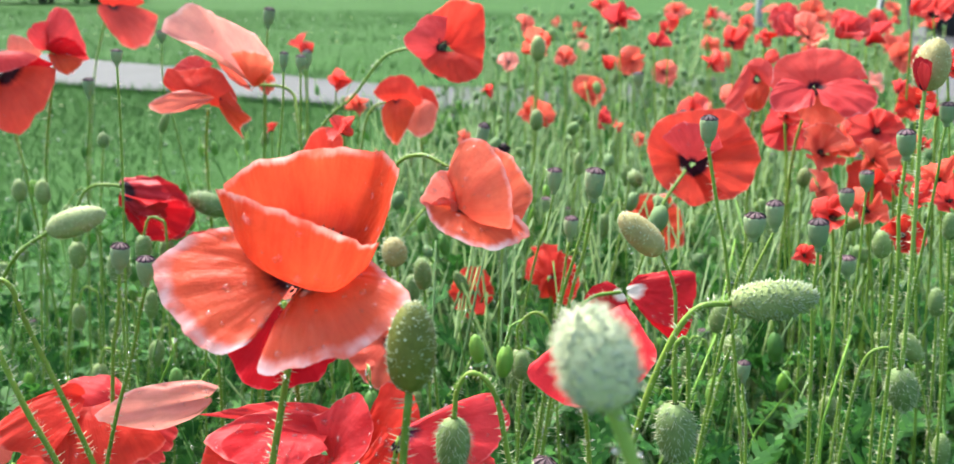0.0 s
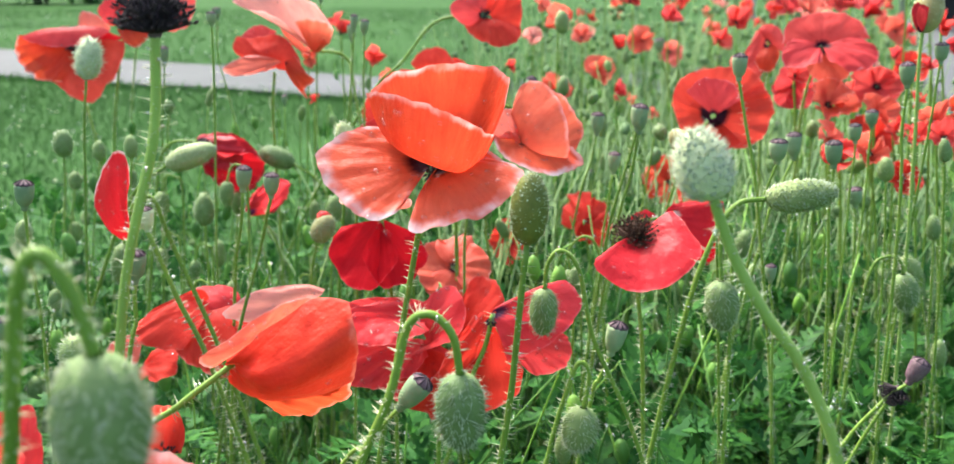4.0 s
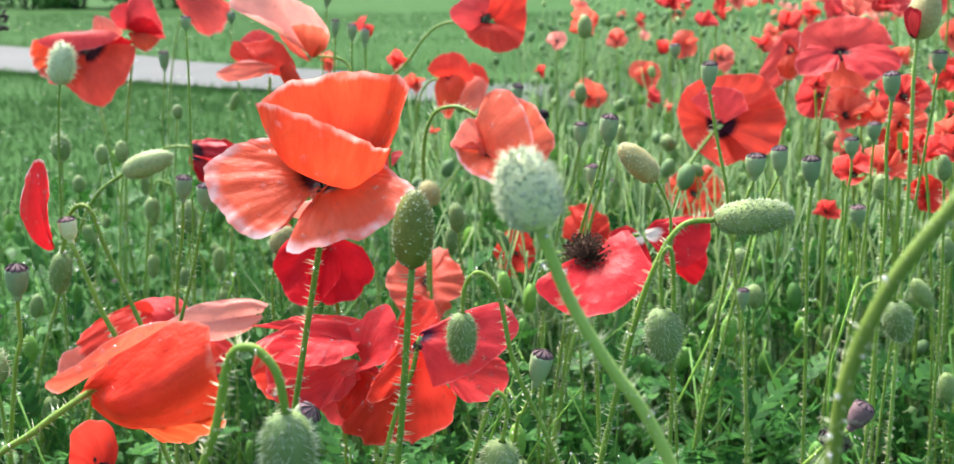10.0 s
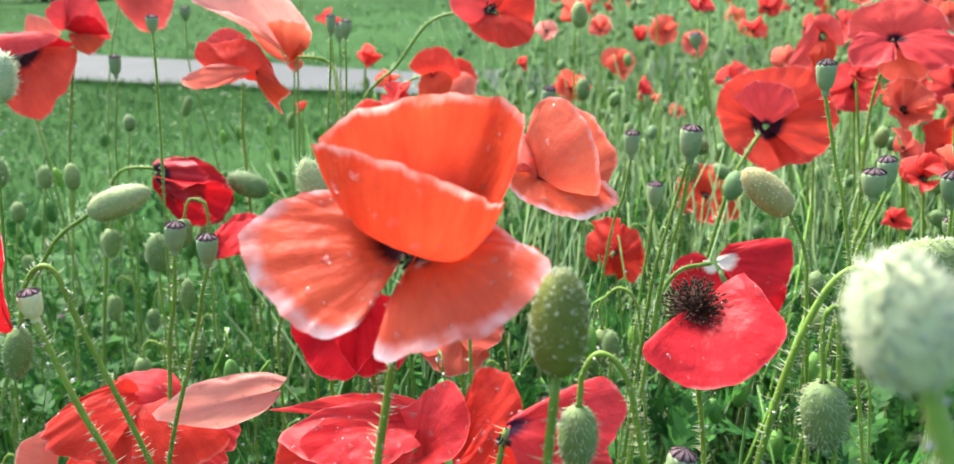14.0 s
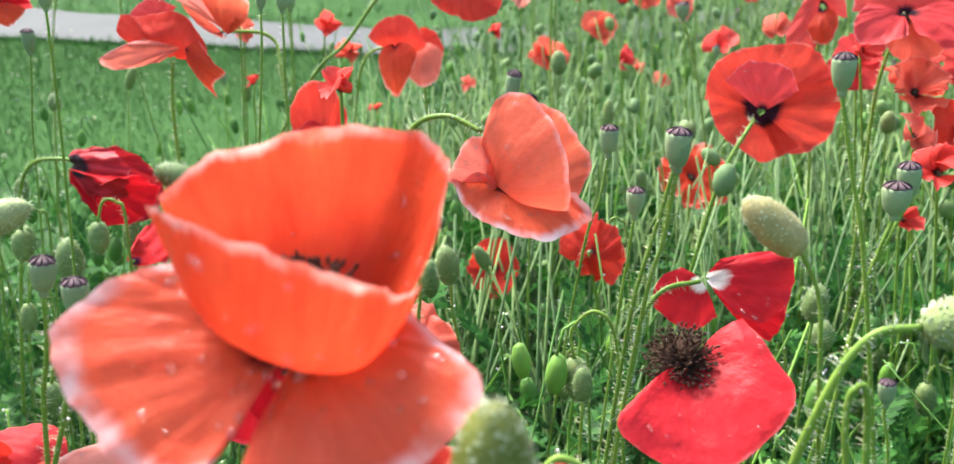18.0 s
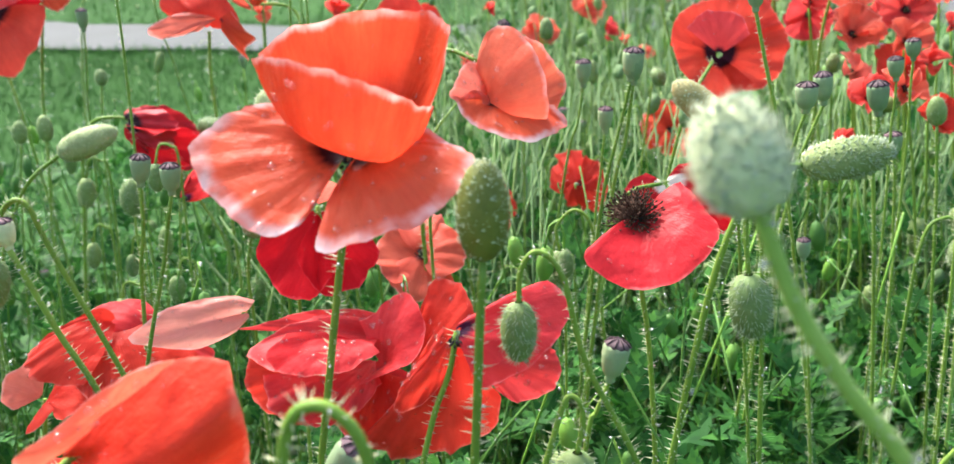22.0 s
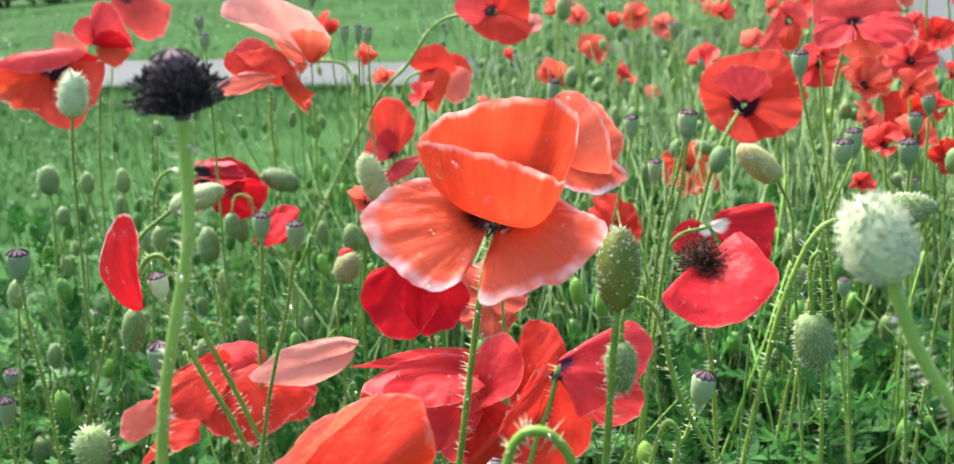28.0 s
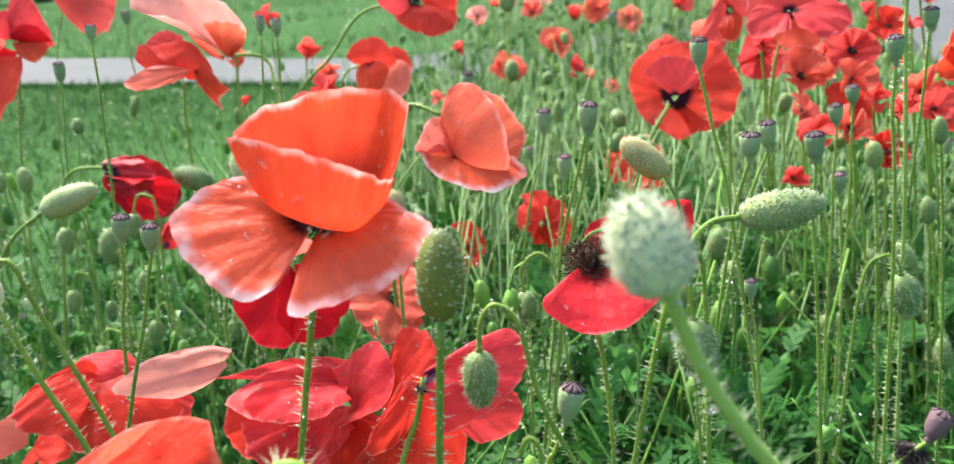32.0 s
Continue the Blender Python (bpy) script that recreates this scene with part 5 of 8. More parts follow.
poppy("red poppy nodding with a folded rim and dark heart", RED_HEART, [(-0.4102, 1.0133, 0.3769), (-0.4186, 1.0133, 0.446), (-0.4365, 1.0333, 0.4933), (-0.4385, 1.0253, 0.5396)], [
], eye=0.014, wet=6, axis=(0, -0.8, -0.1), grid=(24, 16), fans=[
    # back petal in deep crimson: the cup's inner shade given as colour
    ((-0.4388, 1.0253, 0.5436), (-0.5011, 1.0233, 0.5514), (-0.4428, 1.0313, 0.5668), (-0.3787, 1.0233, 0.5544), -0.004, 0.03, DEEP),
    ((-0.4344, 1.0173, 0.5455), (-0.4916, 1.0093, 0.5563), (-0.4173, 0.9953, 0.4902), (-0.3708, 1.0093, 0.554), 0.004, 0.05, RED_HEART),
    ((-0.4357, 1.0133, 0.5458), (-0.4914, 1.0033, 0.558), (-0.4801, 0.9973, 0.5209), (-0.4419, 0.9933, 0.5086), 0.003, 0.05, ORANGE),
    ((-0.4347, 1.0093, 0.5668), (-0.4852, 0.9993, 0.5557), (-0.4305, 0.9933, 0.5473), (-0.3824, 1.0013, 0.5635), 0.004, 0.02, HAZY_ROSE_CRIMSON),
    ((-0.4129, 1.0253, 0.5554), (-0.432, 1.0273, 0.5697), (-0.4201, 1.0273, 0.5826), (-0.3947, 1.0273, 0.5658), 0.004, 0.04, SALMON),
])
poppy("crimson poppy with a dark folded heart", CRIMSON, [(-0.4029, 1.0222, 0.4345), (-0.3937, 1.0222, 0.4975), (-0.3793, 1.0222, 0.5634)], [
], eye=0, grid=(22, 16), fans=[
    ((-0.3868, 1.0262, 0.5677), (-0.3928, 1.0302, 0.5877), (-0.3705, 1.0322, 0.6091), (-0.3448, 1.0262, 0.5562), 0.008, 0.04, CRIMSON),
    ((-0.386, 1.0222, 0.5692), (-0.3997, 1.0182, 0.573), (-0.4028, 1.0182, 0.5883), (-0.3874, 1.0262, 0.5974), 0.004, 0.04, CRIMSON),
    ((-0.3807, 1.0202, 0.5647), (-0.3811, 1.0122, 0.5594), (-0.3658, 1.0102, 0.5455), (-0.3477, 1.0162, 0.5583), 0.004, 0.05, ORANGE),
    ((-0.3848, 1.0192, 0.5671), (-0.3785, 1.0162, 0.5792), (-0.3592, 1.0142, 0.5807), (-0.3444, 1.0182, 0.5629), 0.003, 0.03, DEEP),
])
poppy("red poppy with ragged lower petals", RED, [(-0.583, 1.5349, 0.3626), (-0.5628, 1.5349, 0.4945), (-0.538, 1.5349, 0.5817)], [
], eye=0, grid=(22, 16), fans=[
    ((-0.5301, 1.5449, 0.5903), (-0.5547, 1.5449, 0.6062), (-0.518, 1.5469, 0.6313), (-0.4795, 1.5449, 0.5962), 0.004, 0.04, RED),
    ((-0.5277, 1.5349, 0.5925), (-0.5467, 1.5249, 0.5821), (-0.4925, 1.5209, 0.5293), (-0.4527, 1.5289, 0.581), 0.008, 0.06, HAZY_ROSE_RED),
])
poppy("closed wine-red poppy wrapping a dark heart", WINE, [(-0.2912, 0.8300, 0.4136), (-0.2831, 0.8300, 0.4532), (-0.2700, 0.8300, 0.4726), (-0.2494, 0.8300, 0.4750), (-0.2410, 0.8300, 0.4711)], [
], eye=0, wet=12, grid=(30, 20), sheets=[
    ((-0.2432, 0.8450, 0.4666), [(-0.2299, 0.8500, 0.4765), (-0.2164, 0.8500, 0.4789), (-0.1974, 0.8500, 0.4626), (-0.1915, 0.8480, 0.4435), (-0.2010, 0.8450, 0.4273), (-0.2191, 0.8420, 0.4260), (-0.2386, 0.8450, 0.4363)], -0.006, 0.12, WINE, 0.8),
    ((-0.2434, 0.8280, 0.4718), [(-0.2421, 0.8380, 0.4789), (-0.2237, 0.8300, 0.4832), (-0.2059, 0.8180, 0.4786), (-0.1980, 0.8120, 0.4665), (-0.2107, 0.8120, 0.4515), (-0.2299, 0.8180, 0.4538)], 0.006, 0.12, WINE, 0.75),
    ((-0.2455, 0.8300, 0.4682), [(-0.2271, 0.8150, 0.4676), (-0.2049, 0.8080, 0.4679), (-0.1884, 0.8120, 0.4659), (-0.1854, 0.8180, 0.4483), (-0.1980, 0.8200, 0.4347), (-0.2178, 0.8200, 0.4338), (-0.2368, 0.8260, 0.4495)], 0.006, 0.12, DEEP, 0.75),
    ((-0.2459, 0.8320, 0.4699), [(-0.2343, 0.8220, 0.4663), (-0.2269, 0.8200, 0.4568), (-0.2285, 0.8220, 0.4420), (-0.2386, 0.8280, 0.4480)], 0.003, 0.12, WINE, 0.9),
])
poppy("salmon poppy spread like a hood with a pale rim, wet", SALMON, [(-0.0919, 0.2400, 0.3731), (-0.0815, 0.2400, 0.3972), (-0.0775, 0.2420, 0.4103)], [
], eye=0, wet=24, grid=(36, 24), sheets=[
    ((-0.0795, 0.2480, 0.4078), [(-0.1040, 0.2460, 0.4657), (-0.0991, 0.2420, 0.4724), (-0.0877, 0.2400, 0.4752), (-0.0737, 0.2400, 0.4728), (-0.0592, 0.2420, 0.4675), (-0.0447, 0.2440, 0.4598), (-0.0345, 0.2460, 0.4504), (-0.0299, 0.2480, 0.4380)], 0.006, 0.02, SALMON, 0.75),
    ((-0.0758, 0.2360, 0.4078), [(-0.0995, 0.2360, 0.4714), (-0.0878, 0.2280, 0.4742), (-0.0740, 0.2240, 0.4724), (-0.0616, 0.2230, 0.4665), (-0.0499, 0.2250, 0.4601), (-0.0384, 0.2290, 0.4550), (-0.0285, 0.2360, 0.4439)], 0.01, 0.025, PEACH, 0.6),
])
poppy("crimson poppy low at the edge of the bed, wet", CRIMSON, [(-0.2896, 0.5100, 0.2531), (-0.2856, 0.5080, 0.2822), (-0.2798, 0.5050, 0.3159)], [
], eye=0, wet=10, sheets=[
    ((-0.2824, 0.5100, 0.3142), [(-0.3170, 0.5000, 0.3356), (-0.3077, 0.5100, 0.3527), (-0.2905, 0.5200, 0.3512), (-0.2755, 0.5200, 0.3560), (-0.2585, 0.5100, 0.3612), (-0.2518, 0.5000, 0.3463), (-0.2514, 0.4950, 0.3250)], -0.003, 0.05, CRIMSON, 0.8),
    ((-0.2758, 0.4950, 0.3162), [(-0.3037, 0.4800, 0.3263), (-0.2861, 0.4750, 0.3491), (-0.2657, 0.4750, 0.3582), (-0.2533, 0.4780, 0.3463), (-0.2514, 0.4850, 0.3215)], 0.006, 0.05, CRIMSON, 0.8),
])
poppy("single crimson petal clinging to a seed head, beaded with rain", CRIMSON, [(-0.1261, 0.4565, 0.4102), (-0.1429, 0.4565, 0.4528), (-0.1556, 0.4565, 0.4902)], [
], wet=60, eye=0, group="poppies shedding petals", r=0.0018, sheets=[
    ((-0.1651, 0.4575, 0.4873), [(-0.1628, 0.4530, 0.4991), (-0.1616, 0.4500, 0.5150), (-0.1599, 0.4500, 0.5287), (-0.1633, 0.4540, 0.5368), (-0.1717, 0.4560, 0.5315), (-0.1828, 0.4620, 0.5174), (-0.1866, 0.4640, 0.5065), (-0.1839, 0.4640, 0.4964), (-0.1753, 0.4620, 0.4888)], 0.005, 0.015, WHITE_EDGED, 0.8),
])
seed_head("seed head with a withered base on a bristly stem", [(-0.1288, 0.4575, 0.4149), (-0.1432, 0.4575, 0.4523), (-0.1559, 0.4575, 0.4905)], (-0.1573, 0.4575, 0.5035), 0.0104, mat=BUD_PALE, r=0.001)
poppy("small half-closed crimson poppy with crumpled petals", CRIMSON_BASE, [(-0.1604, 0.7600, 0.3413), (-0.1588, 0.7600, 0.3887), (-0.1765, 0.7650, 0.4269)], [
], eye=0.005, wet=8, r=0.0013, sheets=[
    ((-0.1837, 0.7660, 0.4256), [(-0.1828, 0.7680, 0.4374), (-0.1714, 0.7720, 0.4502), (-0.1592, 0.7740, 0.4523), (-0.1495, 0.7720, 0.4490), (-0.1524, 0.7680, 0.4372), (-0.1630, 0.7660, 0.4293)], -0.003, 0.14, CRIMSON_BASE, 0.7),
    ((-0.1834, 0.7600, 0.4260), [(-0.1813, 0.7560, 0.4370), (-0.1691, 0.7500, 0.4497), (-0.1569, 0.7480, 0.4541), (-0.1471, 0.7520, 0.4506), (-0.1506, 0.7540, 0.4383), (-0.1611, 0.7560, 0.4300), (-0.1713, 0.7580, 0.4264)], 0.006, 0.16, CRIMSON_BASE, 0.65),
])
open_poppy("orange-red poppy half hidden behind the large bloom", HAZY_CORAL, [(0.0031, 0.66, 0.3317), (-0.0011, 0.66, 0.3732), (-0.0019, 0.66, 0.4075)], (0.02, -0.68, 0.73), 0.0624, lift=5, cup=10)
poppy("crimson poppy folded behind the large bloom", CRIMSON, [(-0.0875, 0.84, 0.3951), (-0.083, 0.84, 0.4336), (-0.0767, 0.84, 0.4699)], [
    ((-0.0946, 0.84, 0.4906), (0.03, -0.88, 0.47), 0.0388, 20, 40, 0.06),
    ((-0.0771, 0.85, 0.5217), (0.02, -0.93, 0.38), 0.044, 30, 50, 0.06, RED),
    ((-0.0667, 0.83, 0.4566), (0.03, -0.84, 0.55), 0.044, -10, 20, 0.06),
], eye=0.006)
open_poppy("orange poppy behind a straw-coloured bud", HAZY_CORAL, [(-0.0895, 0.66, 0.3976), (-0.0865, 0.66, 0.4379), (-0.0817, 0.66, 0.479)], (0.26, -0.78, 0.57), 0.0392, lift=30, cup=50)
open_poppy("red poppy seen from behind between stems", RED, [(0.1285, 0.86, 0.2735), (0.1202, 0.86, 0.336), (0.1092, 0.85, 0.3965)], (0.56, 0.81, -0.16), 0.0594, lift=15, cup=20, grid=(16, 10))
open_poppy("small red poppy low among the stems", RED, [(0.0441, 0.95, 0.2639), (0.0432, 0.95, 0.3102), (0.0417, 0.95, 0.3483)], (-0.19, -0.89, 0.42), 0.0478, lift=10, cup=10)
open_poppy("orange-red poppy with a dark centre", ORANGE, [(0.242, 1.14, 0.2301), (0.2372, 1.14, 0.3057), (0.2343, 1.14, 0.3702)], (0.13, -0.86, 0.5), 0.0749, lift=15, cup=20, grid=(16, 10))
poppy("red poppy low under the other blooms", RED, [(-0.1638, 0.4700, 0.3148), (-0.1618, 0.4700, 0.3437), (-0.1629, 0.4740, 0.3489)], [
], eye=0.009, axis=(0.05, -0.9, 0.25), wet=6, sheets=[
    ((-0.1647, 0.4780, 0.3479), [(-0.1798, 0.4720, 0.3486), (-0.1789, 0.4700, 0.3640), (-0.1750, 0.4720, 0.3764), (-0.1657, 0.4770, 0.3790), (-0.1560, 0.4770, 0.3761), (-0.1506, 0.4720, 0.3644), (-0.1526, 0.4700, 0.3526)], -0.003, 0.05, RED, 0.8),
    ((-0.1630, 0.4740, 0.3477), [(-0.1746, 0.4640, 0.3475), (-0.1673, 0.4570, 0.3414), (-0.1554, 0.4550, 0.3396), (-0.1506, 0.4620, 0.3442)], 0.003, 0.05, RED, 0.85),
])

# poppies farther into the bed
open_poppy("orange-red poppy in bloom in the bed", HAZY_CORAL, [(0.3829, 0.97, 0.409), (0.3708, 0.97, 0.4967)], (0.04, -0.99, 0.16), 0.0566, lift=47, cup=59, turn=79, bend=38, grid=(16, 10), r=0.0013)
open_poppy("crimson poppy in bloom in the bed", HAZY_ROSE_CRIMSON, [(0.3464, 1.0, 0.417), (0.3373, 1.0, 0.5071)], (0.04, -1.0, -0.03), 0.0476, lift=12, cup=23, turn=43, bend=26, grid=(16, 10), r=0.0013)
open_poppy("orange-red poppy in bloom in the bed", HAZY_CORAL, [(0.3928, 0.9, 0.41), (0.3875, 0.9, 0.4919)], (0.04, -0.94, 0.35), 0.0418, lift=25, cup=95, turn=25, bend=20, grid=(16, 10), r=0.0013)
open_poppy("red poppy in bloom in the bed", HAZY_ROSE_RED, [(0.4075, 0.88, 0.3946), (0.3997, 0.88, 0.4755)], (0.03, -0.85, 0.52), 0.0447, lift=54, cup=107, turn=17, bend=34, grid=(16, 10), r=0.0013)
open_poppy("salmon poppy in bloom in the bed", SALMON, [(0.3332, 0.85, 0.3983), (0.3287, 0.85, 0.4767)], (0.24, -0.72, 0.65), 0.0382, lift=14, cup=101, turn=51, bend=42, grid=(16, 10), r=0.0013)
open_poppy("red poppy in bloom in the bed", HAZY_ROSE_RED, [(0.3344, 0.8, 0.389), (0.3255, 0.8, 0.4635)], (-0.21, -0.63, 0.75), 0.0505, lift=32, cup=77, turn=67, bend=44, grid=(16, 10), r=0.0013)
open_poppy("red poppy in bloom in the bed", HAZY_ROSE_RED, [(0.3105, 0.8, 0.3579), (0.3054, 0.8, 0.4342)], (0.03, -0.89, 0.46), 0.0389, lift=58, cup=20, turn=60, bend=15, grid=(16, 10), r=0.0013)
open_poppy("red poppy in bloom in the bed", HAZY_ROSE_RED, [(0.5633, 1.2, 0.5015), (0.5456, 1.2, 0.6038)], (0.04, -0.94, 0.35), 0.0613, lift=51, cup=35, turn=65, bend=40, grid=(16, 10), r=0.0013)
open_poppy("crimson poppy in bloom in the bed", HAZY_ROSE_CRIMSON, [(0.4212, 0.85, 0.467), (0.4151, 0.85, 0.5418)], (-0.49, -0.77, 0.41), 0.0328, lift=59, cup=50, turn=40, bend=35, grid=(16, 10), r=0.0013)
open_poppy("orange-red poppy in bloom in the bed", HAZY_CORAL, [(0.3915, 0.75, 0.4394), (0.382, 0.75, 0.5071)], (-0.37, -0.87, 0.33), 0.0375, lift=33, cup=71, turn=41, bend=22, grid=(16, 10), r=0.0013)
open_poppy("red poppy in bloom in the bed", HAZY_ROSE_RED, [(0.4575, 0.95, 0.4081), (0.447, 0.95, 0.494)], (0.03, -0.83, 0.55), 0.0339, lift=56, cup=59, turn=49, bend=38, grid=(12, 8), r=0.0013)
open_poppy("crimson poppy in bloom in the bed", HAZY_ROSE_CRIMSON, [(0.2317, 1.5, 0.4437), (0.2258, 1.5, 0.5752)], (0.03, -0.75, 0.66), 0.0678, lift=50, cup=107, turn=17, bend=34, grid=(16, 10), r=0.0013)
open_poppy("red poppy in bloom in the bed", HAZY_ROSE_RED, [(0.2833, 1.4, 0.4444), (0.2811, 1.4, 0.5673)], (0.01, -0.5, 0.87), 0.0599, lift=69, cup=77, turn=67, bend=44, grid=(16, 10), r=0.0013)
open_poppy("red poppy in bloom in the bed", HAZY_ROSE_RED, [(0.3638, 1.5, 0.3839), (0.3599, 1.5, 0.5179)], (0.03, -0.9, 0.44), 0.0494, lift=52, cup=107, turn=77, bend=34, grid=(12, 8), r=0.0013)
open_poppy("orange-red poppy in bloom in the bed", HAZY_CORAL, [(0.2823, 1.7, 0.3528), (0.2708, 1.7, 0.5053)], (0.04, -0.94, 0.35), 0.0533, lift=17, cup=83, turn=33, bend=36, grid=(12, 8), r=0.0013)
open_poppy("red poppy in bloom in the bed", HAZY_ROSE_RED, [(0.4338, 1.9, 0.4053), (0.4248, 1.9, 0.5718)], (0.31, -0.85, 0.43), 0.0566, lift=52, cup=89, turn=89, bend=28, grid=(12, 8), r=0.0013)
open_poppy("salmon poppy in bloom in the bed", SALMON, [(0.4683, 1.4, 0.442), (0.4626, 1.4, 0.5644)], (0.01, -0.5, 0.87), 0.0621, lift=38, cup=32, turn=22, bend=29, grid=(16, 10), r=0.0013)
open_poppy("crimson poppy in bloom in the bed", HAZY_ROSE_CRIMSON, [(0.4766, 1.5, 0.43), (0.4615, 1.5, 0.5613)], (0.26, -0.4, 0.88), 0.0622, lift=44, cup=20, turn=30, bend=15, grid=(16, 10), r=0.0013)
open_poppy("crimson poppy in bloom in the bed", HAZY_ROSE_CRIMSON, [(0.5205, 1.3, 0.4507), (0.5089, 1.3, 0.564)], (0.03, -0.87, 0.48), 0.0704, lift=66, cup=62, turn=62, bend=19, grid=(16, 10), r=0.0013)
open_poppy("orange-red poppy in bloom in the bed", HAZY_CORAL, [(0.6357, 1.5, 0.399), (0.6256, 1.5, 0.5313)], (0.04, -0.94, 0.35), 0.049, lift=26, cup=41, turn=31, bend=32, grid=(12, 8), r=0.0013)
open_poppy("orange-red poppy in bloom in the bed", HAZY_CORAL, [(0.6655, 2.0, 0.3985), (0.6419, 2.0, 0.573)], (0.23, -0.91, 0.35), 0.0594, lift=13, cup=65, turn=75, bend=30, grid=(12, 8), r=0.0013)
open_poppy("red poppy in bloom in the bed", HAZY_ROSE_RED, [(0.4674, 1.8, 0.3682), (0.4502, 1.8, 0.5278)], (0.03, -0.9, 0.44), 0.069, lift=62, cup=26, turn=56, bend=37, grid=(12, 8), r=0.0013)
open_poppy("salmon poppy in bloom in the bed", SALMON, [(0.2891, 1.6, 0.2411), (0.2757, 1.6, 0.3904)], (0.03, -0.9, 0.44), 0.0295, lift=38, cup=26, turn=86, bend=37, grid=(12, 8), r=0.0013)
open_poppy("crimson poppy in bloom in the bed", HAZY_ROSE_CRIMSON, [(0.2043, 1.4, 0.321), (0.1932, 1.4, 0.4499)], (0.7, -0.56, 0.44), 0.0426, lift=33, cup=95, turn=25, bend=20, grid=(12, 8), r=0.0013)
open_poppy("salmon poppy in bloom in the bed", SALMON, [(0.2324, 1.5, 0.2857), (0.2272, 1.5, 0.4247)], (0.03, -0.9, 0.44), 0.0348, lift=55, cup=89, turn=29, bend=28, grid=(12, 8), r=0.0013)
open_poppy("red poppy in bloom in the bed", HAZY_ROSE_RED, [(0.3662, 1.6, 0.2911), (0.3549, 1.6, 0.4378)], (0.02, -0.64, 0.77), 0.0603, lift=34, cup=104, turn=34, bend=23, grid=(12, 8), r=0.0013)
open_poppy("salmon poppy in bloom in the bed", SALMON, [(0.3677, 2.0, 0.2776), (0.3659, 2.0, 0.4588)], (0.03, -0.85, 0.52), 0.0582, lift=13, cup=53, turn=53, bend=16, grid=(12, 8), r=0.0013)
open_poppy("red poppy in bloom in the bed", HAZY_ROSE_RED, [(-0.1569, 1.3, 0.3945), (-0.1502, 1.3, 0.5128)], (0.32, -0.95, 0.06), 0.0458, lift=41, cup=59, turn=79, bend=38, grid=(12, 8), r=0.0013)
open_poppy("orange-red poppy in bloom in the bed", HAZY_CORAL, [(-0.1274, 1.3, 0.3609), (-0.1222, 1.3, 0.4807)], (0.04, -0.97, 0.26), 0.0413, lift=32, cup=80, turn=20, bend=25, grid=(12, 8), r=0.0013)
open_poppy("red poppy in bloom in the bed", HAZY_ROSE_RED, [(-0.1894, 1.3, 0.4229), (-0.1905, 1.3, 0.5399)], (0.01, -0.32, 0.95), 0.0566, lift=68, cup=80, turn=20, bend=25, grid=(16, 10), r=0.0013)
open_poppy("orange-red poppy in bloom in the bed", HAZY_CORAL, [(-0.2214, 1.2, 0.4091), (-0.2154, 1.2, 0.5184)], (0.32, -0.91, 0.25), 0.035, lift=41, cup=71, turn=11, bend=22, grid=(12, 8), r=0.0013)
open_poppy("red poppy in bloom in the bed", HAZY_ROSE_RED, [(-0.2153, 1.2, 0.3502), (-0.2108, 1.2, 0.4623)], (0.04, -0.94, 0.35), 0.0295, lift=65, cup=101, turn=51, bend=42, grid=(12, 8), r=0.0013)
open_poppy("orange-red poppy in bloom in the bed", HAZY_CORAL, [(0.1006, 1.27, 0.4434), (0.1025, 1.27, 0.556)], (0.04, -0.94, 0.35), 0.0697, lift=62, cup=56, turn=36, bend=27, grid=(16, 10), r=0.0013)
open_poppy("pale pink poppy in bloom in the bed", PINK, [(0.0698, 1.25, 0.4296), (0.0688, 1.25, 0.5412)], (-0.2, -0.86, 0.47), 0.03, lift=10, cup=98, turn=68, bend=31, grid=(12, 8), r=0.0013)
open_poppy("red poppy in bloom in the bed", HAZY_ROSE_RED, [(0.0344, 1.4, 0.3584), (0.0382, 1.4, 0.4862)], (0.03, -0.89, 0.46), 0.0383, lift=56, cup=80, turn=50, bend=25, grid=(12, 8), r=0.0013)
open_poppy("orange-red poppy in bloom in the bed", HAZY_CORAL, [(0.1079, 1.5, 0.3024), (0.1075, 1.5, 0.4411)], (0.04, -0.94, 0.35), 0.055, lift=34, cup=50, turn=10, bend=35, grid=(12, 8), r=0.0013)
open_poppy("salmon poppy in bloom in the bed", SALMON, [(0.0931, 1.6, 0.4265), (0.0921, 1.6, 0.5678)], (0.03, -0.85, 0.52), 0.0364, lift=27, cup=95, turn=85, bend=20, grid=(12, 8), r=0.0013)
open_poppy("orange-red poppy in bloom in the bed", HAZY_CORAL, [(0.2238, 1.88, 0.261), (0.2083, 1.88, 0.4331)], (0.23, -0.91, 0.35), 0.0689, lift=24, cup=32, turn=22, bend=29, grid=(12, 8), r=0.0013)
open_poppy("red poppy in bloom in the bed", HAZY_ROSE_RED, [(-0.099, 1.3, 0.2918), (-0.096, 1.3, 0.4148)], (0.04, -0.94, 0.35), 0.0338, lift=51, cup=95, turn=25, bend=20, grid=(12, 8), r=0.0013)
open_poppy("salmon poppy in bloom in the bed", SALMON, [(-0.0046, 1.5, 0.266), (0.0014, 1.5, 0.4069)], (0.03, -0.9, 0.44), 0.037, lift=50, cup=56, turn=6, bend=27, grid=(12, 8), r=0.0013)
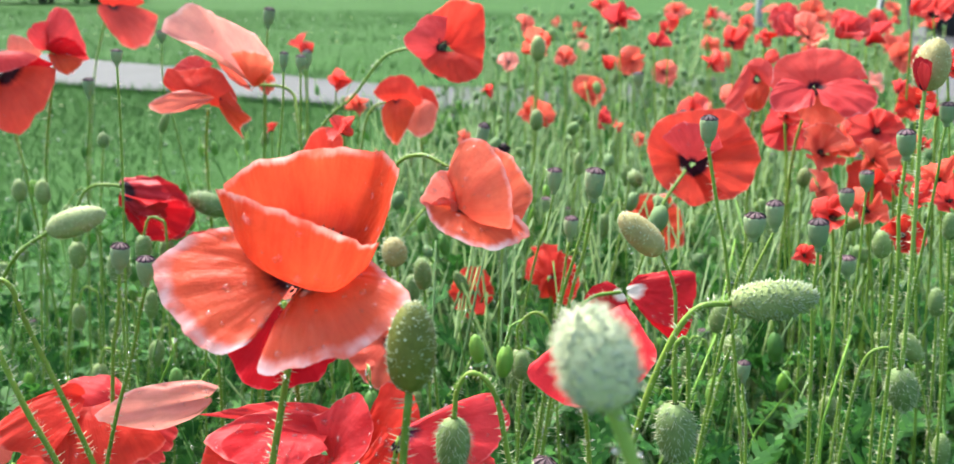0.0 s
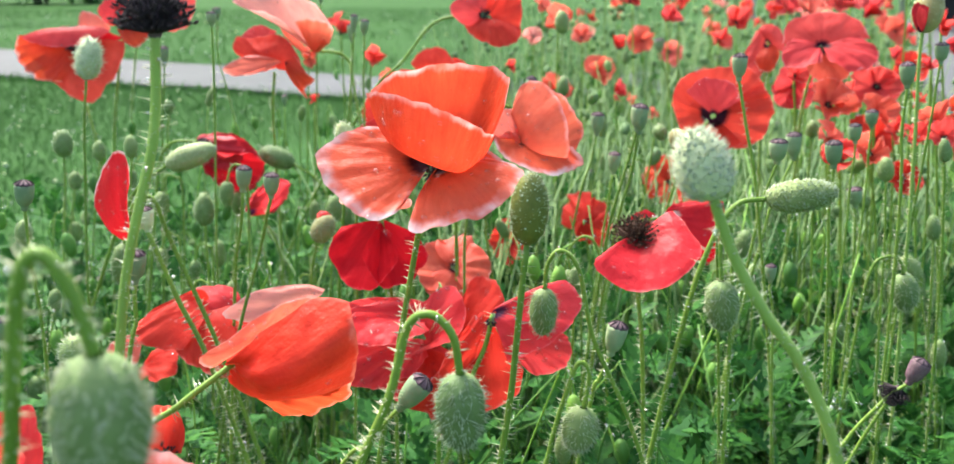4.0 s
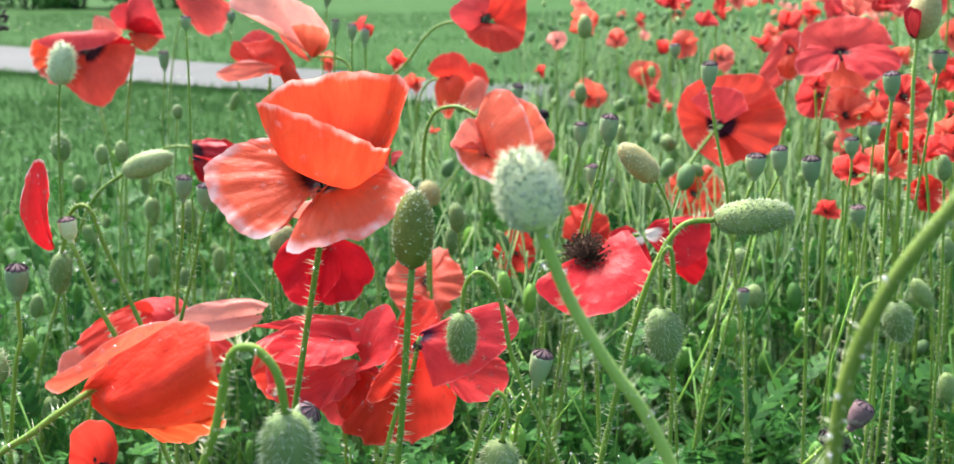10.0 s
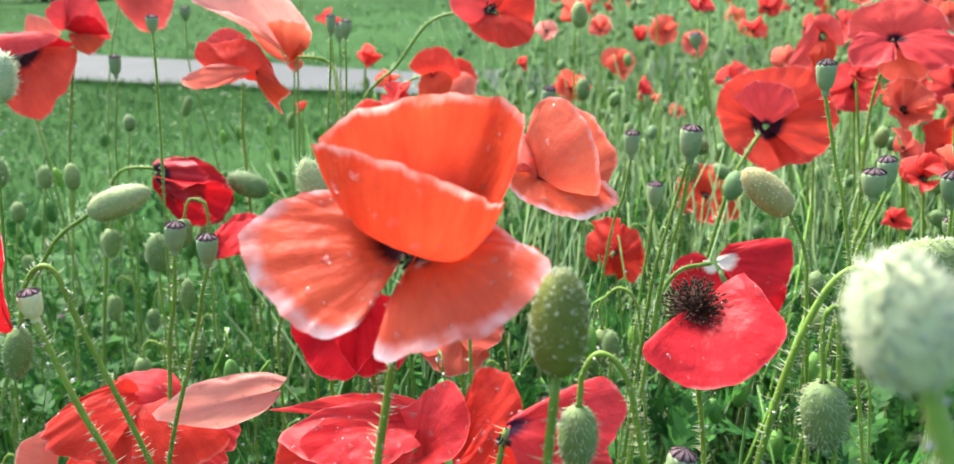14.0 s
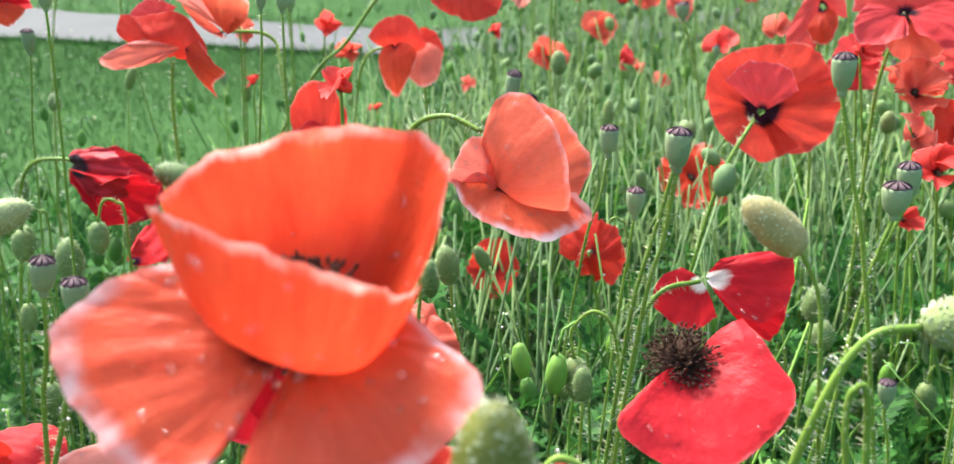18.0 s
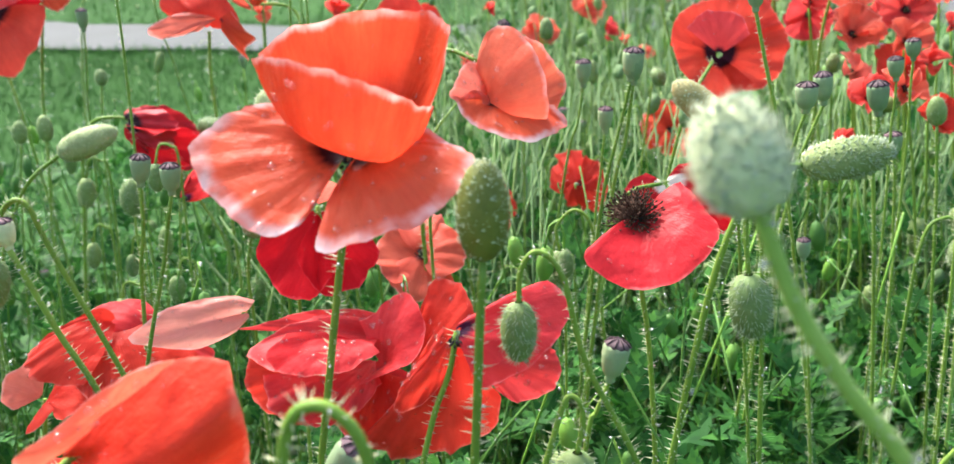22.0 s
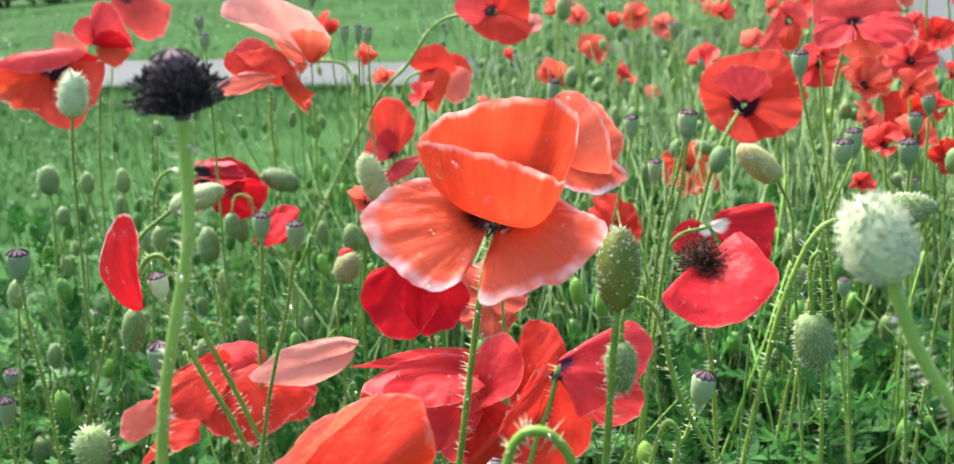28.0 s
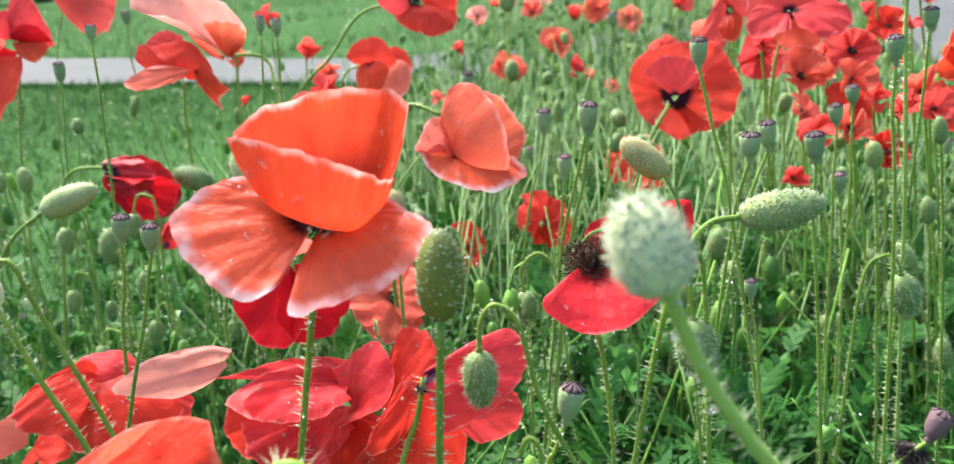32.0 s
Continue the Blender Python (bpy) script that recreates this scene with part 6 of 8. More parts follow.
open_poppy("red poppy in bloom in the bed", HAZY_ROSE_RED, [(-0.0393, 0.72, 0.4723), (-0.0393, 0.72, 0.5374)], (0.01, -0.5, 0.87), 0.0266, lift=38, cup=98, turn=68, bend=31, grid=(12, 8), r=0.0013)
open_poppy("red poppy in bloom in the bed", HAZY_ROSE_RED, [(0.2511, 2.2, 0.3852), (0.2514, 2.2, 0.5788)], (0.03, -0.9, 0.44), 0.0475, lift=29, cup=95, turn=25, bend=20, grid=(12, 8), r=0.0013)
open_poppy("red poppy in bloom in the bed", HAZY_ROSE_RED, [(0.2001, 2.0, 0.3463), (0.2023, 2.0, 0.525)], (0.03, -0.9, 0.44), 0.0483, lift=57, cup=95, turn=85, bend=20, grid=(12, 8), r=0.0013)
open_poppy("red poppy in bloom in the bed", HAZY_ROSE_RED, [(0.5024, 1.7, 0.351), (0.4888, 1.7, 0.5029)], (0.03, -0.9, 0.44), 0.0561, lift=67, cup=20, turn=0, bend=15, grid=(12, 8), r=0.0013)
open_poppy("red poppy in bloom in the bed", HAZY_ROSE_RED, [(0.5448, 2.1, 0.361), (0.5392, 2.1, 0.5463)], (0.03, -0.9, 0.44), 0.0603, lift=67, cup=95, turn=85, bend=20, grid=(12, 8), r=0.0013)
open_poppy("red poppy in bloom in the bed", HAZY_ROSE_RED, [(0.6536, 1.8, 0.4055), (0.6324, 1.8, 0.5628)], (0.03, -0.9, 0.44), 0.0555, lift=36, cup=20, turn=30, bend=15, grid=(12, 8), r=0.0013)
open_poppy("salmon poppy in bloom in the bed", SALMON, [(0.4444, 2.3, 0.3587), (0.4282, 2.3, 0.5613)], (0.03, -0.9, 0.44), 0.0607, lift=48, cup=20, turn=30, bend=15, grid=(12, 8), r=0.0013)
open_poppy("red poppy in bloom in the bed", HAZY_ROSE_RED, [(0.4894, 1.1, 0.5164), (0.4832, 1.1, 0.6099)], (0.03, -0.89, 0.46), 0.0445, lift=50, cup=20, turn=60, bend=15, grid=(16, 10), r=0.0013)
open_poppy("crimson poppy in bloom in the bed", HAZY_ROSE_CRIMSON, [(0.5008, 1.6, 0.4416), (0.4857, 1.6, 0.5808)], (0.24, -0.86, 0.45), 0.0568, lift=16, cup=20, turn=30, bend=15, grid=(12, 8), r=0.0013)
open_poppy("red poppy in bloom in the bed", HAZY_ROSE_RED, [(0.3753, 1.25, 0.4545), (0.3715, 1.25, 0.564)], (0.03, -0.75, 0.66), 0.0517, lift=64, cup=95, turn=25, bend=20, grid=(16, 10), r=0.0013)
open_poppy("crimson poppy in bloom in the bed", HAZY_ROSE_CRIMSON, [(0.4355, 1.1, 0.4899), (0.4212, 1.1, 0.5848)], (0.14, -0.8, 0.58), 0.0546, lift=37, cup=65, turn=45, bend=30, grid=(16, 10), r=0.0013)
open_poppy("orange-red poppy in bloom in the bed", HAZY_CORAL, [(0.3389, 0.86, 0.4269), (0.3304, 0.86, 0.5047)], (0.02, -0.68, 0.73), 0.05, lift=38, cup=20, turn=0, bend=15, grid=(16, 10), r=0.0013)
open_poppy("red poppy in bloom in the bed", HAZY_ROSE_RED, [(0.3332, 0.95, 0.438), (0.3224, 0.95, 0.5228)], (0.25, -0.9, 0.36), 0.0371, lift=52, cup=20, turn=30, bend=15, grid=(16, 10), r=0.0013)
open_poppy("red poppy in bloom in the bed", HAZY_ROSE_RED, [(0.3998, 0.92, 0.4323), (0.3945, 0.92, 0.5147)], (-0.08, -0.89, 0.46), 0.05, lift=11, cup=20, turn=0, bend=15, grid=(16, 10), r=0.0013)
open_poppy("red poppy in bloom in the bed", HAZY_ROSE_RED, [(0.3709, 0.74, 0.4232), (0.3601, 0.74, 0.4909)], (0.03, -0.75, 0.66), 0.0461, lift=55, cup=20, turn=60, bend=15, grid=(16, 10), r=0.0013)
open_poppy("orange-red poppy in bloom in the bed", HAZY_CORAL, [(0.3625, 0.8, 0.3977), (0.3507, 0.8, 0.4717)], (0.03, -0.83, 0.55), 0.0421, lift=36, cup=65, turn=75, bend=30, grid=(16, 10), r=0.0013)
open_poppy("red poppy in bloom in the bed", HAZY_ROSE_RED, [(0.4525, 0.9, 0.4924), (0.4409, 0.9, 0.5701)], (-0.18, -0.83, 0.54), 0.0438, lift=55, cup=104, turn=4, bend=23, grid=(16, 10), r=0.0013)
open_poppy("crimson poppy in bloom in the bed", HAZY_ROSE_CRIMSON, [(0.5263, 1.2, 0.4109), (0.5153, 1.2, 0.5176)], (0.03, -0.89, 0.46), 0.0427, lift=67, cup=35, turn=5, bend=40, grid=(12, 8), r=0.0013)
open_poppy("salmon poppy in bloom in the bed", SALMON, [(0.3548, 1.25, 0.3859), (0.3405, 1.25, 0.4985)], (0.03, -0.83, 0.55), 0.042, lift=52, cup=35, turn=5, bend=40, grid=(12, 8), r=0.0013)
open_poppy("orange-red poppy in bloom in the bed", HAZY_CORAL, [(0.5792, 1.5, 0.3662), (0.5582, 1.5, 0.5001)], (0.04, -0.94, 0.35), 0.0448, lift=45, cup=65, turn=45, bend=30, grid=(12, 8), r=0.0013)
open_poppy("crimson poppy in bloom in the bed", HAZY_ROSE_CRIMSON, [(0.2653, 1.35, 0.4364), (0.2557, 1.35, 0.5554)], (0.37, -0.65, 0.66), 0.0482, lift=44, cup=95, turn=25, bend=20, grid=(12, 8), r=0.0013)
open_poppy("salmon poppy in bloom in the bed", SALMON, [(0.1522, 1.5, 0.3871), (0.1498, 1.5, 0.5216)], (0.03, -0.9, 0.44), 0.0415, lift=46, cup=20, turn=30, bend=15, grid=(12, 8), r=0.0013)
open_poppy("red poppy in bloom in the bed", HAZY_ROSE_RED, [(0.7823, 2.0, 0.3846), (0.764, 2.0, 0.5594)], (0.03, -0.85, 0.52), 0.057, lift=17, cup=20, turn=0, bend=15, grid=(12, 8), r=0.0013)
open_poppy("red poppy in bloom in the bed", HAZY_ROSE_RED, [(0.3752, 0.7, 0.4389), (0.3673, 0.7, 0.5025)], (0.03, -0.85, 0.52), 0.033, lift=36, cup=20, turn=30, bend=15, grid=(16, 10), r=0.0013)
open_poppy("red poppy in bloom in the bed", HAZY_ROSE_RED, [(0.4476, 1.1, 0.3871), (0.4346, 1.1, 0.4867)], (0.03, -0.9, 0.44), 0.0395, lift=41, cup=80, turn=20, bend=25, grid=(12, 8), r=0.0013)
open_poppy("crimson poppy in bloom in the bed", HAZY_ROSE_CRIMSON, [(0.827, 1.9, 0.3364), (0.8012, 1.9, 0.5048)], (0.03, -0.9, 0.44), 0.0567, lift=58, cup=20, turn=60, bend=15, grid=(12, 8), r=0.0013)
open_poppy("red poppy in bloom beside the paving", CRIMSON, [(0.7804, 1.6, 0.3445), (0.7679, 1.6, 0.499)], (-0.19, -0.82, 0.54), 0.047, lift=20, cup=30, turn=80)
open_poppy("red poppy in bloom beside the paving", CRIMSON, [(0.8031, 1.65, 0.3795), (0.7903, 1.65, 0.5365)], (0.02, -0.84, 0.55), 0.0376, lift=20, cup=30, turn=85)
open_poppy("red poppy in bloom beside the paving", ORANGE, [(0.4215, 0.75, 0.4406), (0.4149, 0.75, 0.5191)], (-0.21, -0.8, 0.57), 0.0563, lift=20, cup=30, turn=10)
open_poppy("red poppy in bloom beside the paving", RED, [(0.453, 0.8, 0.3924), (0.4457, 0.8, 0.4774)], (-0.21, -0.8, 0.57), 0.0494, lift=20, cup=30, turn=18)
open_poppy("red poppy in bloom in the bed", RED, [(0.4103, 0.95, 0.3669), (0.407, 0.95, 0.458)], (0.02, -0.92, 0.39), 0.0526, lift=20, cup=30, turn=50)
open_poppy("red poppy in bloom in the bed", RED, [(0.4043, 0.85, 0.355), (0.4003, 0.85, 0.4385)], (0.04, -0.8, 0.6), 0.0422, lift=20, cup=30, turn=25)
open_poppy("red poppy in bloom in the bed", RED, [(0.5042, 1.1, 0.4121), (0.4997, 1.1, 0.5131)], (-0.31, -0.81, 0.5), 0.0464, lift=20, cup=30, turn=10)

# ---------------------------------------------------------------- buds
bud("spotted green poppy bud upright on a bristly stem", [(0.0313, 0.345, 0.3867), (0.0404, 0.345, 0.4511), (0.0462, 0.345, 0.5171)], (0.0478, 0.345, 0.5469), 0.0158, mat=BUD_OLIVE, hairs=420, r=0.0021, hair_len=0.07)
bud("drooping hairy green poppy bud on a hooked stem", [(0.103, 0.413, 0.3955), (0.0806, 0.413, 0.4483), (0.0736, 0.413, 0.4847), (0.065, 0.413, 0.494), (0.058, 0.413, 0.4871), (0.0565, 0.413, 0.4741)], (0.0556, 0.413, 0.4501), 0.0138, hairs=420, r=0.0016, hair_len=0.16)
bud("drooping hairy green poppy bud on a long hooked stem", [(-0.0211, 0.257, 0.4388), (-0.0031, 0.257, 0.4861), (0.0049, 0.257, 0.511), (0.0135, 0.257, 0.5172), (0.0204, 0.257, 0.5102), (0.0226, 0.257, 0.4956)], (0.0226, 0.257, 0.4685), 0.0169, hairs=520, r=0.0021, hair_len=0.14)
bud("large drooping green poppy bud on a tall hooked stem", [(-0.0637, 0.12, 0.4899), (-0.0577, 0.12, 0.5362), (-0.0517, 0.12, 0.5699), (-0.0455, 0.12, 0.5779), (-0.0409, 0.12, 0.5719), (-0.0382, 0.12, 0.5576)], (-0.0382, 0.12, 0.5291), 0.0184, hairs=560, r=0.0021, hair_len=0.1)
bud("pale green poppy bud with white bumps on a thick slanting stem", [(0.1510, 0.240, 0.2600), (0.1500, 0.241, 0.4000), (0.1450, 0.243, 0.4660), (0.1320, 0.244, 0.5030), (0.1180, 0.244, 0.5240), (0.1080, 0.244, 0.5410), (0.1003, 0.244, 0.5600)], (0.0928, 0.246, 0.5800), 0.0163, mat=BUD_PALE, stem_mat=STEM_PALE, hairs=900, r=0.0026, hair_len=0.12)
bud("green poppy bud on a thick slanting stem", [(0.1708, 0.2, 0.30), (0.1700, 0.2, 0.46), (0.1698, 0.2, 0.5175), (0.1716, 0.2, 0.5417), (0.1785, 0.2, 0.5630), (0.1895, 0.2, 0.5810), (0.2020, 0.2, 0.6030)], (0.2080, 0.2, 0.6220), 0.0151, stem_mat=STEM_SHADED, hairs=200, r=0.0024)
bud("bristly green poppy bud held level on an arched stem", [(0.1345, 0.46, 0.4381), (0.1469, 0.46, 0.4857), (0.1589, 0.46, 0.5064), (0.1744, 0.46, 0.5098)], (0.2105, 0.46, 0.5134), 0.0168, mat=BUD_LIGHT, hairs=760, r=0.0021, hair_len=0.085)
bud("straw-green poppy bud leaning on a thin stem", [(0.1575, 0.496, 0.4777), (0.1553, 0.496, 0.5051), (0.1475, 0.496, 0.5217)], (0.1281, 0.496, 0.5395), 0.0141, mat=BUD_STRAW, hairs=320, r=0.0012, hair_len=0.06)
bud("grey-green poppy bud leaning over, hairy", [(-0.2378, 0.592, 0.433), (-0.2136, 0.592, 0.4809), (-0.1902, 0.592, 0.5003)], (-0.1568, 0.592, 0.5122), 0.0161, mat=BUD_GREY, hairs=380, r=0.0017, hair_len=0.1)
bud("drooping dark green hairy poppy bud", [(0.2734, 0.583, 0.3782), (0.2799, 0.583, 0.432), (0.289, 0.583, 0.4426), (0.2976, 0.583, 0.4391), (0.3007, 0.583, 0.4299)], (0.3061, 0.583, 0.4047), 0.0176, hairs=380, r=0.0015)
bud("drooping hairy green poppy bud low in the bed", [(0.1546, 0.442, 0.3918), (0.1535, 0.442, 0.4891), (0.1502, 0.442, 0.4981), (0.148, 0.442, 0.4895), (0.1492, 0.442, 0.4696)], (0.1516, 0.442, 0.4424), 0.0172, hairs=420, r=0.0015)
bud("drooping hairy green poppy bud", [(0.1114, 0.64, 0.3567), (0.105, 0.64, 0.4224), (0.0935, 0.64, 0.4392), (0.0827, 0.64, 0.4296), (0.0841, 0.64, 0.4138)], (0.0867, 0.64, 0.3897), 0.0138, hairs=260, r=0.0014)
bud("drooping hairy green poppy bud low in the bed", [(0.059, 0.4, 0.3942), (0.0678, 0.4, 0.4281), (0.0743, 0.4, 0.4413), (0.0791, 0.4, 0.4357), (0.0761, 0.4, 0.4166)], (0.0729, 0.4, 0.3934), 0.0178, hairs=420, r=0.0016)
bud("drooping hairy poppy bud behind a leaning stem", [(-0.1323, 0.5, 0.4019), (-0.159, 0.5, 0.4771), (-0.1664, 0.5, 0.4964), (-0.1738, 0.5, 0.4999), (-0.1814, 0.5, 0.491), (-0.1867, 0.5, 0.4708)], (-0.1921, 0.5, 0.4466), 0.0123, hairs=260, r=0.0018)
bud("green poppy bud low on a bent stem", [(-0.1796, 0.42, 0.3859), (-0.1818, 0.42, 0.4066), (-0.1841, 0.42, 0.4252)], (-0.1863, 0.42, 0.444), 0.0166, hairs=260)
bud("grey-green poppy bud upright", [(-0.2211, 0.75, 0.3498), (-0.22, 0.75, 0.3899), (-0.2186, 0.75, 0.4173)], (-0.2185, 0.75, 0.4442), 0.0165, hairs=200)
bud("green poppy bud beside a wine-red bloom", [(-0.1141, 0.84, 0.3872), (-0.1378, 0.84, 0.435), (-0.1615, 0.84, 0.4524)], (-0.1916, 0.84, 0.4644), 0.0193, hairs=200)
bud("straw-coloured poppy bud behind the large bloom", [(0.0087, 0.62, 0.426), (0.0091, 0.62, 0.4577), (0.0082, 0.62, 0.4748)], (0.0058, 0.62, 0.4923), 0.0154, mat=BUD_STRAW, hairs=200)
bud("green poppy bud upright", [(0.0267, 0.66, 0.4022), (0.0228, 0.66, 0.4321), (0.0213, 0.66, 0.4471)], (0.0191, 0.66, 0.4678), 0.0118, hairs=160)
bud("pale hairy poppy bud upright on a bristly stem", [(-0.2883, 0.6726, 0.4177), (-0.282, 0.6726, 0.4937), (-0.2744, 0.6726, 0.5489)], (-0.2672, 0.6726, 0.5779), 0.0185, mat=BUD_PALE, hairs=420, r=0.0014, hair_len=0.16)
bud("bursting straw-coloured poppy bud showing red petals", [(0.3075, 0.6, 0.4408), (0.3028, 0.6, 0.5455), (0.302, 0.6, 0.5874)], (0.3063, 0.6, 0.6149), 0.019, mat=BUD_STRAW, stem_mat=STEM_PALE, hairs=260, r=0.0017, hair_len=0.06)
poppy("crumpled red petals showing in a bursting bud", WINE, [(0.3006, 0.597, 0.5461), (0.3002, 0.597, 0.5864)], [
], eye=0, stalk=0, wet=0, fans=[
    ((0.2988, 0.592, 0.5876), (0.2916, 0.592, 0.596), (0.291, 0.59, 0.6052), (0.2975, 0.585, 0.6038), 0.002, 0.04, WINE),
    ((0.2975, 0.588, 0.5881), (0.2918, 0.588, 0.5977), (0.2929, 0.586, 0.6036), (0.2969, 0.584, 0.6001), 0.002, 0.05, CRIMSON),
])
bud("green poppy bud on a thin stem", [(-0.381, 0.837, 0.3906), (-0.3765, 0.837, 0.4329), (-0.3746, 0.837, 0.4589)], (-0.3733, 0.837, 0.484), 0.0173, hairs=200)
bud("straw-green hairy poppy bud behind the large bloom", [(-0.0592, 0.558, 0.4512), (-0.0569, 0.558, 0.4847), (-0.0585, 0.558, 0.5059)], (-0.0665, 0.558, 0.5347), 0.0144, mat=BUD_GREY, hairs=320)
bud("hairy poppy bud bursting red at the tip", [(-0.0984, 0.6, 0.3936), (-0.0987, 0.6, 0.4215), (-0.0934, 0.6, 0.4453)], (-0.0840, 0.6, 0.4640), 0.0158, mat=BUD_STRAW, hairs=160, split=(CRIMSON, 1))
bud("green poppy bud on a thin stem", [(0.1692, 0.9, 0.3892), (0.1795, 0.9, 0.4697)], (0.1898, 0.9, 0.4764), 0.016, hairs=120, r=0.0013, wet=1)
bud("green poppy bud on a thin stem", [(0.3314, 0.9, 0.3942), (0.3299, 0.9, 0.4689)], (0.3305, 0.9, 0.4851), 0.0116, hairs=120, r=0.0013, wet=1)
bud("green poppy bud on a thin stem", [(0.4337, 1.2, 0.4636), (0.4285, 1.2, 0.5594)], (0.4268, 1.2, 0.5771), 0.0138, hairs=120, r=0.0013, wet=1)
bud("green poppy bud on a thin stem", [(0.1014, 1.2, 0.4566), (0.1035, 1.2, 0.5488)], (0.1029, 1.2, 0.5764), 0.0181, hairs=120, r=0.0013, wet=1)
bud("green poppy bud on a thin stem", [(0.0993, 1.1, 0.3939), (0.1012, 1.1, 0.4833)], (0.1007, 1.1, 0.5055), 0.0143, hairs=120, r=0.0013, wet=1)
bud("green poppy bud on a thin stem", [(0.219, 0.7, 0.3492), (0.2218, 0.7, 0.4067)], (0.2244, 0.7, 0.429), 0.0143, hairs=120, r=0.0013, wet=1)
bud("green poppy bud on a thin stem", [(0.2478, 0.75, 0.301), (0.2457, 0.75, 0.3664)], (0.2443, 0.75, 0.3859), 0.0146, hairs=120, r=0.0013, wet=1)
bud("green poppy bud on a thin stem", [(0.3764, 0.7, 0.3309), (0.3612, 0.7, 0.3895)], (0.3485, 0.7, 0.4094), 0.0126, hairs=120, r=0.0013, wet=1)
bud("green poppy bud on a thin stem", [(0.3303, 0.6, 0.4564), (0.3263, 0.6, 0.5031)], (0.3243, 0.6, 0.5187), 0.0082, hairs=120, r=0.0013, wet=1)
bud("green poppy bud on a thin stem", [(0.3005, 0.62, 0.4368), (0.2972, 0.62, 0.4859)], (0.2953, 0.62, 0.5022), 0.0107, hairs=120, r=0.0013, wet=1)
bud("green poppy bud on a thin stem", [(0.3743, 0.7, 0.3649), (0.3695, 0.7, 0.4225)], (0.3671, 0.7, 0.4418), 0.0108, hairs=120, r=0.0013, wet=1)
bud("green poppy bud on a thin stem", [(-0.3418, 1.0, 0.3887), (-0.3301, 1.0, 0.4752)], (-0.3288, 1.0, 0.4899), 0.0108, hairs=120, r=0.0013, wet=1)
bud("green poppy bud on a thin stem", [(-0.3045, 0.8, 0.3989), (-0.2963, 0.8, 0.4653)], (-0.2962, 0.8, 0.4851), 0.0116, hairs=120, r=0.0013, wet=1)
bud("green poppy bud on a thin stem", [(0.0841, 0.6, 0.3598), (0.0853, 0.6, 0.4118)], (0.085, 0.6, 0.4282), 0.0094, hairs=120, r=0.0013, wet=1)
bud("green poppy bud on a thin stem", [(-0.3833, 0.9, 0.365), (-0.3682, 0.9, 0.4435)], (-0.367, 0.9, 0.4631), 0.0123, hairs=120, r=0.0013, wet=1)
bud("green poppy bud on a thin stem", [(-0.4137, 0.9, 0.3329), (-0.3964, 0.9, 0.4141)], (-0.3943, 0.9, 0.4316), 0.0125, hairs=120, r=0.0013, wet=1)
bud("green poppy bud on a thin stem", [(-0.1164, 0.8, 0.3328), (-0.1064, 0.8, 0.4035)], (-0.1044, 0.8, 0.4246), 0.0111, hairs=120, r=0.0013, wet=1)
bud("green poppy bud on a thin stem", [(-0.3486, 0.7, 0.2894), (-0.3334, 0.7, 0.3554)], (-0.3297, 0.7, 0.3751), 0.011, hairs=120, r=0.0013, wet=1)
bud("green poppy bud on a thin stem", [(-0.31, 0.6, 0.3803), (-0.2995, 0.6, 0.4409)], (-0.2972, 0.6, 0.4591), 0.0114, hairs=120, r=0.0013, wet=1)
bud("green poppy bud on a thin stem", [(-0.2286, 0.85, 0.3204), (-0.2188, 0.85, 0.4018)], (-0.217, 0.85, 0.4262), 0.013, hairs=120, r=0.0013, wet=1)
bud("green poppy bud on a thin stem", [(0.074, 0.55, 0.2455), (0.0761, 0.55, 0.306)], (0.0759, 0.55, 0.3284), 0.0111, hairs=120, r=0.0013, wet=1)
bud("green poppy bud on a thin stem", [(0.3667, 0.65, 0.2686), (0.3628, 0.65, 0.3358)], (0.3605, 0.65, 0.3583), 0.0115, hairs=120, r=0.0013, wet=1)
bud("green poppy bud on a thin stem", [(-0.1061, 0.7, 0.3657), (-0.0996, 0.7, 0.434)], (-0.0986, 0.7, 0.4544), 0.0129, hairs=120, r=0.0013, wet=1)
bud("green poppy bud on a thin stem", [(-0.0013, 0.75, 0.3317), (0.0031, 0.75, 0.4039)], (0.0035, 0.75, 0.428), 0.0117, hairs=120, r=0.0013, wet=1)
bud("green poppy bud on a thin stem", [(-0.267, 0.9, 0.2463), (-0.256, 0.9, 0.3345)], (-0.2539, 0.9, 0.3609), 0.0127, hairs=120, r=0.0013, wet=1)
bud("green poppy bud on a thin stem", [(-0.3343, 0.9, 0.2946), (-0.3219, 0.9, 0.3822)], (-0.3197, 0.9, 0.4054), 0.0125, hairs=120, r=0.0013, wet=1)
bud("drooping hairy green poppy bud on a hooked stem", [(-0.2076, 0.7, 0.2886), (-0.2032, 0.7, 0.3711), (-0.2066, 0.7, 0.3823), (-0.2127, 0.7, 0.3831), (-0.2173, 0.7, 0.3717)], (-0.2193, 0.7, 0.3508), 0.0115, hairs=160, r=0.0013)
bud("drooping hairy green poppy bud on a hooked stem", [(-0.2652, 0.8, 0.2893), (-0.2598, 0.8, 0.3815), (-0.2636, 0.8, 0.394), (-0.2706, 0.8, 0.3949), (-0.276, 0.8, 0.3812)], (-0.2781, 0.8, 0.3599), 0.011, hairs=160, r=0.0013)
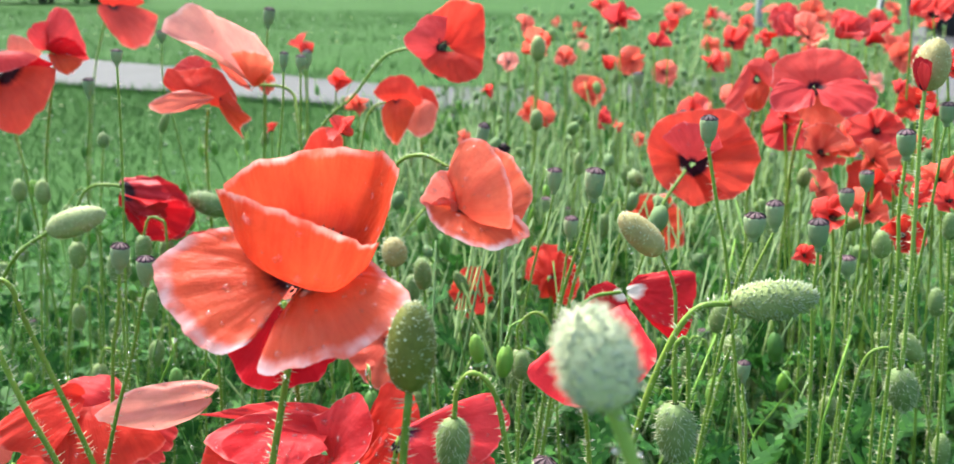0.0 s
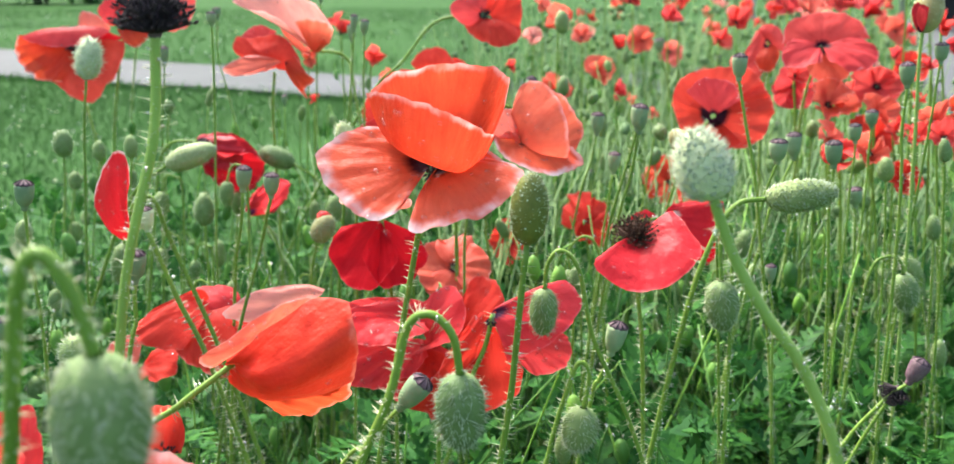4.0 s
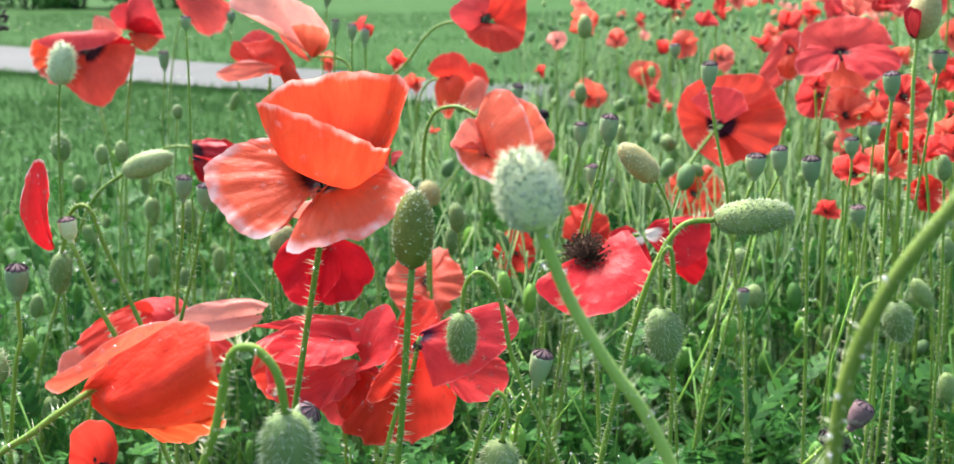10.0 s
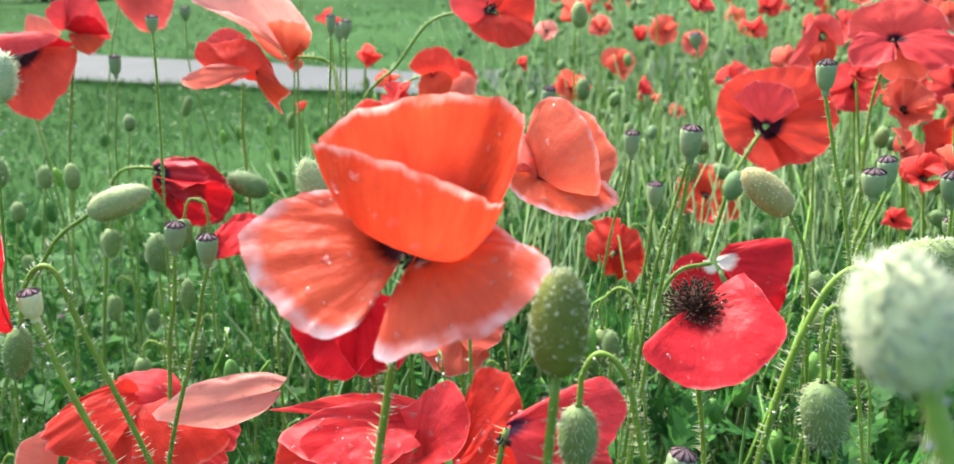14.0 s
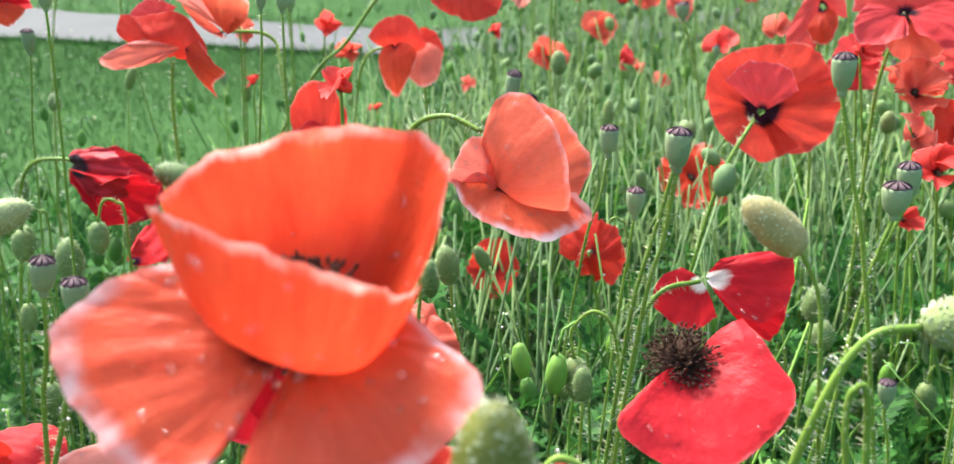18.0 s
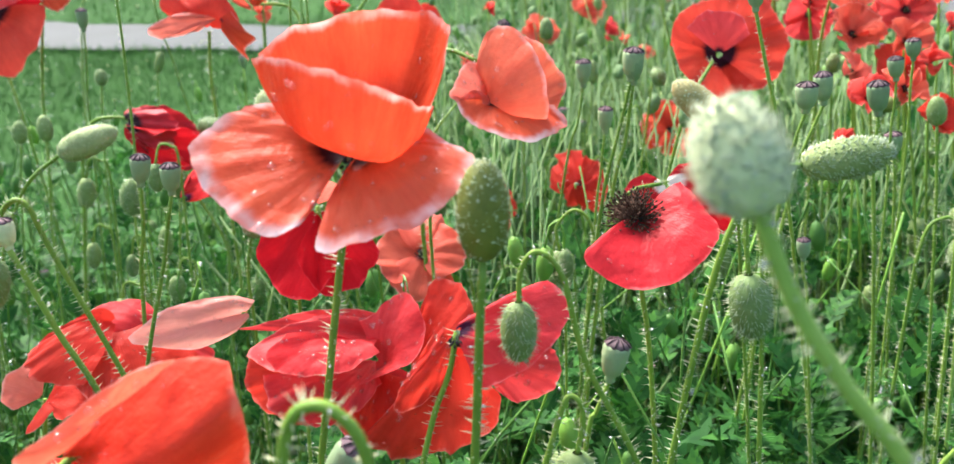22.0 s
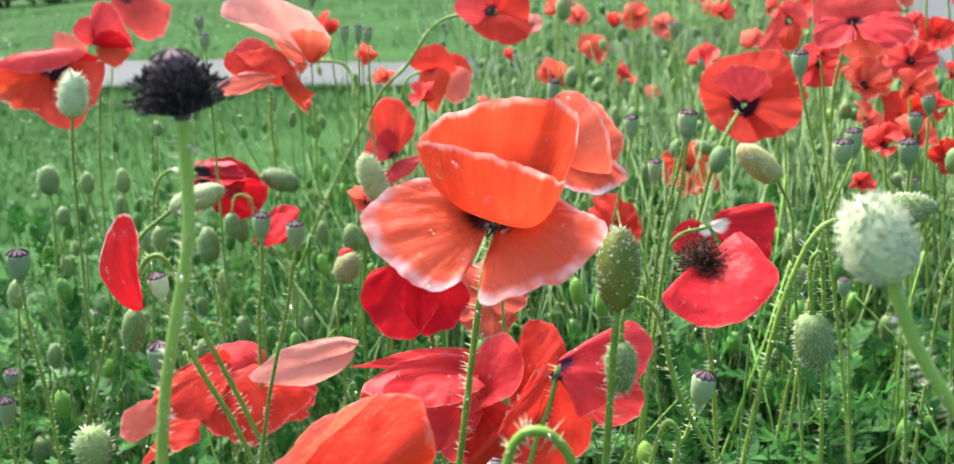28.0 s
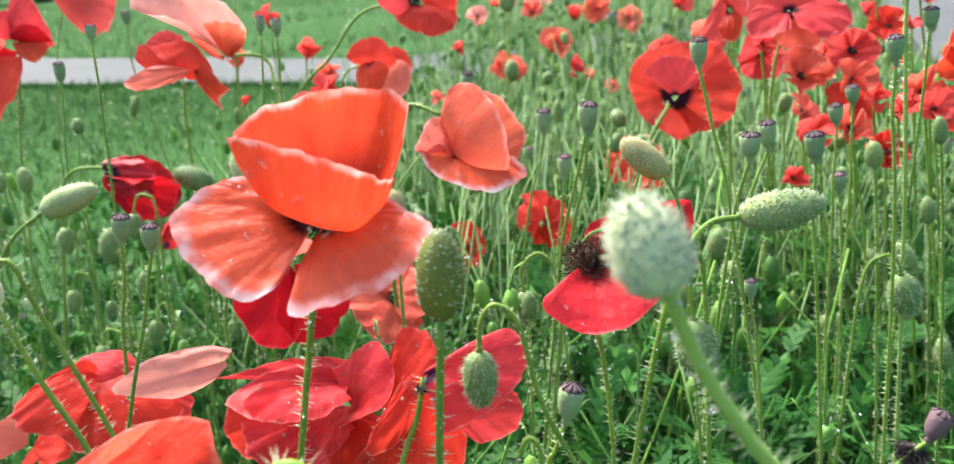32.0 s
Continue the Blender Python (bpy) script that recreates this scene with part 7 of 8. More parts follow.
bud("drooping hairy green poppy bud on a hooked stem", [(-0.2349, 0.8, 0.279), (-0.2303, 0.8, 0.3716), (-0.2343, 0.8, 0.3842), (-0.2413, 0.8, 0.3851), (-0.2467, 0.8, 0.3697)], (-0.2483, 0.8, 0.3515), 0.0101, hairs=160, r=0.0013)
bud("drooping hairy green poppy bud on a hooked stem", [(-0.3456, 0.7, 0.1963), (-0.337, 0.7, 0.295), (-0.3407, 0.7, 0.3085), (-0.3479, 0.7, 0.3097), (-0.3536, 0.7, 0.2979)], (-0.3571, 0.7, 0.2695), 0.0159, hairs=160, r=0.0013)
bud("drooping hairy green poppy bud on a hooked stem", [(-0.3198, 0.7, 0.1843), (-0.3119, 0.7, 0.2836), (-0.3156, 0.7, 0.2972), (-0.3229, 0.7, 0.2984), (-0.3287, 0.7, 0.2848)], (-0.3317, 0.7, 0.2597), 0.0138, hairs=160, r=0.0013)
bud("drooping hairy green poppy bud on a hooked stem", [(0.4481, 0.9, 0.2159), (0.4334, 0.9, 0.3311), (0.4257, 0.9, 0.3468), (0.4168, 0.9, 0.3482), (0.4129, 0.9, 0.3364)], (0.4162, 0.9, 0.2993), 0.0191, hairs=160, r=0.0013)
bud("drooping hairy green poppy bud on a hooked stem", [(0.374, 0.9, 0.2019), (0.3603, 0.9, 0.2975), (0.354, 0.9, 0.3105), (0.347, 0.9, 0.3116), (0.3443, 0.9, 0.3004)], (0.3472, 0.9, 0.2731), 0.014, hairs=160, r=0.0013)
bud("drooping hairy green poppy bud on a hooked stem", [(0.0229, 0.7, 0.2836), (0.0225, 0.7, 0.3566), (0.0191, 0.7, 0.3665), (0.0139, 0.7, 0.3674), (0.0106, 0.7, 0.3567)], (0.0101, 0.7, 0.34), 0.0098, hairs=160, r=0.0013)
bud("drooping hairy green poppy bud on a hooked stem", [(-0.2056, 0.8, 0.2517), (-0.1967, 0.8, 0.3491), (-0.2002, 0.8, 0.3627), (-0.2072, 0.8, 0.3642), (-0.2132, 0.8, 0.3502)], (-0.2162, 0.8, 0.3279), 0.0126, hairs=160, r=0.0013)
bud("drooping hairy green poppy bud on a hooked stem", [(0.3632, 0.8, 0.2151), (0.3539, 0.8, 0.3139), (0.3479, 0.8, 0.3276), (0.3405, 0.8, 0.3292), (0.3372, 0.8, 0.3161)], (0.3386, 0.8, 0.2912), 0.0136, hairs=160, r=0.0013)
bud("drooping hairy green poppy bud on a hooked stem", [(0.1011, 0.7, 0.2978), (0.0966, 0.7, 0.3786), (0.0921, 0.7, 0.3895), (0.0861, 0.7, 0.3903), (0.0828, 0.7, 0.3792)], (0.0832, 0.7, 0.3587), 0.0104, hairs=160, r=0.0013)
bud("drooping hairy green poppy bud on a hooked stem", [(0.2456, 0.8, 0.2591), (0.2364, 0.8, 0.3509), (0.2307, 0.8, 0.3633), (0.2238, 0.8, 0.3642), (0.2207, 0.8, 0.3516)], (0.2222, 0.8, 0.3283), 0.0109, hairs=160, r=0.0013)
bud("drooping hairy green poppy bud on a hooked stem", [(0.1505, 0.9, 0.2905), (0.1436, 0.9, 0.3903), (0.1376, 0.9, 0.4039), (0.13, 0.9, 0.4049), (0.1261, 0.9, 0.39)], (0.1268, 0.9, 0.367), 0.0121, hairs=160, r=0.0013)
bud("drooping hairy green poppy bud on a hooked stem", [(-0.1595, 0.9, 0.1897), (-0.1571, 0.9, 0.3073), (-0.1626, 0.9, 0.3234), (-0.1715, 0.9, 0.3248), (-0.1777, 0.9, 0.3074)], (-0.1793, 0.9, 0.2803), 0.0142, hairs=160, r=0.0013)
bud("drooping hairy green poppy bud on a hooked stem", [(-0.1843, 0.75, 0.3653), (-0.1809, 0.75, 0.4549), (-0.1852, 0.75, 0.467), (-0.1924, 0.75, 0.4679), (-0.1976, 0.75, 0.4545)], (-0.1992, 0.75, 0.4339), 0.0121, hairs=160, r=0.0013)
bud("drooping hairy green poppy bud on a hooked stem", [(-0.2591, 0.8, 0.3377), (-0.2539, 0.8, 0.4343), (-0.2584, 0.8, 0.4474), (-0.2661, 0.8, 0.4484), (-0.272, 0.8, 0.434)], (-0.2741, 0.8, 0.4116), 0.013, hairs=160, r=0.0013)

# ---------------------------------------------------------------- seed heads
seed_head("grey-green poppy seed head with a purple-brown lid", [(0.196, 0.565, 0.4835), (0.1877, 0.565, 0.5275), (0.1796, 0.565, 0.5607)], (0.1795, 0.565, 0.5761), 0.0104, r=0.0014)
seed_head("grey-green poppy seed head with a purple-brown lid", [(0.2411, 0.553, 0.4505), (0.2388, 0.553, 0.4849), (0.2384, 0.553, 0.5084)], (0.2371, 0.553, 0.5247), 0.012, r=0.0014)
seed_head("grey-green poppy seed head with a purple-brown lid", [(0.2026, 0.58, 0.468), (0.2067, 0.58, 0.4895), (0.2111, 0.58, 0.5057)], (0.2112, 0.58, 0.5209), 0.0133, r=0.0014)
seed_head("grey-green poppy seed head with a purple-brown lid", [(0.2162, 0.62, 0.4466), (0.2247, 0.62, 0.4776), (0.2331, 0.62, 0.5011)], (0.2319, 0.62, 0.5188), 0.0118, r=0.0014)
seed_head("grey-green poppy seed head with a purple-brown lid", [(0.2837, 0.65, 0.4576), (0.2847, 0.65, 0.4855), (0.2843, 0.65, 0.5069)], (0.2829, 0.65, 0.5204), 0.0105, r=0.0011)
seed_head("grey-green poppy seed head with a purple-brown lid", [(0.3049, 0.68, 0.4651), (0.3058, 0.68, 0.4939), (0.3056, 0.68, 0.5133)], (0.3046, 0.68, 0.5261), 0.0105, r=0.0011)
seed_head("grey-green poppy seed head with a purple-brown lid", [(0.2783, 0.55, 0.4901), (0.2771, 0.55, 0.5327), (0.2765, 0.55, 0.5579)], (0.2751, 0.55, 0.5725), 0.0104, r=0.0014)
seed_head("grey-green poppy seed head with a purple-brown lid", [(0.3127, 0.6, 0.5248), (0.3142, 0.6, 0.5526), (0.3159, 0.6, 0.5679)], (0.3156, 0.6, 0.5803), 0.01, r=0.0011)
seed_head("grey-green poppy seed head with a purple-brown lid", [(0.3099, 0.7, 0.402), (0.308, 0.7, 0.4287), (0.3063, 0.7, 0.4483)], (0.3048, 0.7, 0.4634), 0.0132, r=0.0014)
seed_head("grey-green poppy seed head with a purple-brown lid", [(0.1057, 0.6, 0.4416), (0.1148, 0.6, 0.4883), (0.1231, 0.6, 0.5235)], (0.1249, 0.6, 0.5404), 0.0127, r=0.0014)
seed_head("grey-green poppy seed head with a purple-brown lid", [(-0.1325, 0.358, 0.4546), (-0.1276, 0.358, 0.4767), (-0.1256, 0.358, 0.494)], (-0.1241, 0.358, 0.5086), 0.0105, r=0.0014)
seed_head("grey-green poppy seed head with a purple-brown lid", [(-0.1223, 0.495, 0.4123), (-0.1062, 0.495, 0.4706), (-0.0973, 0.495, 0.5009)], (-0.0963, 0.495, 0.5148), 0.0102, r=0.0014)
seed_head("grey-green poppy seed head with a purple-brown lid", [(-0.1278, 0.52, 0.4409), (-0.1238, 0.52, 0.4728), (-0.1205, 0.52, 0.499)], (-0.1186, 0.52, 0.5138), 0.0107, r=0.0014)
seed_head("grey-green poppy seed head with a purple-brown lid", [(-0.2338, 0.48, 0.4165), (-0.2331, 0.48, 0.4646), (-0.2336, 0.48, 0.4968)], (-0.232, 0.48, 0.5127), 0.012, r=0.0014)
seed_head("grey-green poppy seed head with a purple-brown lid", [(0.0813, 0.415, 0.4121), (0.0854, 0.415, 0.4257), (0.0903, 0.415, 0.4396)], (0.0941, 0.415, 0.4563), 0.0118, r=0.0014)
seed_head("grey-green poppy seed head with a purple-brown lid", [(-0.04, 0.35, 0.4053), (-0.0246, 0.35, 0.4213), (-0.0093, 0.35, 0.4394)], (0.0026, 0.35, 0.4533), 0.0126, r=0.0014)
seed_head("grey-green poppy seed head with a purple-brown lid", [(0.113, 0.6, 0.4572), (0.1196, 0.6, 0.4926), (0.1244, 0.6, 0.5216)], (0.1248, 0.6, 0.5392), 0.012, r=0.0014)
seed_head("grey-green poppy seed head with a purple-brown lid", [(0.0941, 0.7, 0.4505), (0.1008, 0.7, 0.4809), (0.1055, 0.7, 0.5039)], (0.1059, 0.7, 0.5206), 0.0114, r=0.0011)
seed_head("grey-green poppy seed head with a purple-brown lid", [(0.1078, 0.66, 0.4297), (0.1121, 0.66, 0.459), (0.1149, 0.66, 0.4819)], (0.1155, 0.66, 0.4975), 0.0104, r=0.0011)
seed_head("grey-green poppy seed head with a purple-brown lid", [(-0.166, 1.0, 0.5268), (-0.1622, 1.0, 0.5678), (-0.1598, 1.0, 0.5937)], (-0.1572, 1.0, 0.6124), 0.0127, r=0.0011)
seed_head("grey-green poppy seed head with a purple-brown lid", [(0.2138, 1.0, 0.4726), (0.2025, 1.0, 0.5199), (0.1962, 1.0, 0.542)], (0.1944, 1.0, 0.5558), 0.0127, r=0.0011)
seed_head("grey-green poppy seed head with a purple-brown lid", [(-0.0351, 0.66, 0.2893), (-0.0368, 0.66, 0.316), (-0.0372, 0.66, 0.3527)], (-0.0337, 0.66, 0.3381), 0.0069, r=0.0011)
seed_head("grey-green poppy seed head with a purple-brown lid", [(-0.1466, 1.1, 0.4883), (-0.1454, 1.1, 0.5212), (-0.1445, 1.1, 0.5457)], (-0.1438, 1.1, 0.5649), 0.0116, r=0.0011)
seed_head("grey-green poppy seed head with a purple-brown lid", [(-0.2881, 1.1, 0.4663), (-0.3017, 1.1, 0.5257), (-0.2996, 1.1, 0.5709)], (-0.3, 1.1, 0.5836), 0.0116, r=0.0011)
seed_head("grey-green poppy seed head with a purple-brown lid", [(-0.0947, 0.75, 0.4918), (-0.0898, 0.75, 0.5426), (-0.0868, 0.75, 0.5784)], (-0.0859, 0.75, 0.5915), 0.0071, r=0.0011)
seed_head("grey-green poppy seed head with a purple-brown lid", [(-0.3041, 0.9, 0.4572), (-0.2988, 0.9, 0.5004), (-0.2953, 0.9, 0.5367)], (-0.2949, 0.9, 0.5546), 0.0109, r=0.0011)
seed_head("grey-green poppy seed head with a purple-brown lid", [(-0.3586, 0.66, 0.3331), (-0.3467, 0.66, 0.3592)], (-0.3435, 0.66, 0.3721), 0.0147, r=0.0011)
seed_head("grey-green poppy seed head with a purple-brown lid", [(-0.1883, 0.7, 0.5487), (-0.1869, 0.7, 0.5725), (-0.1863, 0.7, 0.5856)], (-0.186, 0.7, 0.5958), 0.0086, r=0.0011)
seed_head("grey-green poppy seed head with a purple-brown lid", [(-0.0876, 0.8, 0.5114), (-0.086, 0.8, 0.5492), (-0.0856, 0.8, 0.5726)], (-0.085, 0.8, 0.5852), 0.0091, r=0.0011)
seed_head("grey-green poppy seed head with a purple-brown lid", [(-0.2673, 0.5, 0.385), (-0.2671, 0.5, 0.4081)], (-0.2651, 0.5, 0.4244), 0.0112, r=0.0014)
seed_head("grey-green poppy seed head with a purple-brown lid", [(0.2074, 0.55, 0.4002), (0.205, 0.55, 0.4261), (0.2045, 0.55, 0.4346)], (0.2042, 0.55, 0.4465), 0.0081, r=0.0011)
seed_head("grey-green poppy seed head with a purple-brown lid", [(-0.0066, 0.75, 0.4525), (0.0526, 0.75, 0.5198)], (0.0567, 0.75, 0.5424), 0.01, r=0.0011)
seed_head("young purple-brown poppy seed head shedding black stamens", [(0.1913, 0.377, 0.4015), (0.2119, 0.377, 0.4313), (0.223, 0.377, 0.4423)], (0.2285, 0.377, 0.4538), 0.0102, mat=STIGMA)

# ---------------------------------------------------------------- dark heads that have lost their petals
dark_head("black dried poppy head ringed with stamens on a thick stem", [(-0.0971, 0.27, 0.4986), (-0.0866, 0.27, 0.5439), (-0.0782, 0.27, 0.5752), (-0.0755, 0.27, 0.6066)], (-0.0759, 0.27, 0.6216), 0.0272, 0.0023)
dark_head("ragged black poppy head low among leaves", [(0.2005, 0.379, 0.4015), (0.2195, 0.379, 0.4395)], (0.2150, 0.379, 0.4290), 0.0150, 0.0012)
dark_head("small dark stamen head behind a half-open bloom", [(0.0685, 0.9, 0.4256), (0.0689, 0.9, 0.4937)], (0.0689, 0.9, 0.5223), 0.0142, 0.0012)


# ---------------------------------------------------------------- poppies scattered deep in the bed
def scatter(n, x0, x1, y0, y1, rnd):
    x, y = rnd.uniform(x0, x1, n * 6), rnd.uniform(y0, y1, n * 6)
    ok = in_bed(x, y) & in_bed(x - 0.05, y + 0.05)
    return np.stack([x[ok], y[ok]], 1)[:n]


rnd = np.random.RandomState(11)
# distance haze is put into the petal colours: paled reds, more salmon
KINDS = [("red poppy in bloom deep in the bed", HAZY_ROSE_RED), ("orange-red poppy in bloom deep in the bed", HAZY_CORAL), ("pale pink poppy in bloom deep in the bed", PINK), ("salmon poppy in bloom deep in the bed", SALMON)]
models = []
for n in range(12):
    label, tint = KINDS[n % 4 if n < 8 else n % 2]
    f = unit((rnd.uniform(-0.9, 0.9), rnd.uniform(-1, 0.7), rnd.uniform(-0.2, 0.9)))
    lean = rnd.uniform(-0.05, 0.05, 2)
    models.append(open_poppy(label, tint, [(8 + lean[0], -5 + lean[1], 0.3), (8, -5, 0.5)], f, rnd.uniform(0.05, 0.078), rnd.uniform(15, 75), rnd.uniform(-10, 60), rnd.uniform(0, 110), 0.13, rnd.uniform(0, 90), grid=(10, 7), r=0.0013))
spots = scatter(46, 0.1, 2.2, 1.7, 5.2, rnd)
for n, (x, y) in enumerate(spots):
    z = 0.86 + 0.2 * rnd.rand()
    m = pose(x, y, 0, 0, 0, rnd.uniform(-40, 40)) @ Matrix.Diagonal((z, z, z, 1))
    c = copy_thing(models[n % 12], m)
for m in models:
    for o in (*m.children_recursive, m):
        bpy.data.objects.remove(o)

heads = [seed_head("grey-green poppy seed head deep in the bed", [(8, -5, 0.3), (8.02, -5, 0.45)], (8.02, -5, 0.465), 0.010 + 0.002 * n, r=0.0011, hairy=False, group="seed heads deep in the bed") for n in range(2)]
heads += [bud("green poppy bud deep in the bed", [(8, -5, 0.3), (8.02, -5, 0.45)], (8.02 + 0.01 * n, -5, 0.475), 0.011, hairs=60, r=0.0011, wet=False, group="buds deep in the bed") for n in range(2)]
heads += [bud("drooping green poppy bud deep in the bed", [(8, -5, 0.25), (8.01, -5, 0.38), (8.02, -5, 0.4), (8.033, -5, 0.385)], (8.035, -5, 0.36), 0.013, hairs=60, r=0.0011, wet=False, group="buds deep in the bed") for n in range(2)]
spots = np.concatenate([scatter(95, -0.5, 1.2, 0.75, 2.0, rnd), scatter(45, 0.2, 2.2, 1.8, 4.5, rnd), scatter(18, -1.1, -0.2, 0.7, 1.3, rnd)])
for n, (x, y) in enumerate(spots):
    s = rnd.uniform(0.55, 1.05)
    copy_thing(heads[n % 6], pose(x, y, 0, 0, 0, rnd.uniform(0, 360)) @ Matrix.Diagonal((1, 1, s, 1)) @ pose(0, 0, 0))
for m in heads:
    for o in (*m.children_recursive, m):
        bpy.data.objects.remove(o)


# ---------------------------------------------------------------- undergrowth, lawn blades
def strips(at, way, side, length, width, droop, rows=4):
    """Tapered bending blades as one shape: roots, directions, sides."""
    n = len(at)
    t = np.linspace(0, 1, rows + 1)
    mid = at[:, None] + way[:, None] * (length[:, None] * t)[..., None]
    mid[..., 2] -= (droop * length)[:, None] * t**2
    w = (width[:, None] * (1 - t**1.5) * 0.5 + 0.0002)[..., None] * side[:, None]
    v = np.stack([mid - w, mid + w], 2).reshape(-1, 3)
    k = 2 * (rows + 1)
    f = [(i * k + 2 * j, i * k + 2 * j + 1, i * k + 2 * j + 3, i * k + 2 * j + 2) for i in range(n) for j in range(rows)]
    return Shape().add(v, f)


def stuff(name, shape, mat, label, category):
    return tagged(new(name, shape.mesh(name, mat)), label, category, kind="stuff")


def blades(xy, low, high, width, lean, droop, seed, rows=3, z=0.0):
    r = np.random.RandomState(seed)
    n = len(xy)
    a = r.rand(n) * 6.283
    way = np.stack([np.cos(a) * lean * r.rand(n), np.sin(a) * lean * r.rand(n), np.ones(n)], 1)
    way /= np.linalg.norm(way, axis=1)[:, None]
    b = r.rand(n) * 6.283
    side = np.stack([np.cos(b), np.sin(b), np.zeros(n)], 1)
    return strips(np.c_[xy, np.full(n, z)], way, side, r.uniform(low, high, n), width * r.uniform(0.6, 1.4, n), droop * r.rand(n), rows)


rnd = np.random.RandomState(5)


def lawn_spots(n, x0, x1, y0, y1):
    x, y = rnd.uniform(x0, x1, n), rnd.uniform(y0, y1, n)
    inset = np.minimum(np.minimum(x - x0, x1 - x), np.minimum(y - y0, y1 - y)) / 1.1
    ok = (rnd.rand(n) < inset) & ~in_bed(x, y) & ~((x < 2.6) & (y > path_near(x) - 0.02) & (y < path_far(x) + 0.02)) & ~((x > 2.3) & (y > 5.0) & (y < 14)) & ~((x > 1.85) & (y > 3.3) & (y < 5.1))
    return np.stack([x[ok], y[ok]], 1)


stuff("lawn_grass", blades(lawn_spots(130000, -5.4, 0.9, 0.3, 7.0), 0.012, 0.036, 0.004, 0.5, 0.4, 1, 2, -0.03), BLADE, "short green grass blades of the lawn", "grass")
stuff("lawn_grass", blades(lawn_spots(46000, -10, 7, 4.0, 17), 0.03, 0.075, 0.009, 0.6, 0.4, 2, 1, -0.03), BLADE, "short green grass blades beyond the path", "grass")
stuff("lawn_grass", blades(lawn_spots(30000, 0.2, 3.0, 0.6, 6.6), 0.02, 0.06, 0.005, 0.6, 0.4, 4, 2, -0.03), BLADE, "short green grass between the bed and the paving", "grass")
edge_x = rnd.uniform(-6, 1.2, 7000)
edge_y = np.where(rnd.rand(7000) < 0.6, path_near(edge_x) - 0.015, path_far(edge_x) + 0.015) + rnd.normal(0, 0.02, 7000)
stuff("lawn_grass", blades(np.stack([edge_x, edge_y], 1), 0.03, 0.075, 0.006, 0.9, 0.6, 3, 2, -0.03), BLADE, "uncut grass fringing the path edges", "grass")
# pale blobs: clover heads, and dew sparkles put in as white dots
cl = lawn_spots(520, -3.2, -0.3, 1.6, 5.8)
cl2 = lawn_spots(420, -8, 5, 5.5, 14)
cv = Shape()
blobs(cv, np.c_[cl, 0.03 + 0.03 * rnd.rand(len(cl))], np.tile((0, 0, 1.0), (len(cl), 1)), rnd.uniform(0.003, 0.007, len(cl)), 0.8)
blobs(cv, np.c_[cl2, 0.03 + 0.02 * rnd.rand(len(cl2))], np.tile((0, 0, 1.0), (len(cl2), 1)), rnd.uniform(0.008, 0.014, len(cl2)), 0.8)
stuff("clover_flowers", cv, CLOVER_SPARKLE, "small white clover heads and painted dew sparkles dotting the lawn", "clover")

sp = np.concatenate([scatter(1150, -1.2, 1.0, 0.5, 1.6, rnd), scatter(800, -0.4, 2.2, 1.3, 5.0, rnd)])
n = len(sp)
top = np.c_[sp + rnd.uniform(-0.13, 0.13, (n, 2)), rnd.uniform(0.12, 0.44, n)]
ts, crowd = Shape(), []
for (x, y), q, bow, kind in zip(sp, top, rnd.uniform(-0.055, 0.055, (n, 2)), rnd.rand(n)):
    s = np.linspace(0, 1, 7)
    line = np.stack([x + (q[0] - x) * s, y + (q[1] - y) * s, q[2] * s**0.9], 1)
    line[:, :2] += bow * np.sin(np.pi * s)[:, None] + 0.3 * bow[::-1] * np.sin(2 * np.pi * s)[:, None]
    if kind < 0.4:
        side = unit((*rnd.uniform(-1, 1, 2), 0)) * rnd.uniform(0.006, 0.011)
        hook = line[-1] + np.array([side * 0.5 + (0, 0, 0.011), side * 1.3 + (0, 0, 0.009), side * 1.8 + (0, 0, -0.004)])
        line = np.r_[line, hook]
        blobs(ts, [hook[-1] - (0, 0, 0.010)], [(side[0], side[1], -0.05)], [rnd.uniform(0.0042, 0.0062)], 2.0)
    crowd.append(line)
    ts.add(*tube(line, rnd.uniform(0.7, 1.25) * np.linspace(0.0012, 0.0007, len(line)), 4))
far = np.concatenate([scatter(1150, -0.1, 2.2, 1.7, 5.2, rnd), scatter(1900, -0.15, 1.2, 0.8, 1.8, rnd)])
fs = Shape()
for x, y in far:
    h, lx, ly = rnd.uniform(0.3, 0.54) if y > 1.8 else rnd.uniform(0.22, 0.46), *rnd.uniform(-0.09, 0.09, 2)
    bx = rnd.uniform(-0.03, 0.03)
    fs.add(*tube([(x, y, 0.05), (x + lx * 0.25 + bx, y + ly * 0.25, h * 0.4), (x + lx * 0.6 + bx, y + ly * 0.6, h * 0.75), (x + lx, y + ly, h)], (0.0017, 0.0015, 0.0013, 0.001), 3))
    if rnd.rand() < (0.4 if y > 1.8 else 0.1):
        blobs(fs, np.array([(x + lx, y + ly, h)]), np.array([(lx, ly, 0.08)]), np.array([rnd.uniform(0.005, 0.008)]), 1.5)
stuff("far_stems", fs, HAZY_FAR_STEM, "crowd of thin stems and small buds, coloured pale for haze", "stems")
hs, dw = Shape(), Shape()
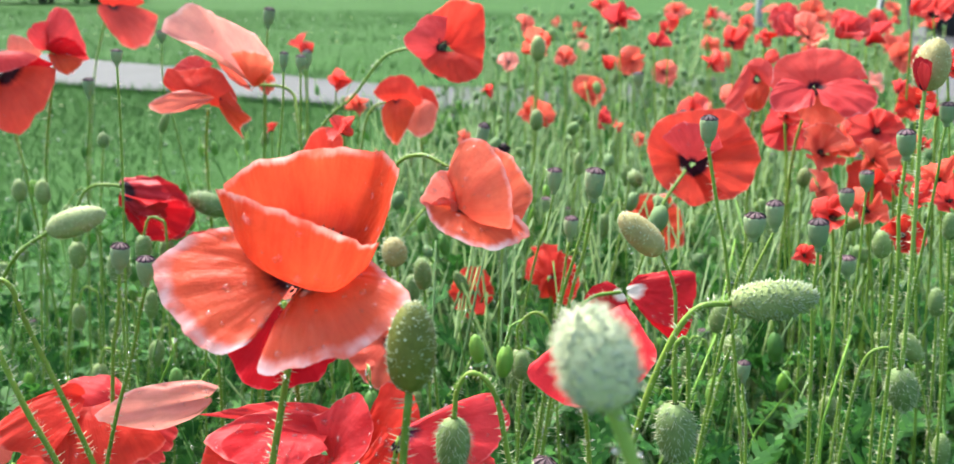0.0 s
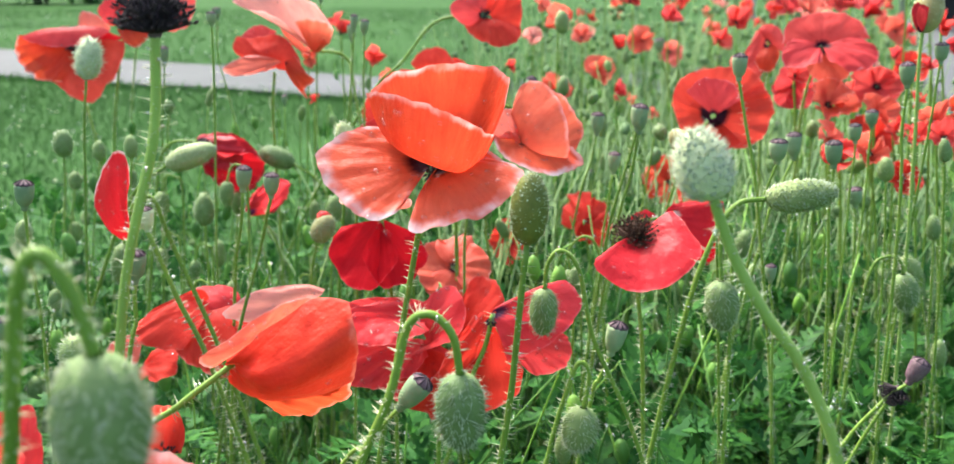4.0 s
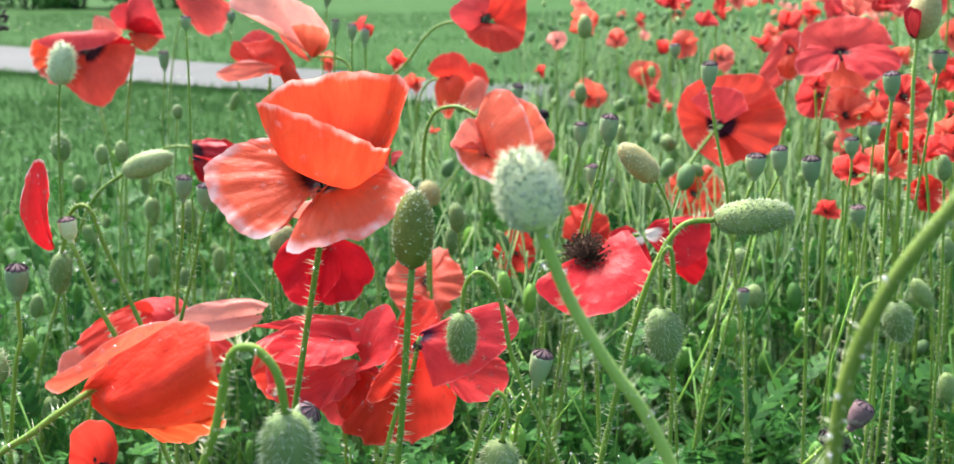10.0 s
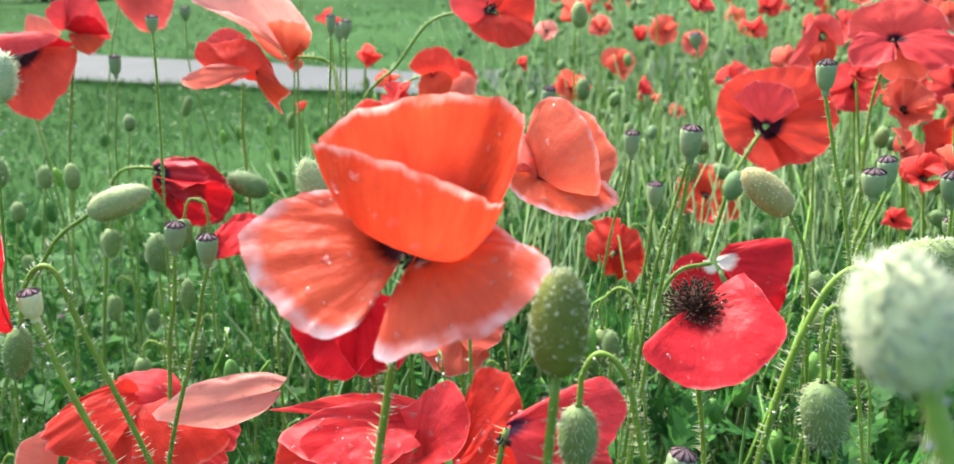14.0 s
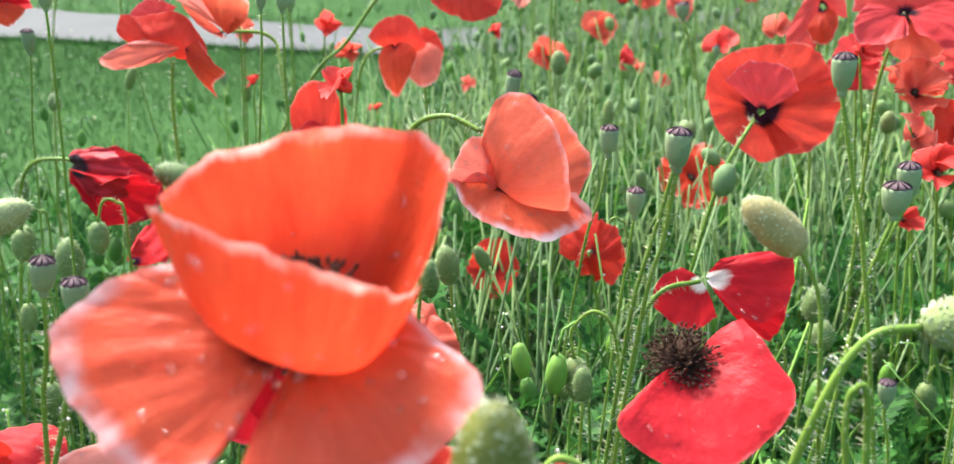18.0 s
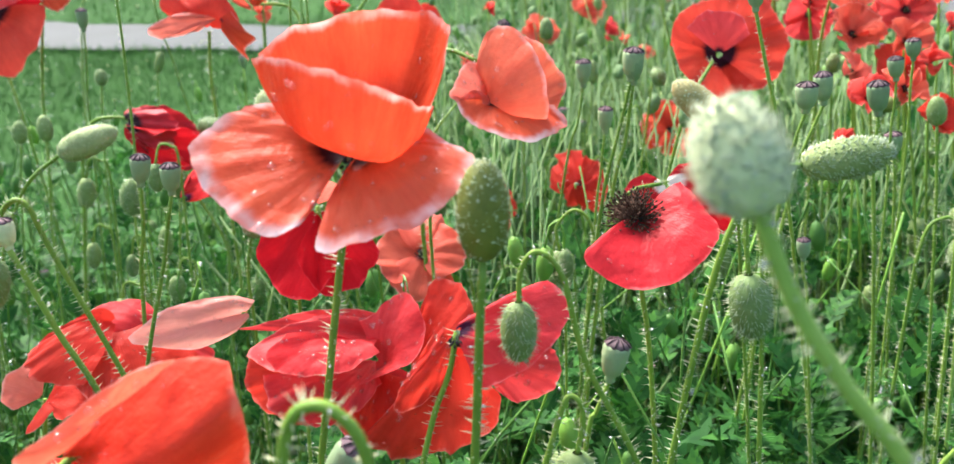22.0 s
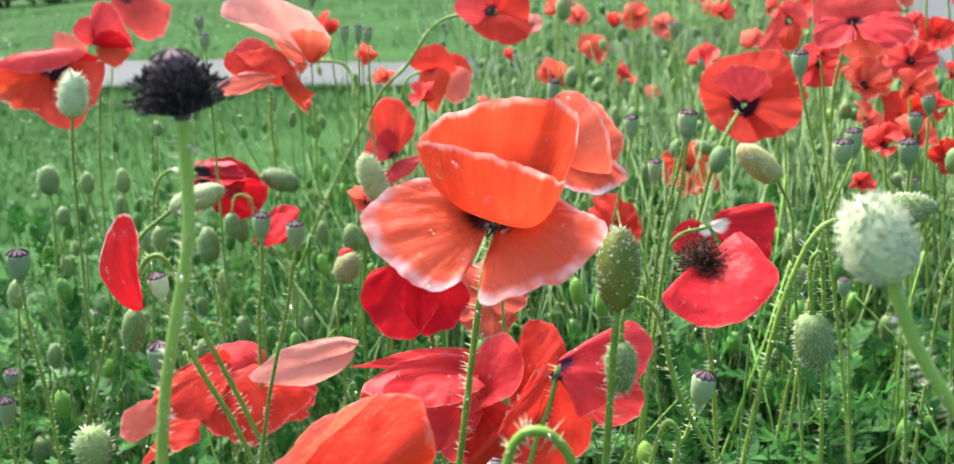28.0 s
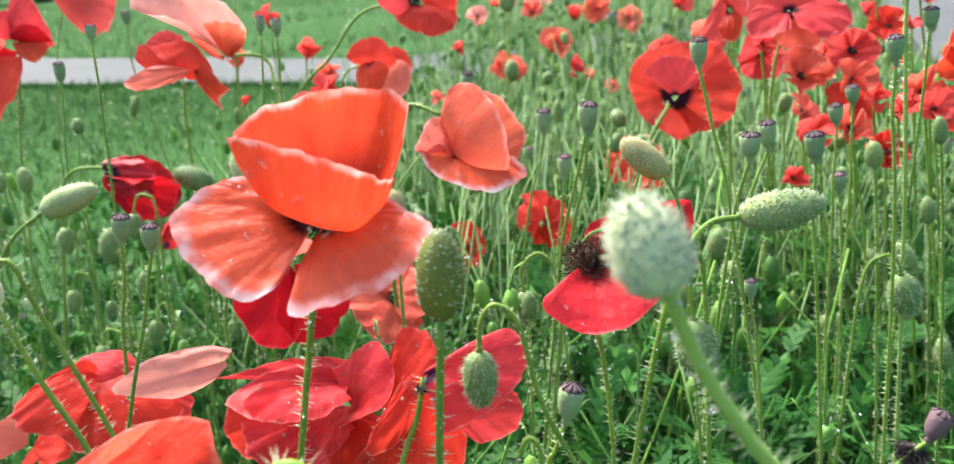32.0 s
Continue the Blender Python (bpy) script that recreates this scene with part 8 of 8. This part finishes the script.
for line in crowd:
    if line[0, 1] < 1.35:
        k = 46
        s = rnd.uniform(0.2, 1, k) * (len(line) - 1)
        at = np.stack([np.interp(s, np.arange(len(line)), line[:, c]) for c in range(3)], 1)
        a = rnd.rand(k) * 6.283
        way = np.stack([np.cos(a), np.sin(a), rnd.uniform(-0.2, 0.4, k)], 1)
        spikes(hs, at, way, rnd.uniform(0.002, 0.0045, k), 0.00016)
        blobs(dw, at[:9] + way[:9] * 0.0015, way[:9], rnd.uniform(0.0005, 0.0011, 9), 1.0)
stuff("stem_bristles", hs, HAIR, "pale stiff bristles on the crowd of stems", "bristles")
stuff("dew_drops", dw, DEW, "clear dew drops on the crowd of stems", "dew")
stuff("thin_stems", ts, THIN_STEM, "crowd of thin green poppy stems", "stems")


def lobed_leaf(length, rnd):
    """A deeply cut poppy leaf along x: a rib with toothed lobes on both sides."""
    v, f = [], []

    def lobe(p, d, ln, w, lift):
        q = np.array((-d[1], d[0], 0))
        i = len(v)
        v.extend([p - q * w * 0.5, p + q * w * 0.5, p + d * ln * 0.55 + q * w * 0.55 + (0, 0, lift * 0.6), p + d * ln + (0, 0, lift), p + d * ln * 0.55 - q * w * 0.55 + (0, 0, lift * 0.6)])
        f.append((i, i + 4, i + 3, i + 2, i + 1))

    arch = lambda s: np.array((s * length, 0, length * (0.35 * s - 0.55 * s * s)))
    i = 0
    for s in np.linspace(0, 0.95, 8):
        i = len(v)
        a, b = arch(s), arch(min(1, s + 0.14))
        w = length * 0.035 * (1.3 - s)
        v.extend([a - (0, w, 0), a + (0, w, 0), b + (0, w * 0.8, 0), b - (0, w * 0.8, 0)])
        f.append((i, i + 3, i + 2, i + 1))
        if s > 0.1:
            for side in (-1, 1):
                ang = radians(rnd.uniform(35, 65)) * side
                d = np.array((np.cos(ang), np.sin(ang), 0))
                ln = length * (0.34 - 0.24 * abs(s - 0.45)) * rnd.uniform(0.7, 1.15)
                lobe(a, d, ln, length * 0.085, rnd.uniform(-0.03, 0.06) * length)
                lobe(a + d * ln * 0.45, np.array((np.cos(ang * 0.4), np.sin(ang * 0.4), 0)), ln * 0.45, length * 0.05, 0.01 * length)
    lobe(arch(0.95), np.array((1.0, 0, 0)), length * 0.2, length * 0.08, -0.04 * length)
    return np.array(v), f


kinds = [lobed_leaf(1.0, rnd) for _ in range(10)]
lf = Shape()
sp = np.concatenate([scatter(8000, -1.25, 1.0, 0.35, 1.5, rnd), scatter(1900, -0.5, 2.2, 1.2, 5.0, rnd), scatter(2000, -1.2, 1.0, -0.9, 0.36, rnd)])
low = len(sp)
sp = np.concatenate([sp, scatter(2600, -0.1, 0.95, 0.55, 1.3, rnd)])
for n, (x, y) in enumerate(sp):
    v, f = kinds[n % 10]
    a, tilt, s = rnd.rand() * 6.283, rnd.uniform(-0.2, 1.3), rnd.uniform(0.018, 0.062) * (1.0 if y < 1.5 else 1.35)
    c, d, ct, st = np.cos(a), np.sin(a), np.cos(tilt), np.sin(tilt)
    p = v * s
    p = np.stack([p[:, 0] * ct - p[:, 2] * st, p[:, 1], p[:, 0] * st + p[:, 2] * ct], 1)
    lf.add(np.stack([c * p[:, 0] - d * p[:, 1] + x, d * p[:, 0] + c * p[:, 1] + y, p[:, 2] + 0.02 + (0.10 + 0.20 * rnd.rand() if n >= low else (0.30 if y > 0.3 else 0.12) * rnd.rand() ** 1.5)], 1), f)
stuff("poppy_leaves", lf, LEAF, "dense deeply cut green poppy leaves, wet", "leaves")
stuff("bed_grass", blades(np.concatenate([scatter(7000, -1.25, 2.2, 0.3, 5.0, rnd), scatter(1400, -1.2, 1.0, -0.9, 0.2, rnd)]), 0.1, 0.34, 0.0032, 0.7, 0.35, 7, 4), BED_BLADE, "loose grass blades among the poppies", "grass")
